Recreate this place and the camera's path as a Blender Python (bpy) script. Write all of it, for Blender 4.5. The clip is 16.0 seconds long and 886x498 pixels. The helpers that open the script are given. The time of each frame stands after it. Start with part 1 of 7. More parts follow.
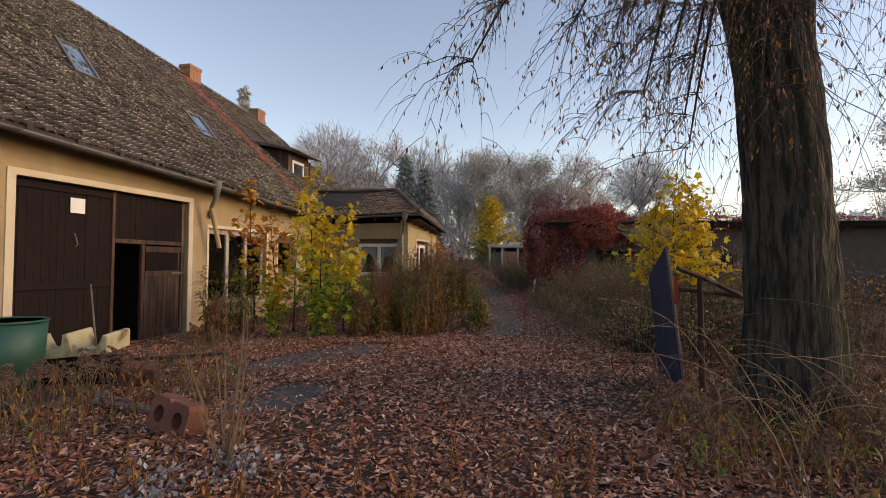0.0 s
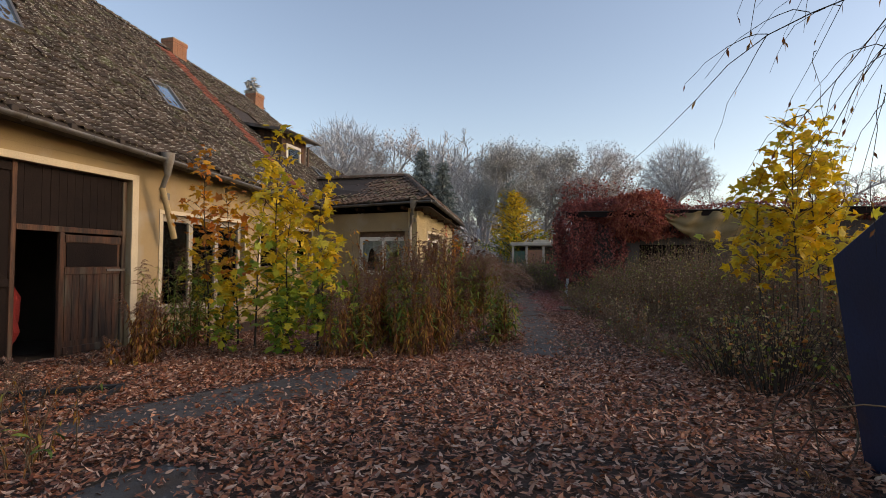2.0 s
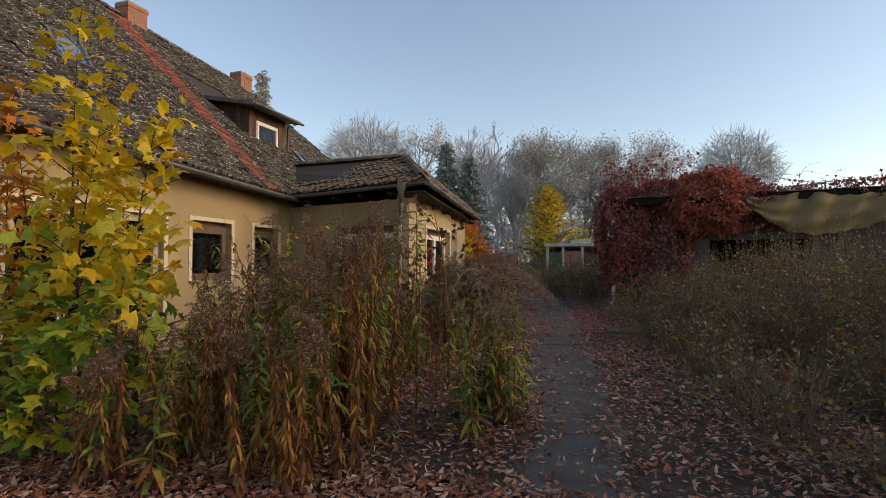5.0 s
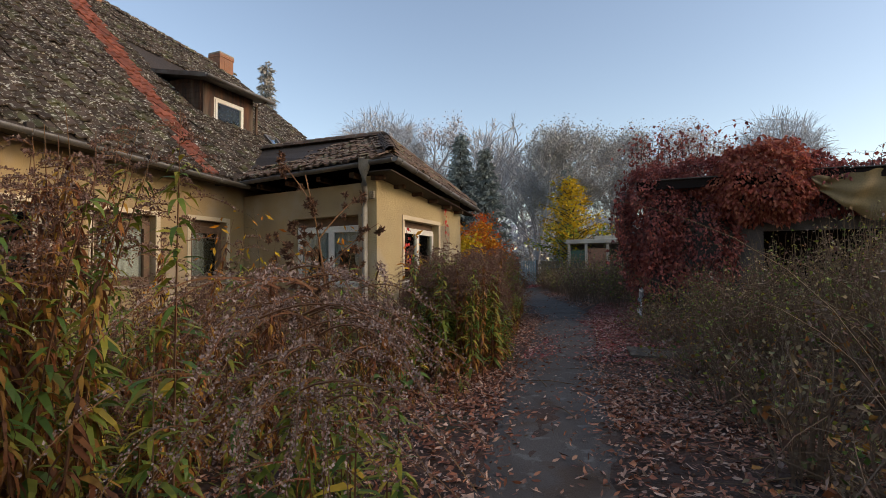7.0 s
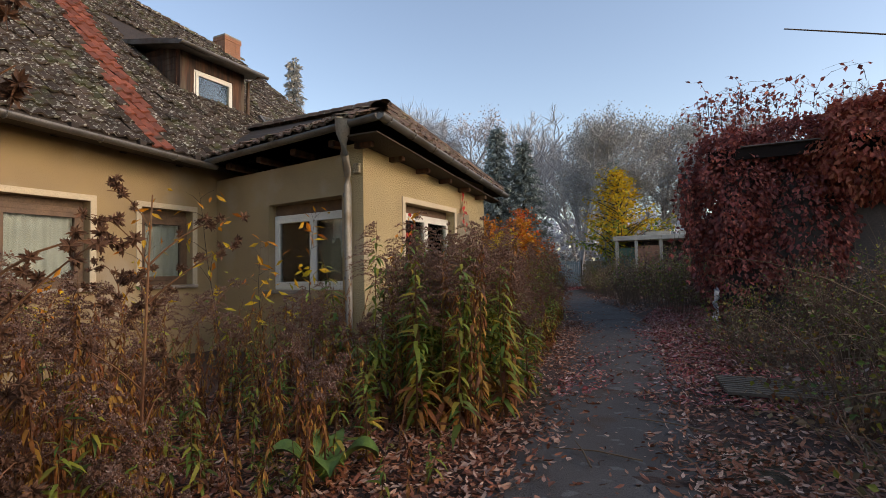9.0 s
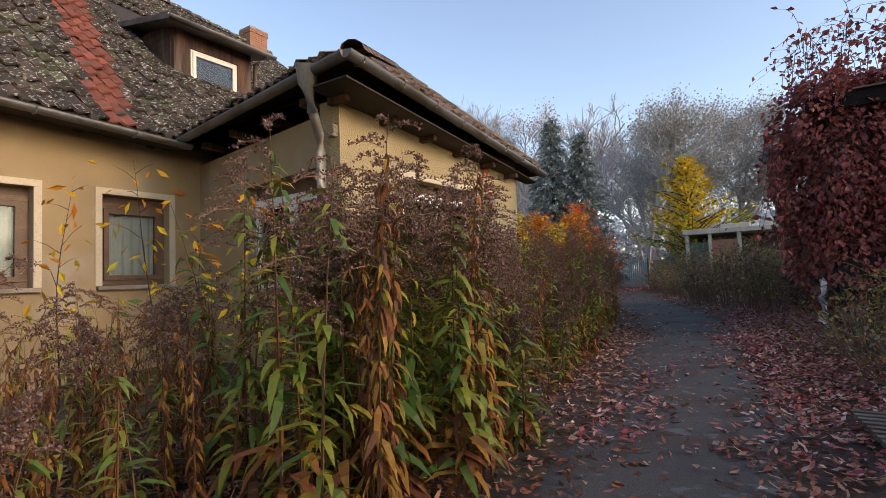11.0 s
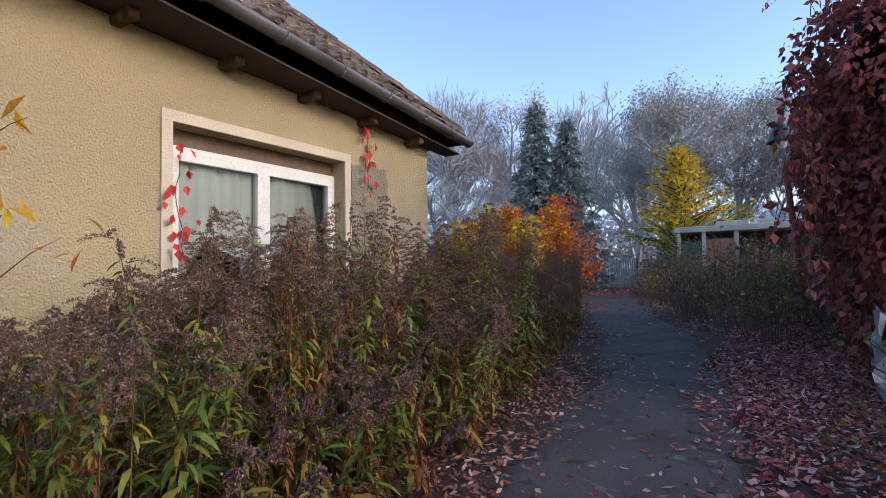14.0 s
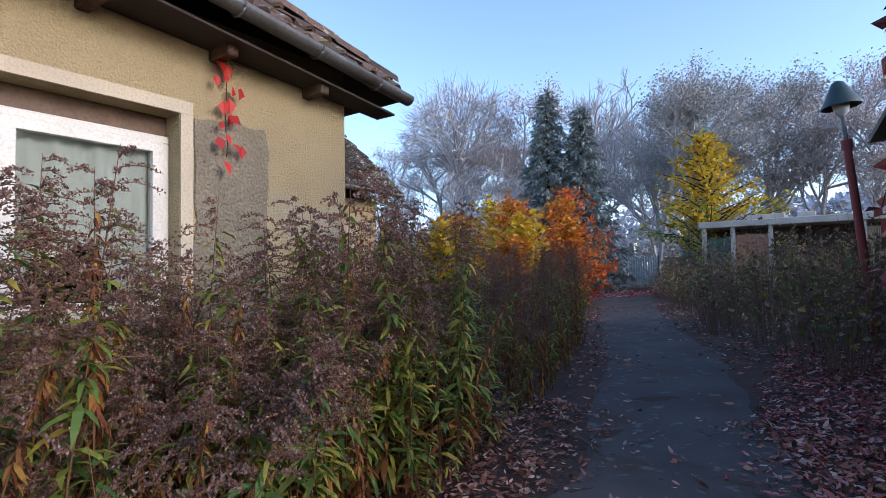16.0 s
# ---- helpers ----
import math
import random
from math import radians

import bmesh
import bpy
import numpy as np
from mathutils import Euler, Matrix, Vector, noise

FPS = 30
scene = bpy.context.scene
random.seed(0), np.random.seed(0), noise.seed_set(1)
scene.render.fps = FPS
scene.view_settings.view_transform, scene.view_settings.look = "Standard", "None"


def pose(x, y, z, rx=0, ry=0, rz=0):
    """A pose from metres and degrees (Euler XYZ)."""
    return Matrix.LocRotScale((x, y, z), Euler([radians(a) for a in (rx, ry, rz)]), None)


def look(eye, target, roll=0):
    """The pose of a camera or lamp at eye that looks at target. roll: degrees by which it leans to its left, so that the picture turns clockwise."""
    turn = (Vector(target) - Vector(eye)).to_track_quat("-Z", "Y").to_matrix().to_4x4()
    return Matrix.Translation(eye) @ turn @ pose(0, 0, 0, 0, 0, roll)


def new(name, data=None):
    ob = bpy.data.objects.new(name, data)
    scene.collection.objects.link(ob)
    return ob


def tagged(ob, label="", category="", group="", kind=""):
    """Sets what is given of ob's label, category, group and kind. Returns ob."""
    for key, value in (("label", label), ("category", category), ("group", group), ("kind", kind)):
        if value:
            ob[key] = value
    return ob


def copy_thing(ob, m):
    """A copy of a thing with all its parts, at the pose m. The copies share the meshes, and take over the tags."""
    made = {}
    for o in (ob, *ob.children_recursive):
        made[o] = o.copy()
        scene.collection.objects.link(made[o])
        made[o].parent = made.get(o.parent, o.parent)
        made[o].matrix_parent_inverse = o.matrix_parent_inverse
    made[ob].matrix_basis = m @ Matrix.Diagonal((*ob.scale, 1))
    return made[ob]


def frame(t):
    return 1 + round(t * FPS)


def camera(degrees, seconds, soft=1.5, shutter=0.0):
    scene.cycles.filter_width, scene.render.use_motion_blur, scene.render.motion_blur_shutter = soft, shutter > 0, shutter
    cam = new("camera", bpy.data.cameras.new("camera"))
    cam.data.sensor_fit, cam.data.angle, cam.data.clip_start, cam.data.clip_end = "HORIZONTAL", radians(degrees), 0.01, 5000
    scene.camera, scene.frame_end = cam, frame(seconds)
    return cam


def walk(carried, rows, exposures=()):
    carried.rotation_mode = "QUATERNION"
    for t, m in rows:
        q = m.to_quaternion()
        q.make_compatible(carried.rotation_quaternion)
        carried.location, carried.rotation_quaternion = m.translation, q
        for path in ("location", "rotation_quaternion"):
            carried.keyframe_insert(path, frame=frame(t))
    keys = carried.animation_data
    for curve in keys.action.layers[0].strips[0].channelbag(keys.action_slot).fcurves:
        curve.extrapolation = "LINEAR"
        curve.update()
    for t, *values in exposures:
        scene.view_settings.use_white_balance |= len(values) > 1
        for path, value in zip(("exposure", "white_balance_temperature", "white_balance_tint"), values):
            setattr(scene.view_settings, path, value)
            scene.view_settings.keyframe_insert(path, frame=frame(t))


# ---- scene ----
# ---- camera: seconds, eye, heading, tilt, lean ----
PATH = [
    (0.0, -0.040, 0.032, 1.660, 12.71, 1.38, 0.72),
    (0.5, -0.150, 0.789, 1.744, 11.75, 1.39, 0.93),
    (1.0, -0.274, 1.548, 1.621, 10.91, 1.44, 1.33),
    (1.5, -0.467, 2.503, 1.515, 13.36, 1.49, 0.90),
    (2.0, -0.621, 3.585, 1.434, 15.06, 1.61, 0.42),
    (2.5, -0.920, 4.433, 1.428, 15.56, 1.60, 0.42),
    (3.0, -1.184, 5.254, 1.430, 15.49, 1.71, 0.32),
    (5.5, -0.857, 9.432, 1.417, 20.22, 2.05, -0.44),
    (6.0, -0.815, 10.321, 1.398, 20.92, 1.87, -0.61),
    (6.5, -0.864, 11.025, 1.413, 21.41, 1.89, -0.32),
    (7.0, -0.932, 11.742, 1.438, 22.06, 2.06, -0.56),
    (7.5, -0.951, 12.532, 1.391, 22.18, 2.02, -0.55),
    (8.0, -1.112, 13.213, 1.344, 23.69, 2.13, -0.79),
    (8.5, -1.321, 13.894, 1.333, 25.25, 2.35, -0.96),
    (11.0, -1.704, 16.719, 1.062, 33.47, 3.25, -2.11),
    (11.5, -1.826, 17.278, 1.090, 35.02, 3.48, -2.04),
    (12.0, -1.848, 17.867, 1.129, 34.52, 2.66, -0.77),
    (12.5, -1.826, 18.367, 1.237, 33.71, 2.68, -0.72),
    (13.0, -1.875, 19.041, 1.220, 32.89, 2.50, -0.71),
    (13.5, -1.950, 19.709, 1.233, 32.94, 2.46, -0.83),
    (14.0, -2.023, 20.361, 1.256, 33.13, 2.50, -0.96),
    (14.5, -2.108, 21.018, 1.262, 33.55, 2.44, -1.11),
    (15.0, -2.132, 21.581, 1.266, 34.55, 2.44, -1.42),
    (15.5, -2.295, 22.308, 1.304, 35.21, 2.50, -1.25),
    (16.0, -2.469, 22.850, 1.344, 35.31, 2.36, -1.12),
]


def eye_row(t, x, y, z, heading, tilt, lean):
    a, b = radians(heading), radians(tilt)
    d = Vector((-math.sin(a) * math.cos(b), math.cos(a) * math.cos(b), math.sin(b)))
    return t, look((x, y, z), Vector((x, y, z)) + 10 * d, lean)


cam = camera(80.0, 16.0, soft=0.8)
walk(cam, [eye_row(*r) for r in PATH], exposures=[(0.0, 1.0, 8900, 22), (3.0, 0.93, 8500, 16), (5.5, 0.97, 8400, 15), (8.5, 1.05, 8100, 16), (11.0, 1.4, 7800, 18), (13.5, 1.42, 6500, 17), (16.0, 1.5, 6000, 18)])

# ---- sky and sun ----
SUN_ELEV, SUN_AZ = 22.0, 84.0  # degrees; azimuth clockwise from +y
world = bpy.data.worlds.new("sky")
scene.world = world
world.use_nodes = True
wn = world.node_tree.nodes
wn.clear()
sky = wn.new("ShaderNodeTexSky")
sky.sky_type = "NISHITA"
sky.sun_disc = False
sky.sun_elevation, sky.sun_rotation = radians(SUN_ELEV), radians(SUN_AZ)
sky.air_density, sky.dust_density, sky.ozone_density = 1.0, 0.9, 2.4
bg = wn.new("ShaderNodeBackground")
bg.inputs["Strength"].default_value = 0.135
wo = wn.new("ShaderNodeOutputWorld")
world.node_tree.links.new(sky.outputs[0], bg.inputs[0])
world.node_tree.links.new(bg.outputs[0], wo.inputs[0])
sun = new("sun", bpy.data.lights.new("sun", "SUN"))
sun.data.energy, sun.data.angle, sun.data.color = 0.6, radians(20), (1.0, 0.84, 0.64)
sa, se = radians(SUN_AZ), radians(SUN_ELEV)
sd = Vector((math.sin(sa) * math.cos(se), math.cos(sa) * math.cos(se), math.sin(se)))
sun.matrix_world = look(sd * 60, (0, 0, 0))

# ---- materials ----
def col(c):
    return (c[0], c[1], c[2], 1.0)


def material(name, base, second=None, scale=3.0, fine=60.0, rough=0.8, metal=0.0, bump=0.3, bump_scale=40.0, mix=0.5, depth=0.02, lichen=None, stretch=None, vary=0.0, spec=0.5, dirt=None, dirt_scale=0.8, dirt_at=0.55):
    """A surface with two scales of colour variation, dirt patches and fine relief."""
    m = bpy.data.materials.new(name)
    m.use_nodes = True
    n, l = m.node_tree.nodes, m.node_tree.links
    b = n["Principled BSDF"]
    b.inputs["Roughness"].default_value, b.inputs["Metallic"].default_value = rough, metal
    b.inputs["Specular IOR Level"].default_value = spec
    tc = n.new("ShaderNodeTexCoord")
    src = tc.outputs["Object"]
    if stretch:
        mp = n.new("ShaderNodeMapping")
        mp.inputs["Scale"].default_value = stretch
        l.new(src, mp.inputs["Vector"])
        src = mp.outputs[0]
    def nz(sc, det=4.0):
        t = n.new("ShaderNodeTexNoise")
        t.inputs["Scale"].default_value, t.inputs["Detail"].default_value = sc, det
        l.new(src, t.inputs["Vector"])
        return t
    def ramp(src, lo, hi):
        r = n.new("ShaderNodeMapRange")
        r.inputs["From Min"].default_value, r.inputs["From Max"].default_value = lo, hi
        l.new(src, r.inputs["Value"])
        return r.outputs[0]
    def mixc(f, a, c):
        x = n.new("ShaderNodeMix")
        x.data_type = "RGBA"
        l.new(f, x.inputs["Factor"])
        for k, v in ((6, a), (7, c)):
            if isinstance(v, tuple):
                x.inputs[k].default_value = col(v)
            else:
                l.new(v, x.inputs[k])
        return x.outputs[2]
    second = second or tuple(v * 0.75 for v in base)
    big, small = nz(scale), nz(fine, 6.0)
    c = mixc(ramp(big.outputs["Fac"], 0.5 - mix * 0.4, 0.5 + mix * 0.4), base, second)
    c = mixc(ramp(small.outputs["Fac"], 0.45, 1.0), c, tuple(v * 0.6 for v in second))
    if dirt:
        d = nz(dirt_scale, 8.0)
        c = mixc(ramp(d.outputs["Fac"], dirt_at, dirt_at + 0.12), c, dirt)
    if lichen:
        li = nz(lichen[1], 3.0)
        c = mixc(ramp(li.outputs["Fac"], lichen[2], lichen[2] + 0.06), c, lichen[0])
    if vary:
        g = n.new("ShaderNodeNewGeometry")
        oi = n.new("ShaderNodeObjectInfo")
        ad = n.new("ShaderNodeMath")
        ad.operation = "ADD"
        l.new(g.outputs["Random Per Island"], ad.inputs[0])
        l.new(oi.outputs["Random"], ad.inputs[1])
        fr = n.new("ShaderNodeMath")
        fr.operation = "FRACT"
        l.new(ad.outputs[0], fr.inputs[0])
        mr = n.new("ShaderNodeMapRange")
        mr.inputs["To Min"].default_value, mr.inputs["To Max"].default_value = 1 - vary, 1 + vary
        l.new(fr.outputs[0], mr.inputs["Value"])
        hs = n.new("ShaderNodeHueSaturation")
        l.new(mr.outputs[0], hs.inputs["Value"])
        l.new(c, hs.inputs["Color"])
        c = hs.outputs[0]
    l.new(c, b.inputs["Base Color"])
    if bump:
        bt = nz(bump_scale, 6.0)
        bp = n.new("ShaderNodeBump")
        bp.inputs["Strength"].default_value, bp.inputs["Distance"].default_value = bump, depth
        l.new(bt.outputs["Fac"], bp.inputs["Height"])
        l.new(bp.outputs[0], b.inputs["Normal"])
    return m


def leaf_mat(name, colors, rough=0.6, glow=0.25):
    """Leaves that differ one by one, thin enough to let some light through."""
    m = bpy.data.materials.new(name)
    m.use_nodes = True
    n, l = m.node_tree.nodes, m.node_tree.links
    b = n["Principled BSDF"]
    b.inputs["Roughness"].default_value = rough
    b.inputs["Specular IOR Level"].default_value = 0.3
    g = n.new("ShaderNodeNewGeometry")
    r = n.new("ShaderNodeValToRGB")
    while len(r.color_ramp.elements) < len(colors):
        r.color_ramp.elements.new(0.5)
    for i, c in enumerate(colors):
        r.color_ramp.elements[i].position = i / max(1, len(colors) - 1)
        r.color_ramp.elements[i].color = col(c)
    l.new(g.outputs["Random Per Island"], r.inputs[0])
    t = n.new("ShaderNodeTexNoise")
    t.inputs["Scale"].default_value = 35.0
    hs = n.new("ShaderNodeHueSaturation")
    mr = n.new("ShaderNodeMapRange")
    mr.inputs["To Min"].default_value, mr.inputs["To Max"].default_value = 0.6, 1.35
    l.new(t.outputs["Fac"], mr.inputs["Value"])
    l.new(mr.outputs[0], hs.inputs["Value"])
    l.new(r.outputs[0], hs.inputs["Color"])
    l.new(hs.outputs[0], b.inputs["Base Color"])
    if glow:
        tr = n.new("ShaderNodeBsdfTranslucent")
        l.new(hs.outputs[0], tr.inputs["Color"])
        mx = n.new("ShaderNodeMixShader")
        mx.inputs[0].default_value = glow
        l.new(b.outputs[0], mx.inputs[1])
        l.new(tr.outputs[0], mx.inputs[2])
        l.new(mx.outputs[0], n["Material Output"].inputs[0])
    return m


def glass_mat(name, rough=0.06):
    m = bpy.data.materials.new(name)
    m.use_nodes = True
    n, l = m.node_tree.nodes, m.node_tree.links
    n.clear()
    gl = n.new("ShaderNodeBsdfGlossy")
    gl.inputs["Roughness"].default_value = rough
    tr = n.new("ShaderNodeBsdfTransparent")
    tr.inputs["Color"].default_value = (0.75, 0.8, 0.8, 1)
    fr = n.new("ShaderNodeFresnel")
    fr.inputs["IOR"].default_value = 1.45
    mx = n.new("ShaderNodeMixShader")
    o = n.new("ShaderNodeOutputMaterial")
    l.new(fr.outputs[0], mx.inputs[0])
    l.new(tr.outputs[0], mx.inputs[1])
    l.new(gl.outputs[0], mx.inputs[2])
    l.new(mx.outputs[0], o.inputs[0])
    return m


M = {}
M["plaster"] = material("cream_plaster", (0.38, 0.272, 0.143), (0.305, 0.22, 0.127), 1.2, 90, 0.9, bump=0.35, bump_scale=60, dirt=(0.36, 0.29, 0.21), dirt_scale=0.9, dirt_at=0.54)
M["stucco"] = material("pebble_stucco", (0.53, 0.415, 0.225), (0.43, 0.335, 0.19), 1.0, 120, 0.95, bump=1.0, bump_scale=55, depth=0.035, dirt=(0.45, 0.38, 0.28), dirt_scale=0.7, dirt_at=0.6)
M["patch"] = material("grey_mortar_patch", (0.36, 0.3, 0.21), (0.26, 0.22, 0.155), 4, 50, 0.95, bump=1.0, bump_scale=38, depth=0.05)
M["plinth"] = material("plinth_render", (0.4, 0.33, 0.27), (0.3, 0.24, 0.2), 1.5, 60, 0.95, bump=0.5, dirt=(0.2, 0.17, 0.13), dirt_at=0.5)
M["trim"] = material("pale_trim_plaster", (0.62, 0.53, 0.38), (0.53, 0.44, 0.32), 2, 60, 0.85, bump=0.15)
M["tile"] = material("mossy_roof_tile", (0.05, 0.039, 0.033), (0.092, 0.066, 0.051), 6, 45, 0.9, spec=0.2, bump=0.6, dirt=(0.085, 0.085, 0.045), dirt_scale=2.2, dirt_at=0.54, lichen=((0.34, 0.33, 0.28), 15.0, 0.575), vary=0.45)
M["redtile"] = material("red_roof_tile", (0.3, 0.085, 0.045), (0.2, 0.06, 0.04), 5, 50, 0.85, bump=0.4, dirt=(0.1, 0.07, 0.05), dirt_scale=3, dirt_at=0.6, vary=0.3)
M["brick"] = material("chimney_brick", (0.4, 0.19, 0.11), (0.3, 0.14, 0.09), 8, 60, 0.9, bump=0.5)
M["mortar"] = material("lime_mortar", (0.35, 0.31, 0.26), None, 8, 60, 0.95)
M["zinc"] = material("weathered_zinc", (0.2, 0.19, 0.18), (0.13, 0.12, 0.11), 2, 40, 0.5, 0.5, bump=0.1, dirt=(0.1, 0.08, 0.06), dirt_scale=2)
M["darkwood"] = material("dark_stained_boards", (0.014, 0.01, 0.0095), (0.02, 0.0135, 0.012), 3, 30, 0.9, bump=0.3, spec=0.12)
M["brownwood"] = material("brown_weathered_boards", (0.12, 0.048, 0.024), (0.035, 0.02, 0.014), 9, 40, 0.8, bump=0.5, stretch=(1, 1, 0.12), mix=0.35, dirt=(0.11, 0.085, 0.06), dirt_scale=5, dirt_at=0.56)
M["greywood"] = material("grey_weathered_wood", (0.17, 0.135, 0.1), (0.1, 0.075, 0.055), 4, 40, 0.85, bump=0.4)
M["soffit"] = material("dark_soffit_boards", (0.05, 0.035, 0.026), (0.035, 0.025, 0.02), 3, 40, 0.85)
M["whitepaint"] = material("white_window_paint", (0.75, 0.73, 0.67), (0.66, 0.63, 0.56), 4, 60, 0.45, bump=0.05)
M["greypaint"] = material("dirty_grey_window_paint", (0.42, 0.37, 0.3), (0.3, 0.25, 0.2), 4, 60, 0.6, bump=0.1, dirt=(0.2, 0.14, 0.1), dirt_scale=3)
M["brownframe"] = material("brown_window_frame", (0.17, 0.1, 0.06), (0.1, 0.06, 0.04), 5, 40, 0.6, bump=0.1)
M["glass"] = glass_mat("window_glass")
M["curtain"] = material("greyed_net_curtain", (0.82, 0.8, 0.76), (0.7, 0.68, 0.64), 3, 90, 0.9, bump=0.1)
# Dark base colour puts the unlit rooms' shade into the walls.
M["dark"] = material("room_shade_plaster", (0.09, 0.08, 0.075), (0.06, 0.055, 0.05), 1, 20, 0.9)
M["asphalt"] = material("cracked_asphalt", (0.08, 0.071, 0.065), (0.12, 0.108, 0.098), 1.1, 70, 0.9, spec=0.25, bump=0.7, bump_scale=90, dirt=(0.09, 0.065, 0.05), dirt_scale=1.6, dirt_at=0.55, lichen=((0.15, 0.145, 0.14), 6.0, 0.62))
M["soil"] = material("leafy_soil", (0.085, 0.042, 0.028), (0.05, 0.03, 0.022), 1.2, 40, 0.95, bump=1.0, bump_scale=25, dirt=(0.05, 0.055, 0.025), dirt_scale=0.5, dirt_at=0.58)
M["bark"] = material("furrowed_bark", (0.075, 0.056, 0.04), (0.012, 0.01, 0.008), 13, 30, 0.95, bump=1.0, bump_scale=16, depth=0.08, stretch=(1, 1, 0.2), mix=0.2, dirt=(0.035, 0.04, 0.018), dirt_scale=2.5, dirt_at=0.55)
M["twig"] = material("dark_twigs", (0.05, 0.035, 0.028), (0.035, 0.026, 0.02), 3, 30, 0.9, bump=0)
# The pale tone is distance haze painted into the twig colour.
M["fartwig"] = material("hazed_far_twigs", (0.5, 0.49, 0.5), (0.42, 0.41, 0.41), 0.5, 10, 0.95, bump=0)
M["blue"] = material("blue_painted_steel", (0.011, 0.026, 0.075), (0.01, 0.02, 0.05), 2, 40, 0.5, 0.2, bump=0.1, dirt=(0.06, 0.04, 0.035), dirt_scale=1.5, dirt_at=0.6)

# ---- mesh helpers ----
def np_mesh(name, verts, faces, mat, smooth=False):
    """A mesh from arrays: verts (n, 3), faces (m, 3 or 4)."""
    verts, faces = np.asarray(verts, np.float32), np.asarray(faces, np.int32)
    me = bpy.data.meshes.new(name)
    k = faces.shape[1]
    me.vertices.add(len(verts))
    me.vertices.foreach_set("co", verts.ravel())
    me.loops.add(faces.size)
    me.loops.foreach_set("vertex_index", faces.ravel())
    me.polygons.add(len(faces))
    me.polygons.foreach_set("loop_start", np.arange(len(faces), dtype=np.int32) * k)
    me.polygons.foreach_set("use_smooth", np.full(len(faces), smooth))
    me.update(calc_edges=True)
    me.materials.append(mat)
    return me


def thing(name, label, category, at=None, group="", kind=""):
    e = new(name)
    if at is not None:
        e.matrix_world = at
    return tagged(e, label, category, group, kind)


def part(name, data, mat, parent=None, label="", bevel=0.0, at=None):
    """One mesh object from a bmesh or a mesh, under a thing."""
    if isinstance(data, bmesh.types.BMesh):
        if bevel:
            bmesh.ops.bevel(data, geom=data.edges[:], offset=bevel, segments=1, affect="EDGES")
        bmesh.ops.recalc_face_normals(data, faces=data.faces[:])
        me = bpy.data.meshes.new(name)
        data.to_mesh(me)
        data.free()
        me.materials.append(mat)
    else:
        me = data
    ob = new(name, me)
    if parent is not None:
        ob.parent = parent
    if at is not None:
        ob.matrix_basis = at
    return tagged(ob, label)


def struct(ob, label, category):
    return tagged(ob, label, category, kind="structure")


def box(bm, x0, x1, y0, y1, z0, z1, m=None):
    vs = [bm.verts.new((x, y, z)) for x in (x0, x1) for y in (y0, y1) for z in (z0, z1)]
    for f in ((0, 1, 3, 2), (4, 6, 7, 5), (0, 4, 5, 1), (2, 3, 7, 6), (0, 2, 6, 4), (1, 5, 7, 3)):
        bm.faces.new([vs[i] for i in f])
    if m is not None:
        bmesh.ops.transform(bm, matrix=m, verts=vs)
    return vs


def boxes(*lst, m=None):
    bm = bmesh.new()
    for b in lst:
        box(bm, *b, m=m)
    return bm


def prism(bm, poly, y0, y1):
    """A polygon in x and z, drawn out along y."""
    a = [bm.verts.new((x, y0, z)) for x, z in poly]
    b = [bm.verts.new((x, y1, z)) for x, z in poly]
    bm.faces.new(a), bm.faces.new(b[::-1])
    for i in range(len(poly)):
        j = (i + 1) % len(poly)
        bm.faces.new((a[i], b[i], b[j], a[j]))


def tube_arrays(pts, radii, n=6):
    """A tapered tube through points."""
    pts = np.asarray(pts, float)
    radii = np.asarray(radii, float)
    d = np.gradient(pts, axis=0)
    d /= np.linalg.norm(d, axis=1)[:, None] + 1e-9
    ref = np.where(np.abs(d[:, 2:3]) > 0.9, np.array([[1.0, 0, 0]]), np.array([[0, 0, 1.0]]))
    u = np.cross(d, ref)
    u /= np.linalg.norm(u, axis=1)[:, None] + 1e-9
    v = np.cross(d, u)
    a = np.arange(n) * 2 * np.pi / n
    ring = pts[:, None] + radii[:, None, None] * (u[:, None] * np.cos(a)[None, :, None] + v[:, None] * np.sin(a)[None, :, None])
    k = len(pts)
    i, j = np.meshgrid(np.arange(k - 1), np.arange(n), indexing="ij")
    f = np.stack([i * n + j, i * n + (j + 1) % n, (i + 1) * n + (j + 1) % n, (i + 1) * n + j], -1).reshape(-1, 4)
    return ring.reshape(-1, 3), f


class Heap:
    """Collects quads from many pieces into one mesh."""

    def __init__(self):
        self.v, self.f, self.n = [], [], 0

    def add(self, v, f):
        self.v.append(np.asarray(v, np.float32))
        self.f.append(np.asarray(f, np.int64) + self.n)
        self.n += len(v)

    def tube(self, pts, radii, n=6):
        self.add(*tube_arrays(pts, radii, n))

    def mesh(self, name, mat, smooth=False):
        return np_mesh(name, np.concatenate(self.v), np.concatenate(self.f), mat, smooth)


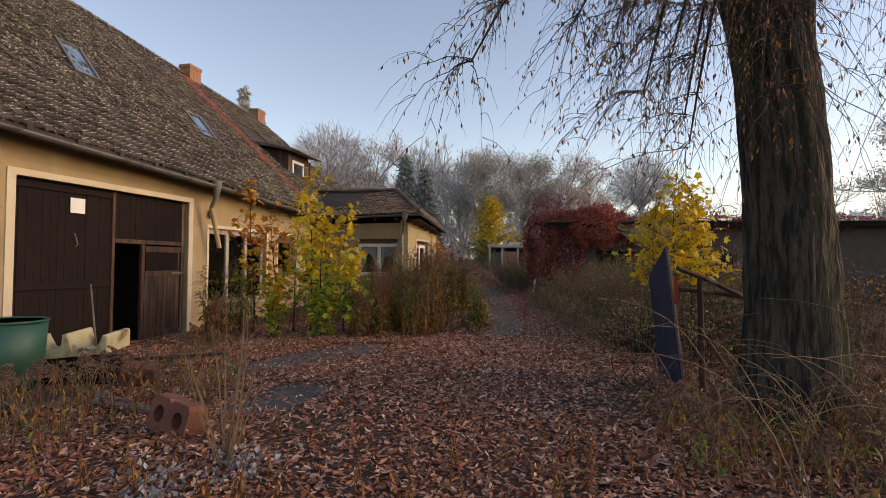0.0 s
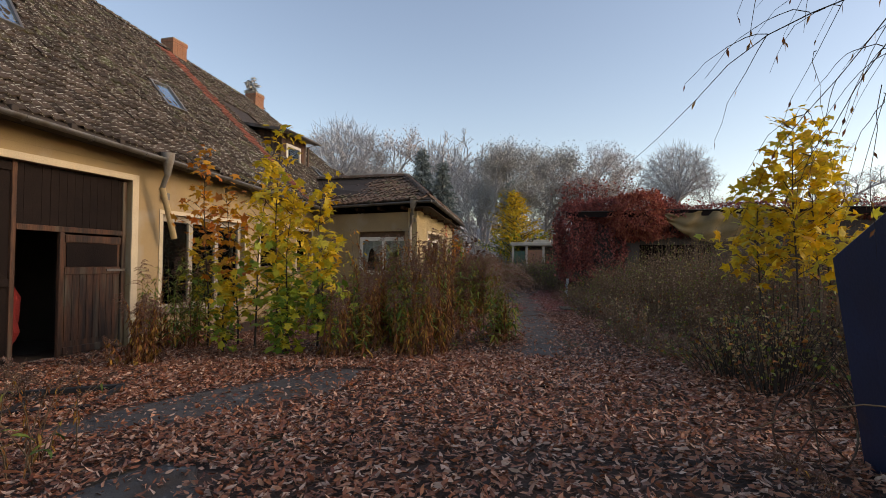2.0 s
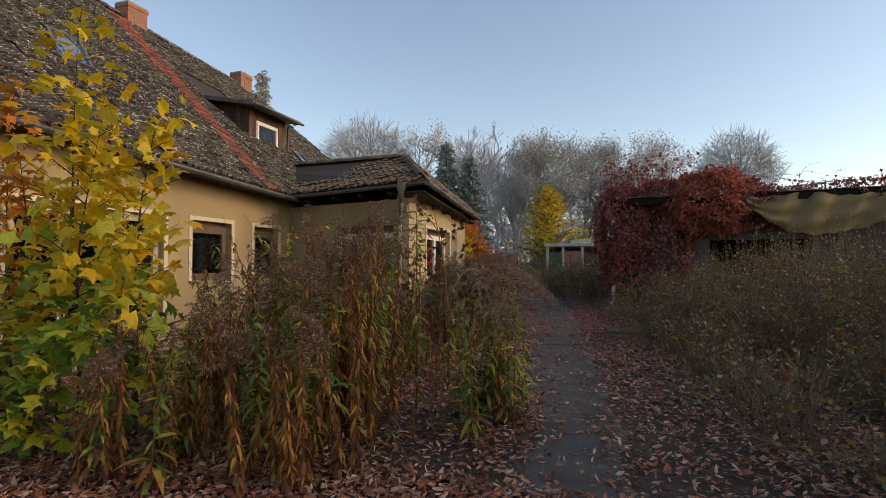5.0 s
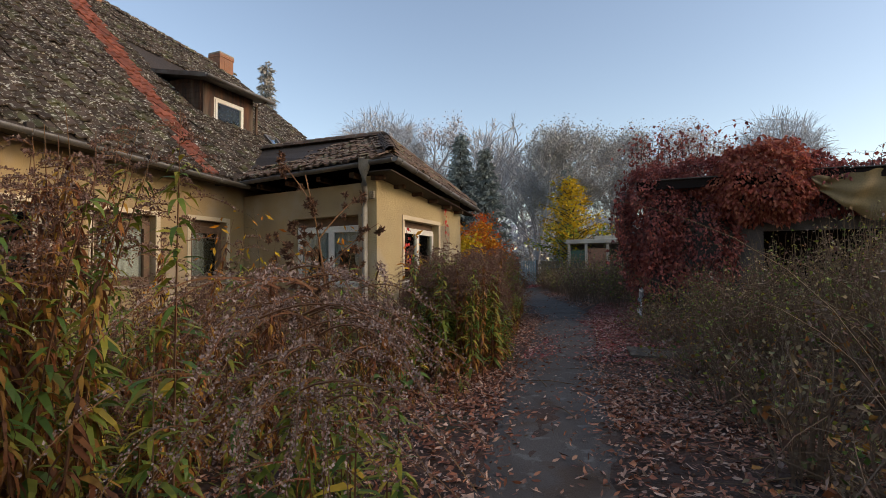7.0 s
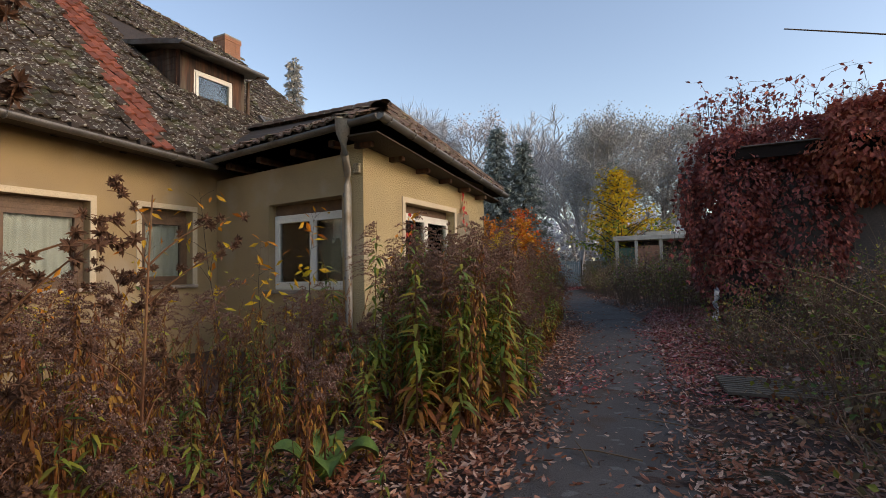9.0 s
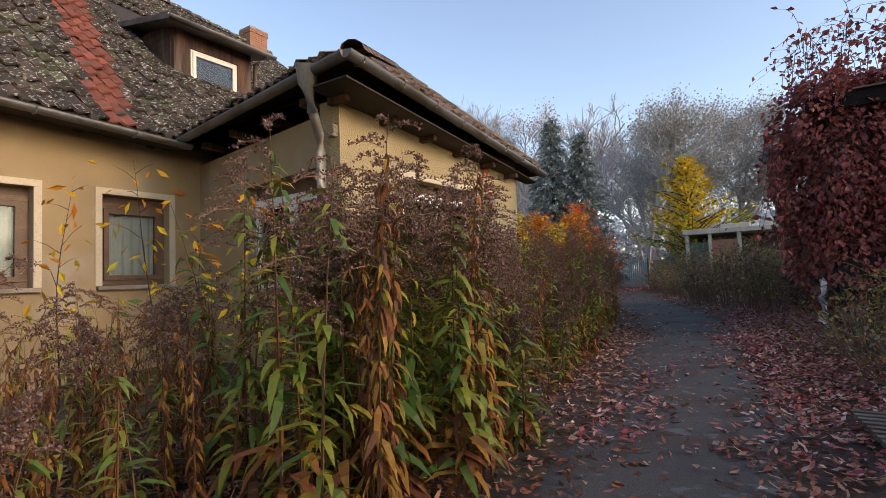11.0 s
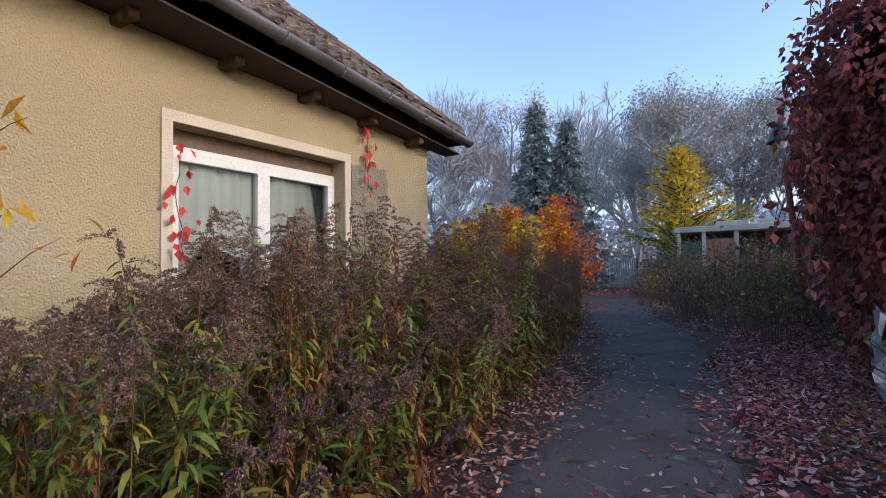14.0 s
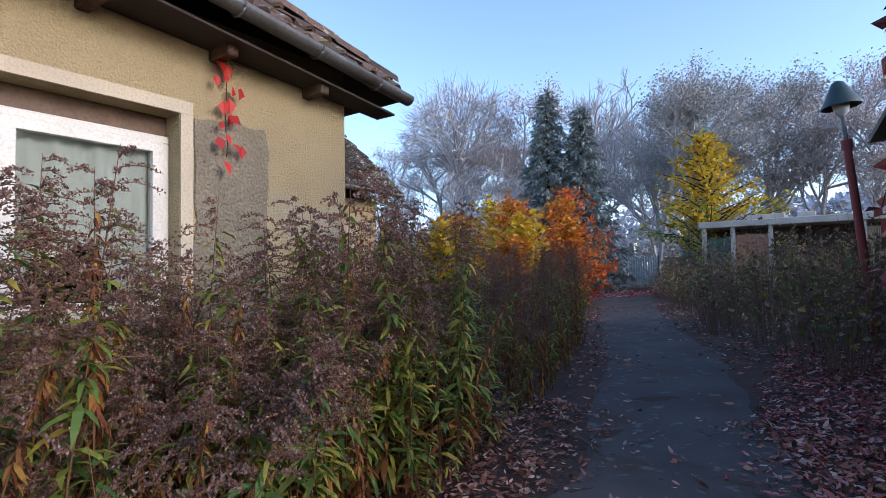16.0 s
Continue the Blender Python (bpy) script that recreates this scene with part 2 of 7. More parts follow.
LEAF_LANCE = (np.array([(0, 0, 0), (0.5, 0.18, 0.02), (1, 0, -0.08), (0.5, -0.18, 0.02)]), np.array([(0, 1, 2, 3)]))
LEAF_CURL = (np.array([(0, 0, 0), (0.3, 0.15, 0.09), (0.3, -0.15, 0.03), (0.68, 0.14, 0.12), (0.68, -0.12, 0.05), (1, 0, 0.22)]), np.array([(0, 1, 2, 2), (1, 3, 4, 2), (3, 5, 5, 4)]))
LEAF_OVAL = (np.array([(0, 0, 0), (0.4, 0.36, 0.07), (1, 0, -0.06), (0.4, -0.36, 0.07)]), np.array([(0, 1, 2, 3)]))
LEAF_DROOP = (np.array([(0, 0, 0), (0.3, 0.1, 0.06), (0.3, -0.1, 0.06), (0.7, 0.075, -0.06), (0.7, -0.075, -0.06), (1, 0, -0.3)]), np.array([(0, 1, 2, 2), (1, 3, 4, 2), (3, 5, 5, 4)]))
LEAF_MAPLE = (np.array([(0, 0, 0), (0.05, 0.42, -0.05), (0.3, 0.3, 0.04), (0.55, 0.62, -0.08), (0.62, 0.2, 0.05), (1.0, 0, -0.1), (0.62, -0.2, 0.05), (0.55, -0.62, -0.08), (0.3, -0.3, 0.04), (0.05, -0.42, -0.05)]),
              np.array([(0, 9, 8, 8), (0, 8, 6, 4), (8, 7, 6, 6), (0, 4, 2, 2), (2, 4, 3, 3), (4, 6, 5, 5), (0, 2, 1, 1)]))


def tri_faces(f):
    """Quads with a doubled corner as triangles, the others split in two."""
    out = []
    for q in f:
        if len(set(q)) == 3:
            u = [q[0]] + [b for a, b in zip(q, q[1:]) if a != b]
            out.append(tuple(u[:3]))
        else:
            out += [(q[0], q[1], q[2]), (q[0], q[2], q[3])]
    return np.array(out)


def leaves(pos, direc, size, shape, rng, up=None, roll=0.6):
    """Leaves of a shape at the positions, pointing along direc, as vertex and triangle arrays."""
    tv, tf = shape[0], tri_faces(shape[1])
    pos, direc = np.asarray(pos, float), np.asarray(direc, float)
    n = len(pos)
    d = direc / (np.linalg.norm(direc, axis=1)[:, None] + 1e-9)
    r = rng.normal(size=(n, 3)) * roll + (np.array([0, 0, 1.0]) if up is None else up)
    s = np.cross(r, d)
    s /= np.linalg.norm(s, axis=1)[:, None] + 1e-9
    w = np.cross(d, s)
    size = np.broadcast_to(np.asarray(size, float), (n,))
    v = pos[:, None] + size[:, None, None] * (tv[None, :, 0:1] * d[:, None] + tv[None, :, 1:2] * s[:, None] + tv[None, :, 2:3] * w[:, None])
    f = tf[None] + (np.arange(n) * len(tv))[:, None, None]
    return v.reshape(-1, 3), f.reshape(-1, 3)


def smooth01(a, b, v):
    t = np.clip((np.asarray(v, float) - a) / (b - a), 0, 1)
    return t * t * (3 - 2 * t)


def gz(x, y):
    """Height of the ground: level on the drive, falling to the farmhouse."""
    k = 0.062 - 0.035 * smooth01(14, 23, y)
    return -k * np.maximum(0.0, -2.6 - np.asarray(x, float)) * (1 - smooth01(-14, -30, x)) + 0.03 * np.sin(np.asarray(x) * 0.9) * np.sin(np.asarray(y) * 0.7)


# ---- ground: one sheet to the horizon ----
def graded(lo, hi, fine0, fine1, step, grow=1.35):
    a = list(np.arange(fine0, fine1 + step, step))
    s, x = step, a[-1]
    while x < hi:
        s *= grow
        x += s
        a.append(x)
    s, x = step, a[0]
    while x > lo:
        s *= grow
        x -= s
        a.insert(0, x)
    return np.array(a)


gx, gy = graded(-900, 900, -12, 8, 0.25), graded(-900, 1200, -2, 42, 0.25)
XX, YY = np.meshgrid(gx, gy)
rng = np.random.default_rng(3)
ZZ = gz(XX, YY) + rng.normal(size=XX.shape) * 0.008
ii, jj = np.meshgrid(np.arange(len(gy) - 1), np.arange(len(gx) - 1), indexing="ij")
nx = len(gx)
GF = np.stack([ii * nx + jj, ii * nx + jj + 1, (ii + 1) * nx + jj + 1, (ii + 1) * nx + jj], -1).reshape(-1, 4)
struct(new("ground", np_mesh("ground", np.stack([XX, YY, ZZ], -1).reshape(-1, 3), GF, M["soil"], True)), "bare dark soil under fallen leaves", "ground")

# the drive: left and right edge at each y
DRIVE = np.array([(10, -1.9, -0.75), (13.4, -1.75, -1.0), (15.8, -2.25, -1.1), (17.8, -2.75, -1.45), (20.3, -2.95, -1.75), (22.5, -3.35, -1.9), (24.5, -3.8, -2.2), (26.5, -4.1, -2.45),
                  (28.5, -4.6, -2.85), (31, -5.2, -3.4), (37.5, -7.6, -5.6), (48, -11.2, -8.5), (61, -15.5, -11.6)])


def drive_edges(y):
    return np.interp(y, DRIVE[:, 0], DRIVE[:, 1]), np.interp(y, DRIVE[:, 0], DRIVE[:, 2])


def sheet(name, y0, y1, step, edges, mat, seed, lift=0.012, wob=0.12, cols=14):
    r = np.random.default_rng(seed)
    ys = np.arange(y0, y1, step)
    wl = np.convolve(r.normal(size=len(ys) + 6), np.ones(3) / 3, "same")[3:-3] * wob
    wr = np.convolve(r.normal(size=len(ys) + 6), np.ones(3) / 3, "same")[3:-3] * wob
    l, rr = edges(ys)
    u = np.linspace(0, 1, cols)[None]
    xs = (l + wl)[:, None] * (1 - u) + (rr + wr)[:, None] * u
    yy = np.repeat(ys[:, None], cols, 1)
    z = gz(xs, yy) + lift + r.normal(size=xs.shape) * 0.004
    z[:, 0] -= 0.04
    z[:, -1] -= 0.04
    i, j = np.meshgrid(np.arange(len(ys) - 1), np.arange(cols - 1), indexing="ij")
    f = np.stack([i * cols + j, i * cols + j + 1, (i + 1) * cols + j + 1, (i + 1) * cols + j], -1).reshape(-1, 4)
    return new(name, np_mesh(name, np.stack([xs, yy, z], -1).reshape(-1, 3), f, mat, True))


struct(sheet("road", 10, 62, 0.3, drive_edges, M["asphalt"], 5), "cracked grey asphalt drive strewn with leaves", "road")
struct(sheet("pavement", 7.2, 10.6, 0.2, lambda y: (np.interp(y, [7.2, 8.2, 9.2, 10.6], [-5.9, -5.7, -5.0, -4.0]), np.interp(y, [7.2, 8.2, 9.2, 10.6], [-5.2, -4.2, -3.4, -3.5])), M["asphalt"], 6, 0.02), "bare patch of grey yard paving", "pavement")
struct(sheet("pavement", 5.2, 6.9, 0.2, lambda y: (np.interp(y, [5.2, 6, 6.9], [-3.9, -4.0, -3.7]), np.interp(y, [5.2, 6, 6.9], [-2.9, -2.6, -3.2])), M["asphalt"], 7, 0.02), "bare patch of grey yard paving", "pavement")

# ---- farmhouse ----
X1, X2, YA, YB = -10.7, -6.42, 21.56, 26.7  # main wall, annexe wall, annexe front and far end
WALL_T = 0.35


def grid_wall(name, us, zs, is_hole, thick, m, mat, parent, label=""):
    """One closed wall mesh on a grid of u and z, open where is_hole says; outer face at v = 0, inner at v = thick."""
    bm = bmesh.new()
    vert = {}
    def V(i, k, s):
        if (i, k, s) not in vert:
            vert[i, k, s] = bm.verts.new(m @ Vector((us[i], s * thick, zs[k])))
        return vert[i, k, s]
    nu, nz = len(us) - 1, len(zs) - 1
    solid = [[not is_hole((us[i] + us[i + 1]) / 2, (zs[k] + zs[k + 1]) / 2) for k in range(nz)] for i in range(nu)]
    ok = lambda i, k: 0 <= i < nu and 0 <= k < nz and solid[i][k]
    for i in range(nu):
        for k in range(nz):
            if not solid[i][k]:
                continue
            bm.faces.new((V(i, k, 0), V(i + 1, k, 0), V(i + 1, k + 1, 0), V(i, k + 1, 0)))
            bm.faces.new((V(i, k, 1), V(i, k + 1, 1), V(i + 1, k + 1, 1), V(i + 1, k, 1)))
            if not ok(i - 1, k):
                bm.faces.new((V(i, k, 0), V(i, k + 1, 0), V(i, k + 1, 1), V(i, k, 1)))
            if not ok(i + 1, k):
                bm.faces.new((V(i + 1, k, 0), V(i + 1, k, 1), V(i + 1, k + 1, 1), V(i + 1, k + 1, 0)))
            if not ok(i, k - 1):
                bm.faces.new((V(i, k, 0), V(i, k, 1), V(i + 1, k, 1), V(i + 1, k, 0)))
            if not ok(i, k + 1):
                bm.faces.new((V(i, k + 1, 0), V(i + 1, k + 1, 0), V(i + 1, k + 1, 1), V(i, k + 1, 1)))
    return part(name, bm, mat, parent, label)


def holed_wall(name, u0, u1, z0, z1, holes, mat, parent, m, thick=WALL_T):
    us = sorted({u0, u1, *[v for h in holes for v in h[:2]]})
    zs = sorted({z0, z1, *[min(max(v, z0), z1) for h in holes for v in h[2:]]})
    return grid_wall(name, us, zs, lambda u, z: any(h[0] < u < h[1] and h[2] < z < h[3] for h in holes), thick, m, mat, parent)


def east(x):
    """Frame of a wall that looks to +x: u runs along y, v goes inward."""
    return Matrix(((0, -1, 0, x), (1, 0, 0, 0), (0, 0, 1, 0), (0, 0, 0, 1)))


def roof_z(x, y):
    """Main roof slope over the yard."""
    eave = np.interp(y, [7.8, 13.9, 21.7, 30], [4.15, 3.87, 3.5, 3.3])
    ridge = np.interp(y, [7.8, 16.9, 24, 31], [11.9, 11.5, 10.85, 10.3])
    t = (-10.15 - x) / (18.8 - 10.15)
    return eave + (ridge - eave) * t


house = thing("farmhouse", "long cream-plastered farmhouse with a mossy tiled roof", "house")
YH0, YH1 = 7.75, 30.0
MAIN_HOLES = [(8.4, 13.42, -1.0, 3.3), (14.35, 17.62, 0.2, 2.62), (18.43, 19.75, 1.15, 2.6), (20.65, 21.72, 1.15, 2.6)]
holed_wall("wall", YH0, YH1, -0.9, 3.62, MAIN_HOLES, M["plaster"], house, east(X1))
for y in (YH0, YH1 - WALL_T):
    bm = bmesh.new()
    prism(bm, [(X1 - WALL_T - 0.003, -0.9), (X1 - WALL_T - 0.003, 3.7), (-18.8, float(roof_z(-18.8, y)) - 0.25), (-27.0, 3.6), (-27.0, -0.9)], y + 0.003, y + WALL_T - 0.003)
    part("gable_wall", bm, M["plaster"], house)
# Inner shell added behind the openings, room darkness in its colour.
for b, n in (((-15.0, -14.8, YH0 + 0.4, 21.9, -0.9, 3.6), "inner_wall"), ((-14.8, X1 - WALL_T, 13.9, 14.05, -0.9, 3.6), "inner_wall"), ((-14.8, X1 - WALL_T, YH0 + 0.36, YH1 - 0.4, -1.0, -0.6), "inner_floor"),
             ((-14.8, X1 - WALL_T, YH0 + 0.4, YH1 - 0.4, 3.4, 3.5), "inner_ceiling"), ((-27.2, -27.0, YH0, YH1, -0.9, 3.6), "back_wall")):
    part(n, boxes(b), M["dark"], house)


def roof_slab(name, fn, xs, ys, thick, mat, parent):
    X, Y = np.meshgrid(xs, ys)
    Z = fn(X, Y)
    n = len(xs)
    top = np.stack([X, Y, Z], -1).reshape(-1, 3)
    bot = top - np.array([0, 0, thick])
    i, j = np.meshgrid(np.arange(len(ys) - 1), np.arange(n - 1), indexing="ij")
    f = np.stack([i * n + j, i * n + j + 1, (i + 1) * n + j + 1, (i + 1) * n + j], -1).reshape(-1, 4)
    k = len(top)
    h = Heap()
    h.add(top, f)
    h.add(bot, f[:, ::-1])
    edge = [np.arange(n), np.arange(n) + (len(ys) - 1) * n, np.arange(len(ys)) * n, np.arange(len(ys)) * n + n - 1]
    for e in edge:
        h.add(np.concatenate([top[e], bot[e]]), np.array([(a, a + 1, a + 1 + len(e), a + len(e)) for a in range(len(e) - 1)]))
    return part(name, h.mesh(name, mat), mat, parent)


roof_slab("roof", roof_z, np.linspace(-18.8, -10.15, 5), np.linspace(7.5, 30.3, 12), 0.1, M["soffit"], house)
roof_slab("roof", lambda x, y: roof_z(-37.6 - x, y), np.linspace(-27.3, -18.8, 4), np.linspace(7.5, 30.3, 12), 0.15, M["tile"], house)

annexe = thing("annexe", "low cream stucco annexe with a hipped tile roof", "house")
ANNEX_HOLES = [(22.86, 24.96, 1.04, 2.59)]
holed_wall("wall", YA, YB, -0.6, 3.42, ANNEX_HOLES, M["stucco"], annexe, east(X2))
AX0, AX1 = -8.9, -6.92
# the front wall is skewed a little and meets the farmhouse at y = 22.3
FS = (22.3 - YA) / (X1 - X2)
front_m = Matrix(((1, 0, 0, 0), (FS, 1, 0, YA - FS * X2), (0, 0, 1, 0), (0, 0, 0, 1)))
holed_wall("wall", X1 + 0.003, X2 - 0.353, -0.8, 3.3, [(AX0, AX1, 1.02, 2.62)], M["plaster"], annexe, front_m)
part("wall", boxes((X1 + 0.003, X2 - 0.353, YB - 0.35, YB - 0.003, -0.6, 3.12)), M["stucco"], annexe)
# Added annexe room shell, likewise painted dark for an unlit room.
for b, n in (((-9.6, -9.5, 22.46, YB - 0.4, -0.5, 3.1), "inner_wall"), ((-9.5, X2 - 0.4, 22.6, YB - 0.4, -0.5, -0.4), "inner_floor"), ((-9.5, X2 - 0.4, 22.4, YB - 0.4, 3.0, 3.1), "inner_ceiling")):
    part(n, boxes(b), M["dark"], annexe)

# ---- roof tiles ----
def pantile(w, l):
    """One wavy tile lying in x (down the slope) and y, its upper end at x = 0."""
    u = np.linspace(0, 1, 6)
    prof = 0.034 * np.array([0.2, -0.5, -0.6, 0.3, 1.0, 0.3])
    top = [(0, w * (a - 0.5), p) for a, p in zip(u, prof)] + [(l, w * (a - 0.5), p + 0.042) for a, p in zip(u, prof)] + [(l, w * (a - 0.5), p + 0.004) for a, p in zip(u, prof)]
    f = [(i, i + 1, 7 + i, 6 + i) for i in range(5)] + [(6 + i, 7 + i, 13 + i, 12 + i) for i in range(5)]
    return np.array(top), np.array(f)


TV, TF = pantile(0.235, 0.4)


def lay(origins, downs, acrosses, rng, jit=0.012):
    """Tiles at the places, as vertex and face arrays, each with a frame of its own."""
    n = len(origins)
    d = downs / np.linalg.norm(downs, axis=1)[:, None]
    a = acrosses - (acrosses * d).sum(1)[:, None] * d
    a /= np.linalg.norm(a, axis=1)[:, None]
    nn = np.cross(d, a)
    nn *= np.sign(nn[:, 2:3])
    o = origins + rng.normal(size=(n, 3)) * jit
    tilt = rng.normal(size=n)[:, None] * 0.02
    nn2, d2 = nn + d * tilt, d - nn * tilt
    v = o[:, None] + TV[None, :, 0:1] * d2[:, None] + TV[None, :, 1:2] * a[:, None] + TV[None, :, 2:3] * nn2[:, None]
    f = TF[None] + (np.arange(n) * len(TV))[:, None, None]
    return v.reshape(-1, 3), f.reshape(-1, 4), (o, d2, a, nn2)


def place_pieces(name, frames, parent, mesh):
    for o, d, a, n in zip(*frames):
        ob = new(name, mesh)
        ob.matrix_world = Matrix(((d[0], a[0], n[0], o[0]), (d[1], a[1], n[1], o[1]), (d[2], a[2], n[2], o[2]), (0, 0, 0, 1)))
        ob.parent = parent


def skip_main(x, y):
    dorm = (x > -16.0) & (x < -12.95) & (y > 22.95) & (y < 25.25)
    return dorm


rng = np.random.default_rng(11)
NR, NC = 33, 106
rr, cc = np.meshgrid(np.arange(NR), np.arange(NC), indexing="ij")
rr, cc = rr.ravel(), cc.ravel()
tx = -18.7 + rr * (8.45 / NR)
ty = 7.6 + cc * (22.6 / NC)
tz = roof_z(tx, ty) + 0.03
down = np.stack([np.full_like(tx, 1.0), np.zeros_like(tx), roof_z(tx + 0.5, ty) * 2 - roof_z(tx, ty) * 2], -1)
acr = np.stack([np.zeros_like(tx), np.full_like(tx, 1.0), roof_z(tx, ty + 0.5) * 2 - roof_z(tx, ty) * 2], -1)
keep = ~skip_main(tx + 0.2, ty)
red = (ty > 20.4 + (-10.4 - tx) * 0.2) & (ty < 20.9 + (-10.4 - tx) * 0.26)
ORI = np.stack([tx, ty, tz], -1)
near = keep & ~red & (rr >= NR - 8) & (ty < 15.6)
for sel, mname in ((keep & ~red & ~near, "tile"), (keep & red, "redtile")):
    v, f, _ = lay(ORI[sel], down[sel], acr[sel], rng)
    tagged(part("roof_tiles", np_mesh("roof_tiles", v, f, M[mname]), M[mname], house, "mossy dark clay roof tiles" if mname == "tile" else "strip of newer red roof tiles"), kind="stuff")
_, _, NEAR_TILES = lay(ORI[near], down[near], acr[near], rng)
# ridge caps
h = Heap()
for y in np.arange(7.6, 30.2, 0.38):
    a = np.linspace(0, np.pi, 6)
    z = float(roof_z(-18.8, y))
    ring = [(-18.8 + 0.17 * math.cos(t), y + dy, z - 0.05 + 0.17 * math.sin(t) + 0.02 * (dy > 0)) for dy in (0, 0.4) for t in a]
    h.add(ring, [(i, i + 1, 7 + i, 6 + i) for i in range(5)])
tagged(part("ridge_tiles", h.mesh("ridge_tiles", M["tile"]), M["tile"], house), kind="stuff")


# ---- annexe roof ----
C1, C2, F0, PK = np.array([-5.74, 21.0, 3.67]), np.array([-6.12, 27.24, 3.28]), np.array([-10.35, 21.7, 3.6]), np.array([-7.85, 24.5, 5.07])
RW, B0 = np.array([-13.2, 24.5, 5.07]), np.array([-10.4, 27.24, 3.28])


def slope(name, poly, mat, parent, thick=0.09):
    bm = bmesh.new()
    top = [bm.verts.new(p) for p in poly]
    bot = [bm.verts.new((p[0], p[1], p[2] - thick)) for p in poly]
    bm.faces.new(top), bm.faces.new(bot[::-1])
    for i in range(len(poly)):
        j = (i + 1) % len(poly)
        bm.faces.new((top[i], bot[i], bot[j], top[j]))
    return part(name, bm, mat, parent)


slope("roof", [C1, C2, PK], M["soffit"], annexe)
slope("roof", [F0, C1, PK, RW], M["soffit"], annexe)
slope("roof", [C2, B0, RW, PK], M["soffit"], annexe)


def tiled_slope(e0, e1, poly, seed, parent, mname="tile"):
    """Rows of tiles over a slope, from its eave e0-e1 upward, clipped to the polygon."""
    r = np.random.default_rng(seed)
    ax = (e1 - e0) / np.linalg.norm(e1 - e0)
    nrm = np.cross(poly[1] - poly[0], poly[2] - poly[0])
    nrm = nrm / np.linalg.norm(nrm) * np.sign(nrm[2])
    up = np.cross(nrm, ax)
    up *= np.sign(up[2])
    p2 = np.array([((p - e0) @ ax, (p - e0) @ up) for p in poly])
    out = []
    for k in range(40):
        for i in range(-10, 60):
            q = np.array([i * 0.215, 0.3 + k * 0.27])
            c = False
            for a, b in zip(p2, np.roll(p2, -1, 0)):
                if (a[1] > q[1] - 0.1) != (b[1] > q[1] - 0.1) and q[0] < (b[0] - a[0]) * (q[1] - 0.1 - a[1]) / (b[1] - a[1]) + a[0]:
                    c = not c
            if c:
                out.append(e0 + ax * q[0] + up * q[1] + nrm * 0.03)
    out = np.array(out)
    v, f, _ = lay(out, np.tile(-up, (len(out), 1)), np.tile(ax, (len(out), 1)), r, 0.016)
    tagged(part("roof_tiles", np_mesh("roof_tiles", v, f, M[mname]), M[mname], parent, "uneven brown clay roof tiles"), kind="stuff")


M["anntile"] = material("brown_clay_tile", (0.17, 0.1, 0.065), (0.1, 0.065, 0.05), 5, 45, 0.9, bump=0.5, dirt=(0.14, 0.13, 0.07), dirt_scale=2.6, dirt_at=0.55, lichen=((0.27, 0.26, 0.2), 16.0, 0.6), vary=0.35)
tiled_slope(C1, C2, [C1, C2, PK], 21, annexe, "anntile")
tiled_slope(F0, C1, [F0, C1, PK, RW], 22, annexe, "anntile")
h = Heap()
for a, b in ((PK, C1), (PK, C2), (PK, RW)):
    n = int(np.linalg.norm(b - a) / 0.36)
    d = (b - a) / np.linalg.norm(b - a)
    s = np.cross(d, (0, 0, 1.0))
    s /= np.linalg.norm(s)
    for i in range(n):
        p = a + d * i * 0.36
        ring = [p + d * dx + s * 0.15 * math.cos(t) + np.array([0, 0, 0.13 * math.sin(t) + 0.02]) + (0.02 if dx else 0) * np.array([0, 0, 1]) for dx in (0, 0.4) for t in np.linspace(0, np.pi, 6)]
        h.add(ring, [(k, k + 1, 7 + k, 6 + k) for k in range(5)])
tagged(part("hip_tiles", h.mesh("hip_tiles", M["anntile"]), M["anntile"], annexe), kind="stuff")


# ---- gutters and pipes ----
def gutter(name, a, b, parent, r=0.085):
    """A half-round channel from a to b, with thickness."""
    a, b = np.array(a, float), np.array(b, float)
    d = (b - a) / np.linalg.norm(b - a)
    s = np.cross(d, (0, 0, 1.0))
    h = Heap()
    ts = np.linspace(0, -np.pi, 9)
    ring = lambda p, q: [p + s * q * math.cos(t) + np.array([0, 0, q * math.sin(t)]) for t in ts]
    v = ring(a, r) + ring(b, r) + ring(a, r - 0.008) + ring(b, r - 0.008)
    f = [(i, i + 1, 10 + i, 9 + i) for i in range(8)] + [(27 + i, 28 + i, 19 + i, 18 + i) for i in range(8)] + [(0, 9, 27, 18), (8, 26, 35, 17)]
    h.add(v, f)
    for p in (a, b):
        h.add([p] + ring(p, r), [(0, 1, 2, 3), (0, 3, 4, 5), (0, 5, 6, 7), (0, 7, 8, 9)])
    return part(name, h.mesh(name, M["zinc"], True), M["zinc"], parent)


def brackets(a, b, step, parent, r=0.092):
    a, b = np.array(a, float), np.array(b, float)
    n = int(np.linalg.norm(b - a) / step)
    d = (b - a) / np.linalg.norm(b - a)
    s = np.cross(d, (0, 0, 1.0))
    for i in range(n + 1):
        p = a + (b - a) * (i + 0.3) / (n + 1)
        pts = [p + s * r * math.cos(t) + np.array([0, 0, r * math.sin(t)]) for t in np.linspace(0, -np.pi, 9)]
        part("gutter_bracket", np_mesh("gutter_bracket", *tube_arrays(pts, [0.014] * 9, 4), M["zinc"]), M["zinc"], parent)


def pipe(name, pts, r, mat, parent, n=10):
    return part(name, np_mesh(name, *tube_arrays(pts, [r] * len(pts), n), mat, True), mat, parent)


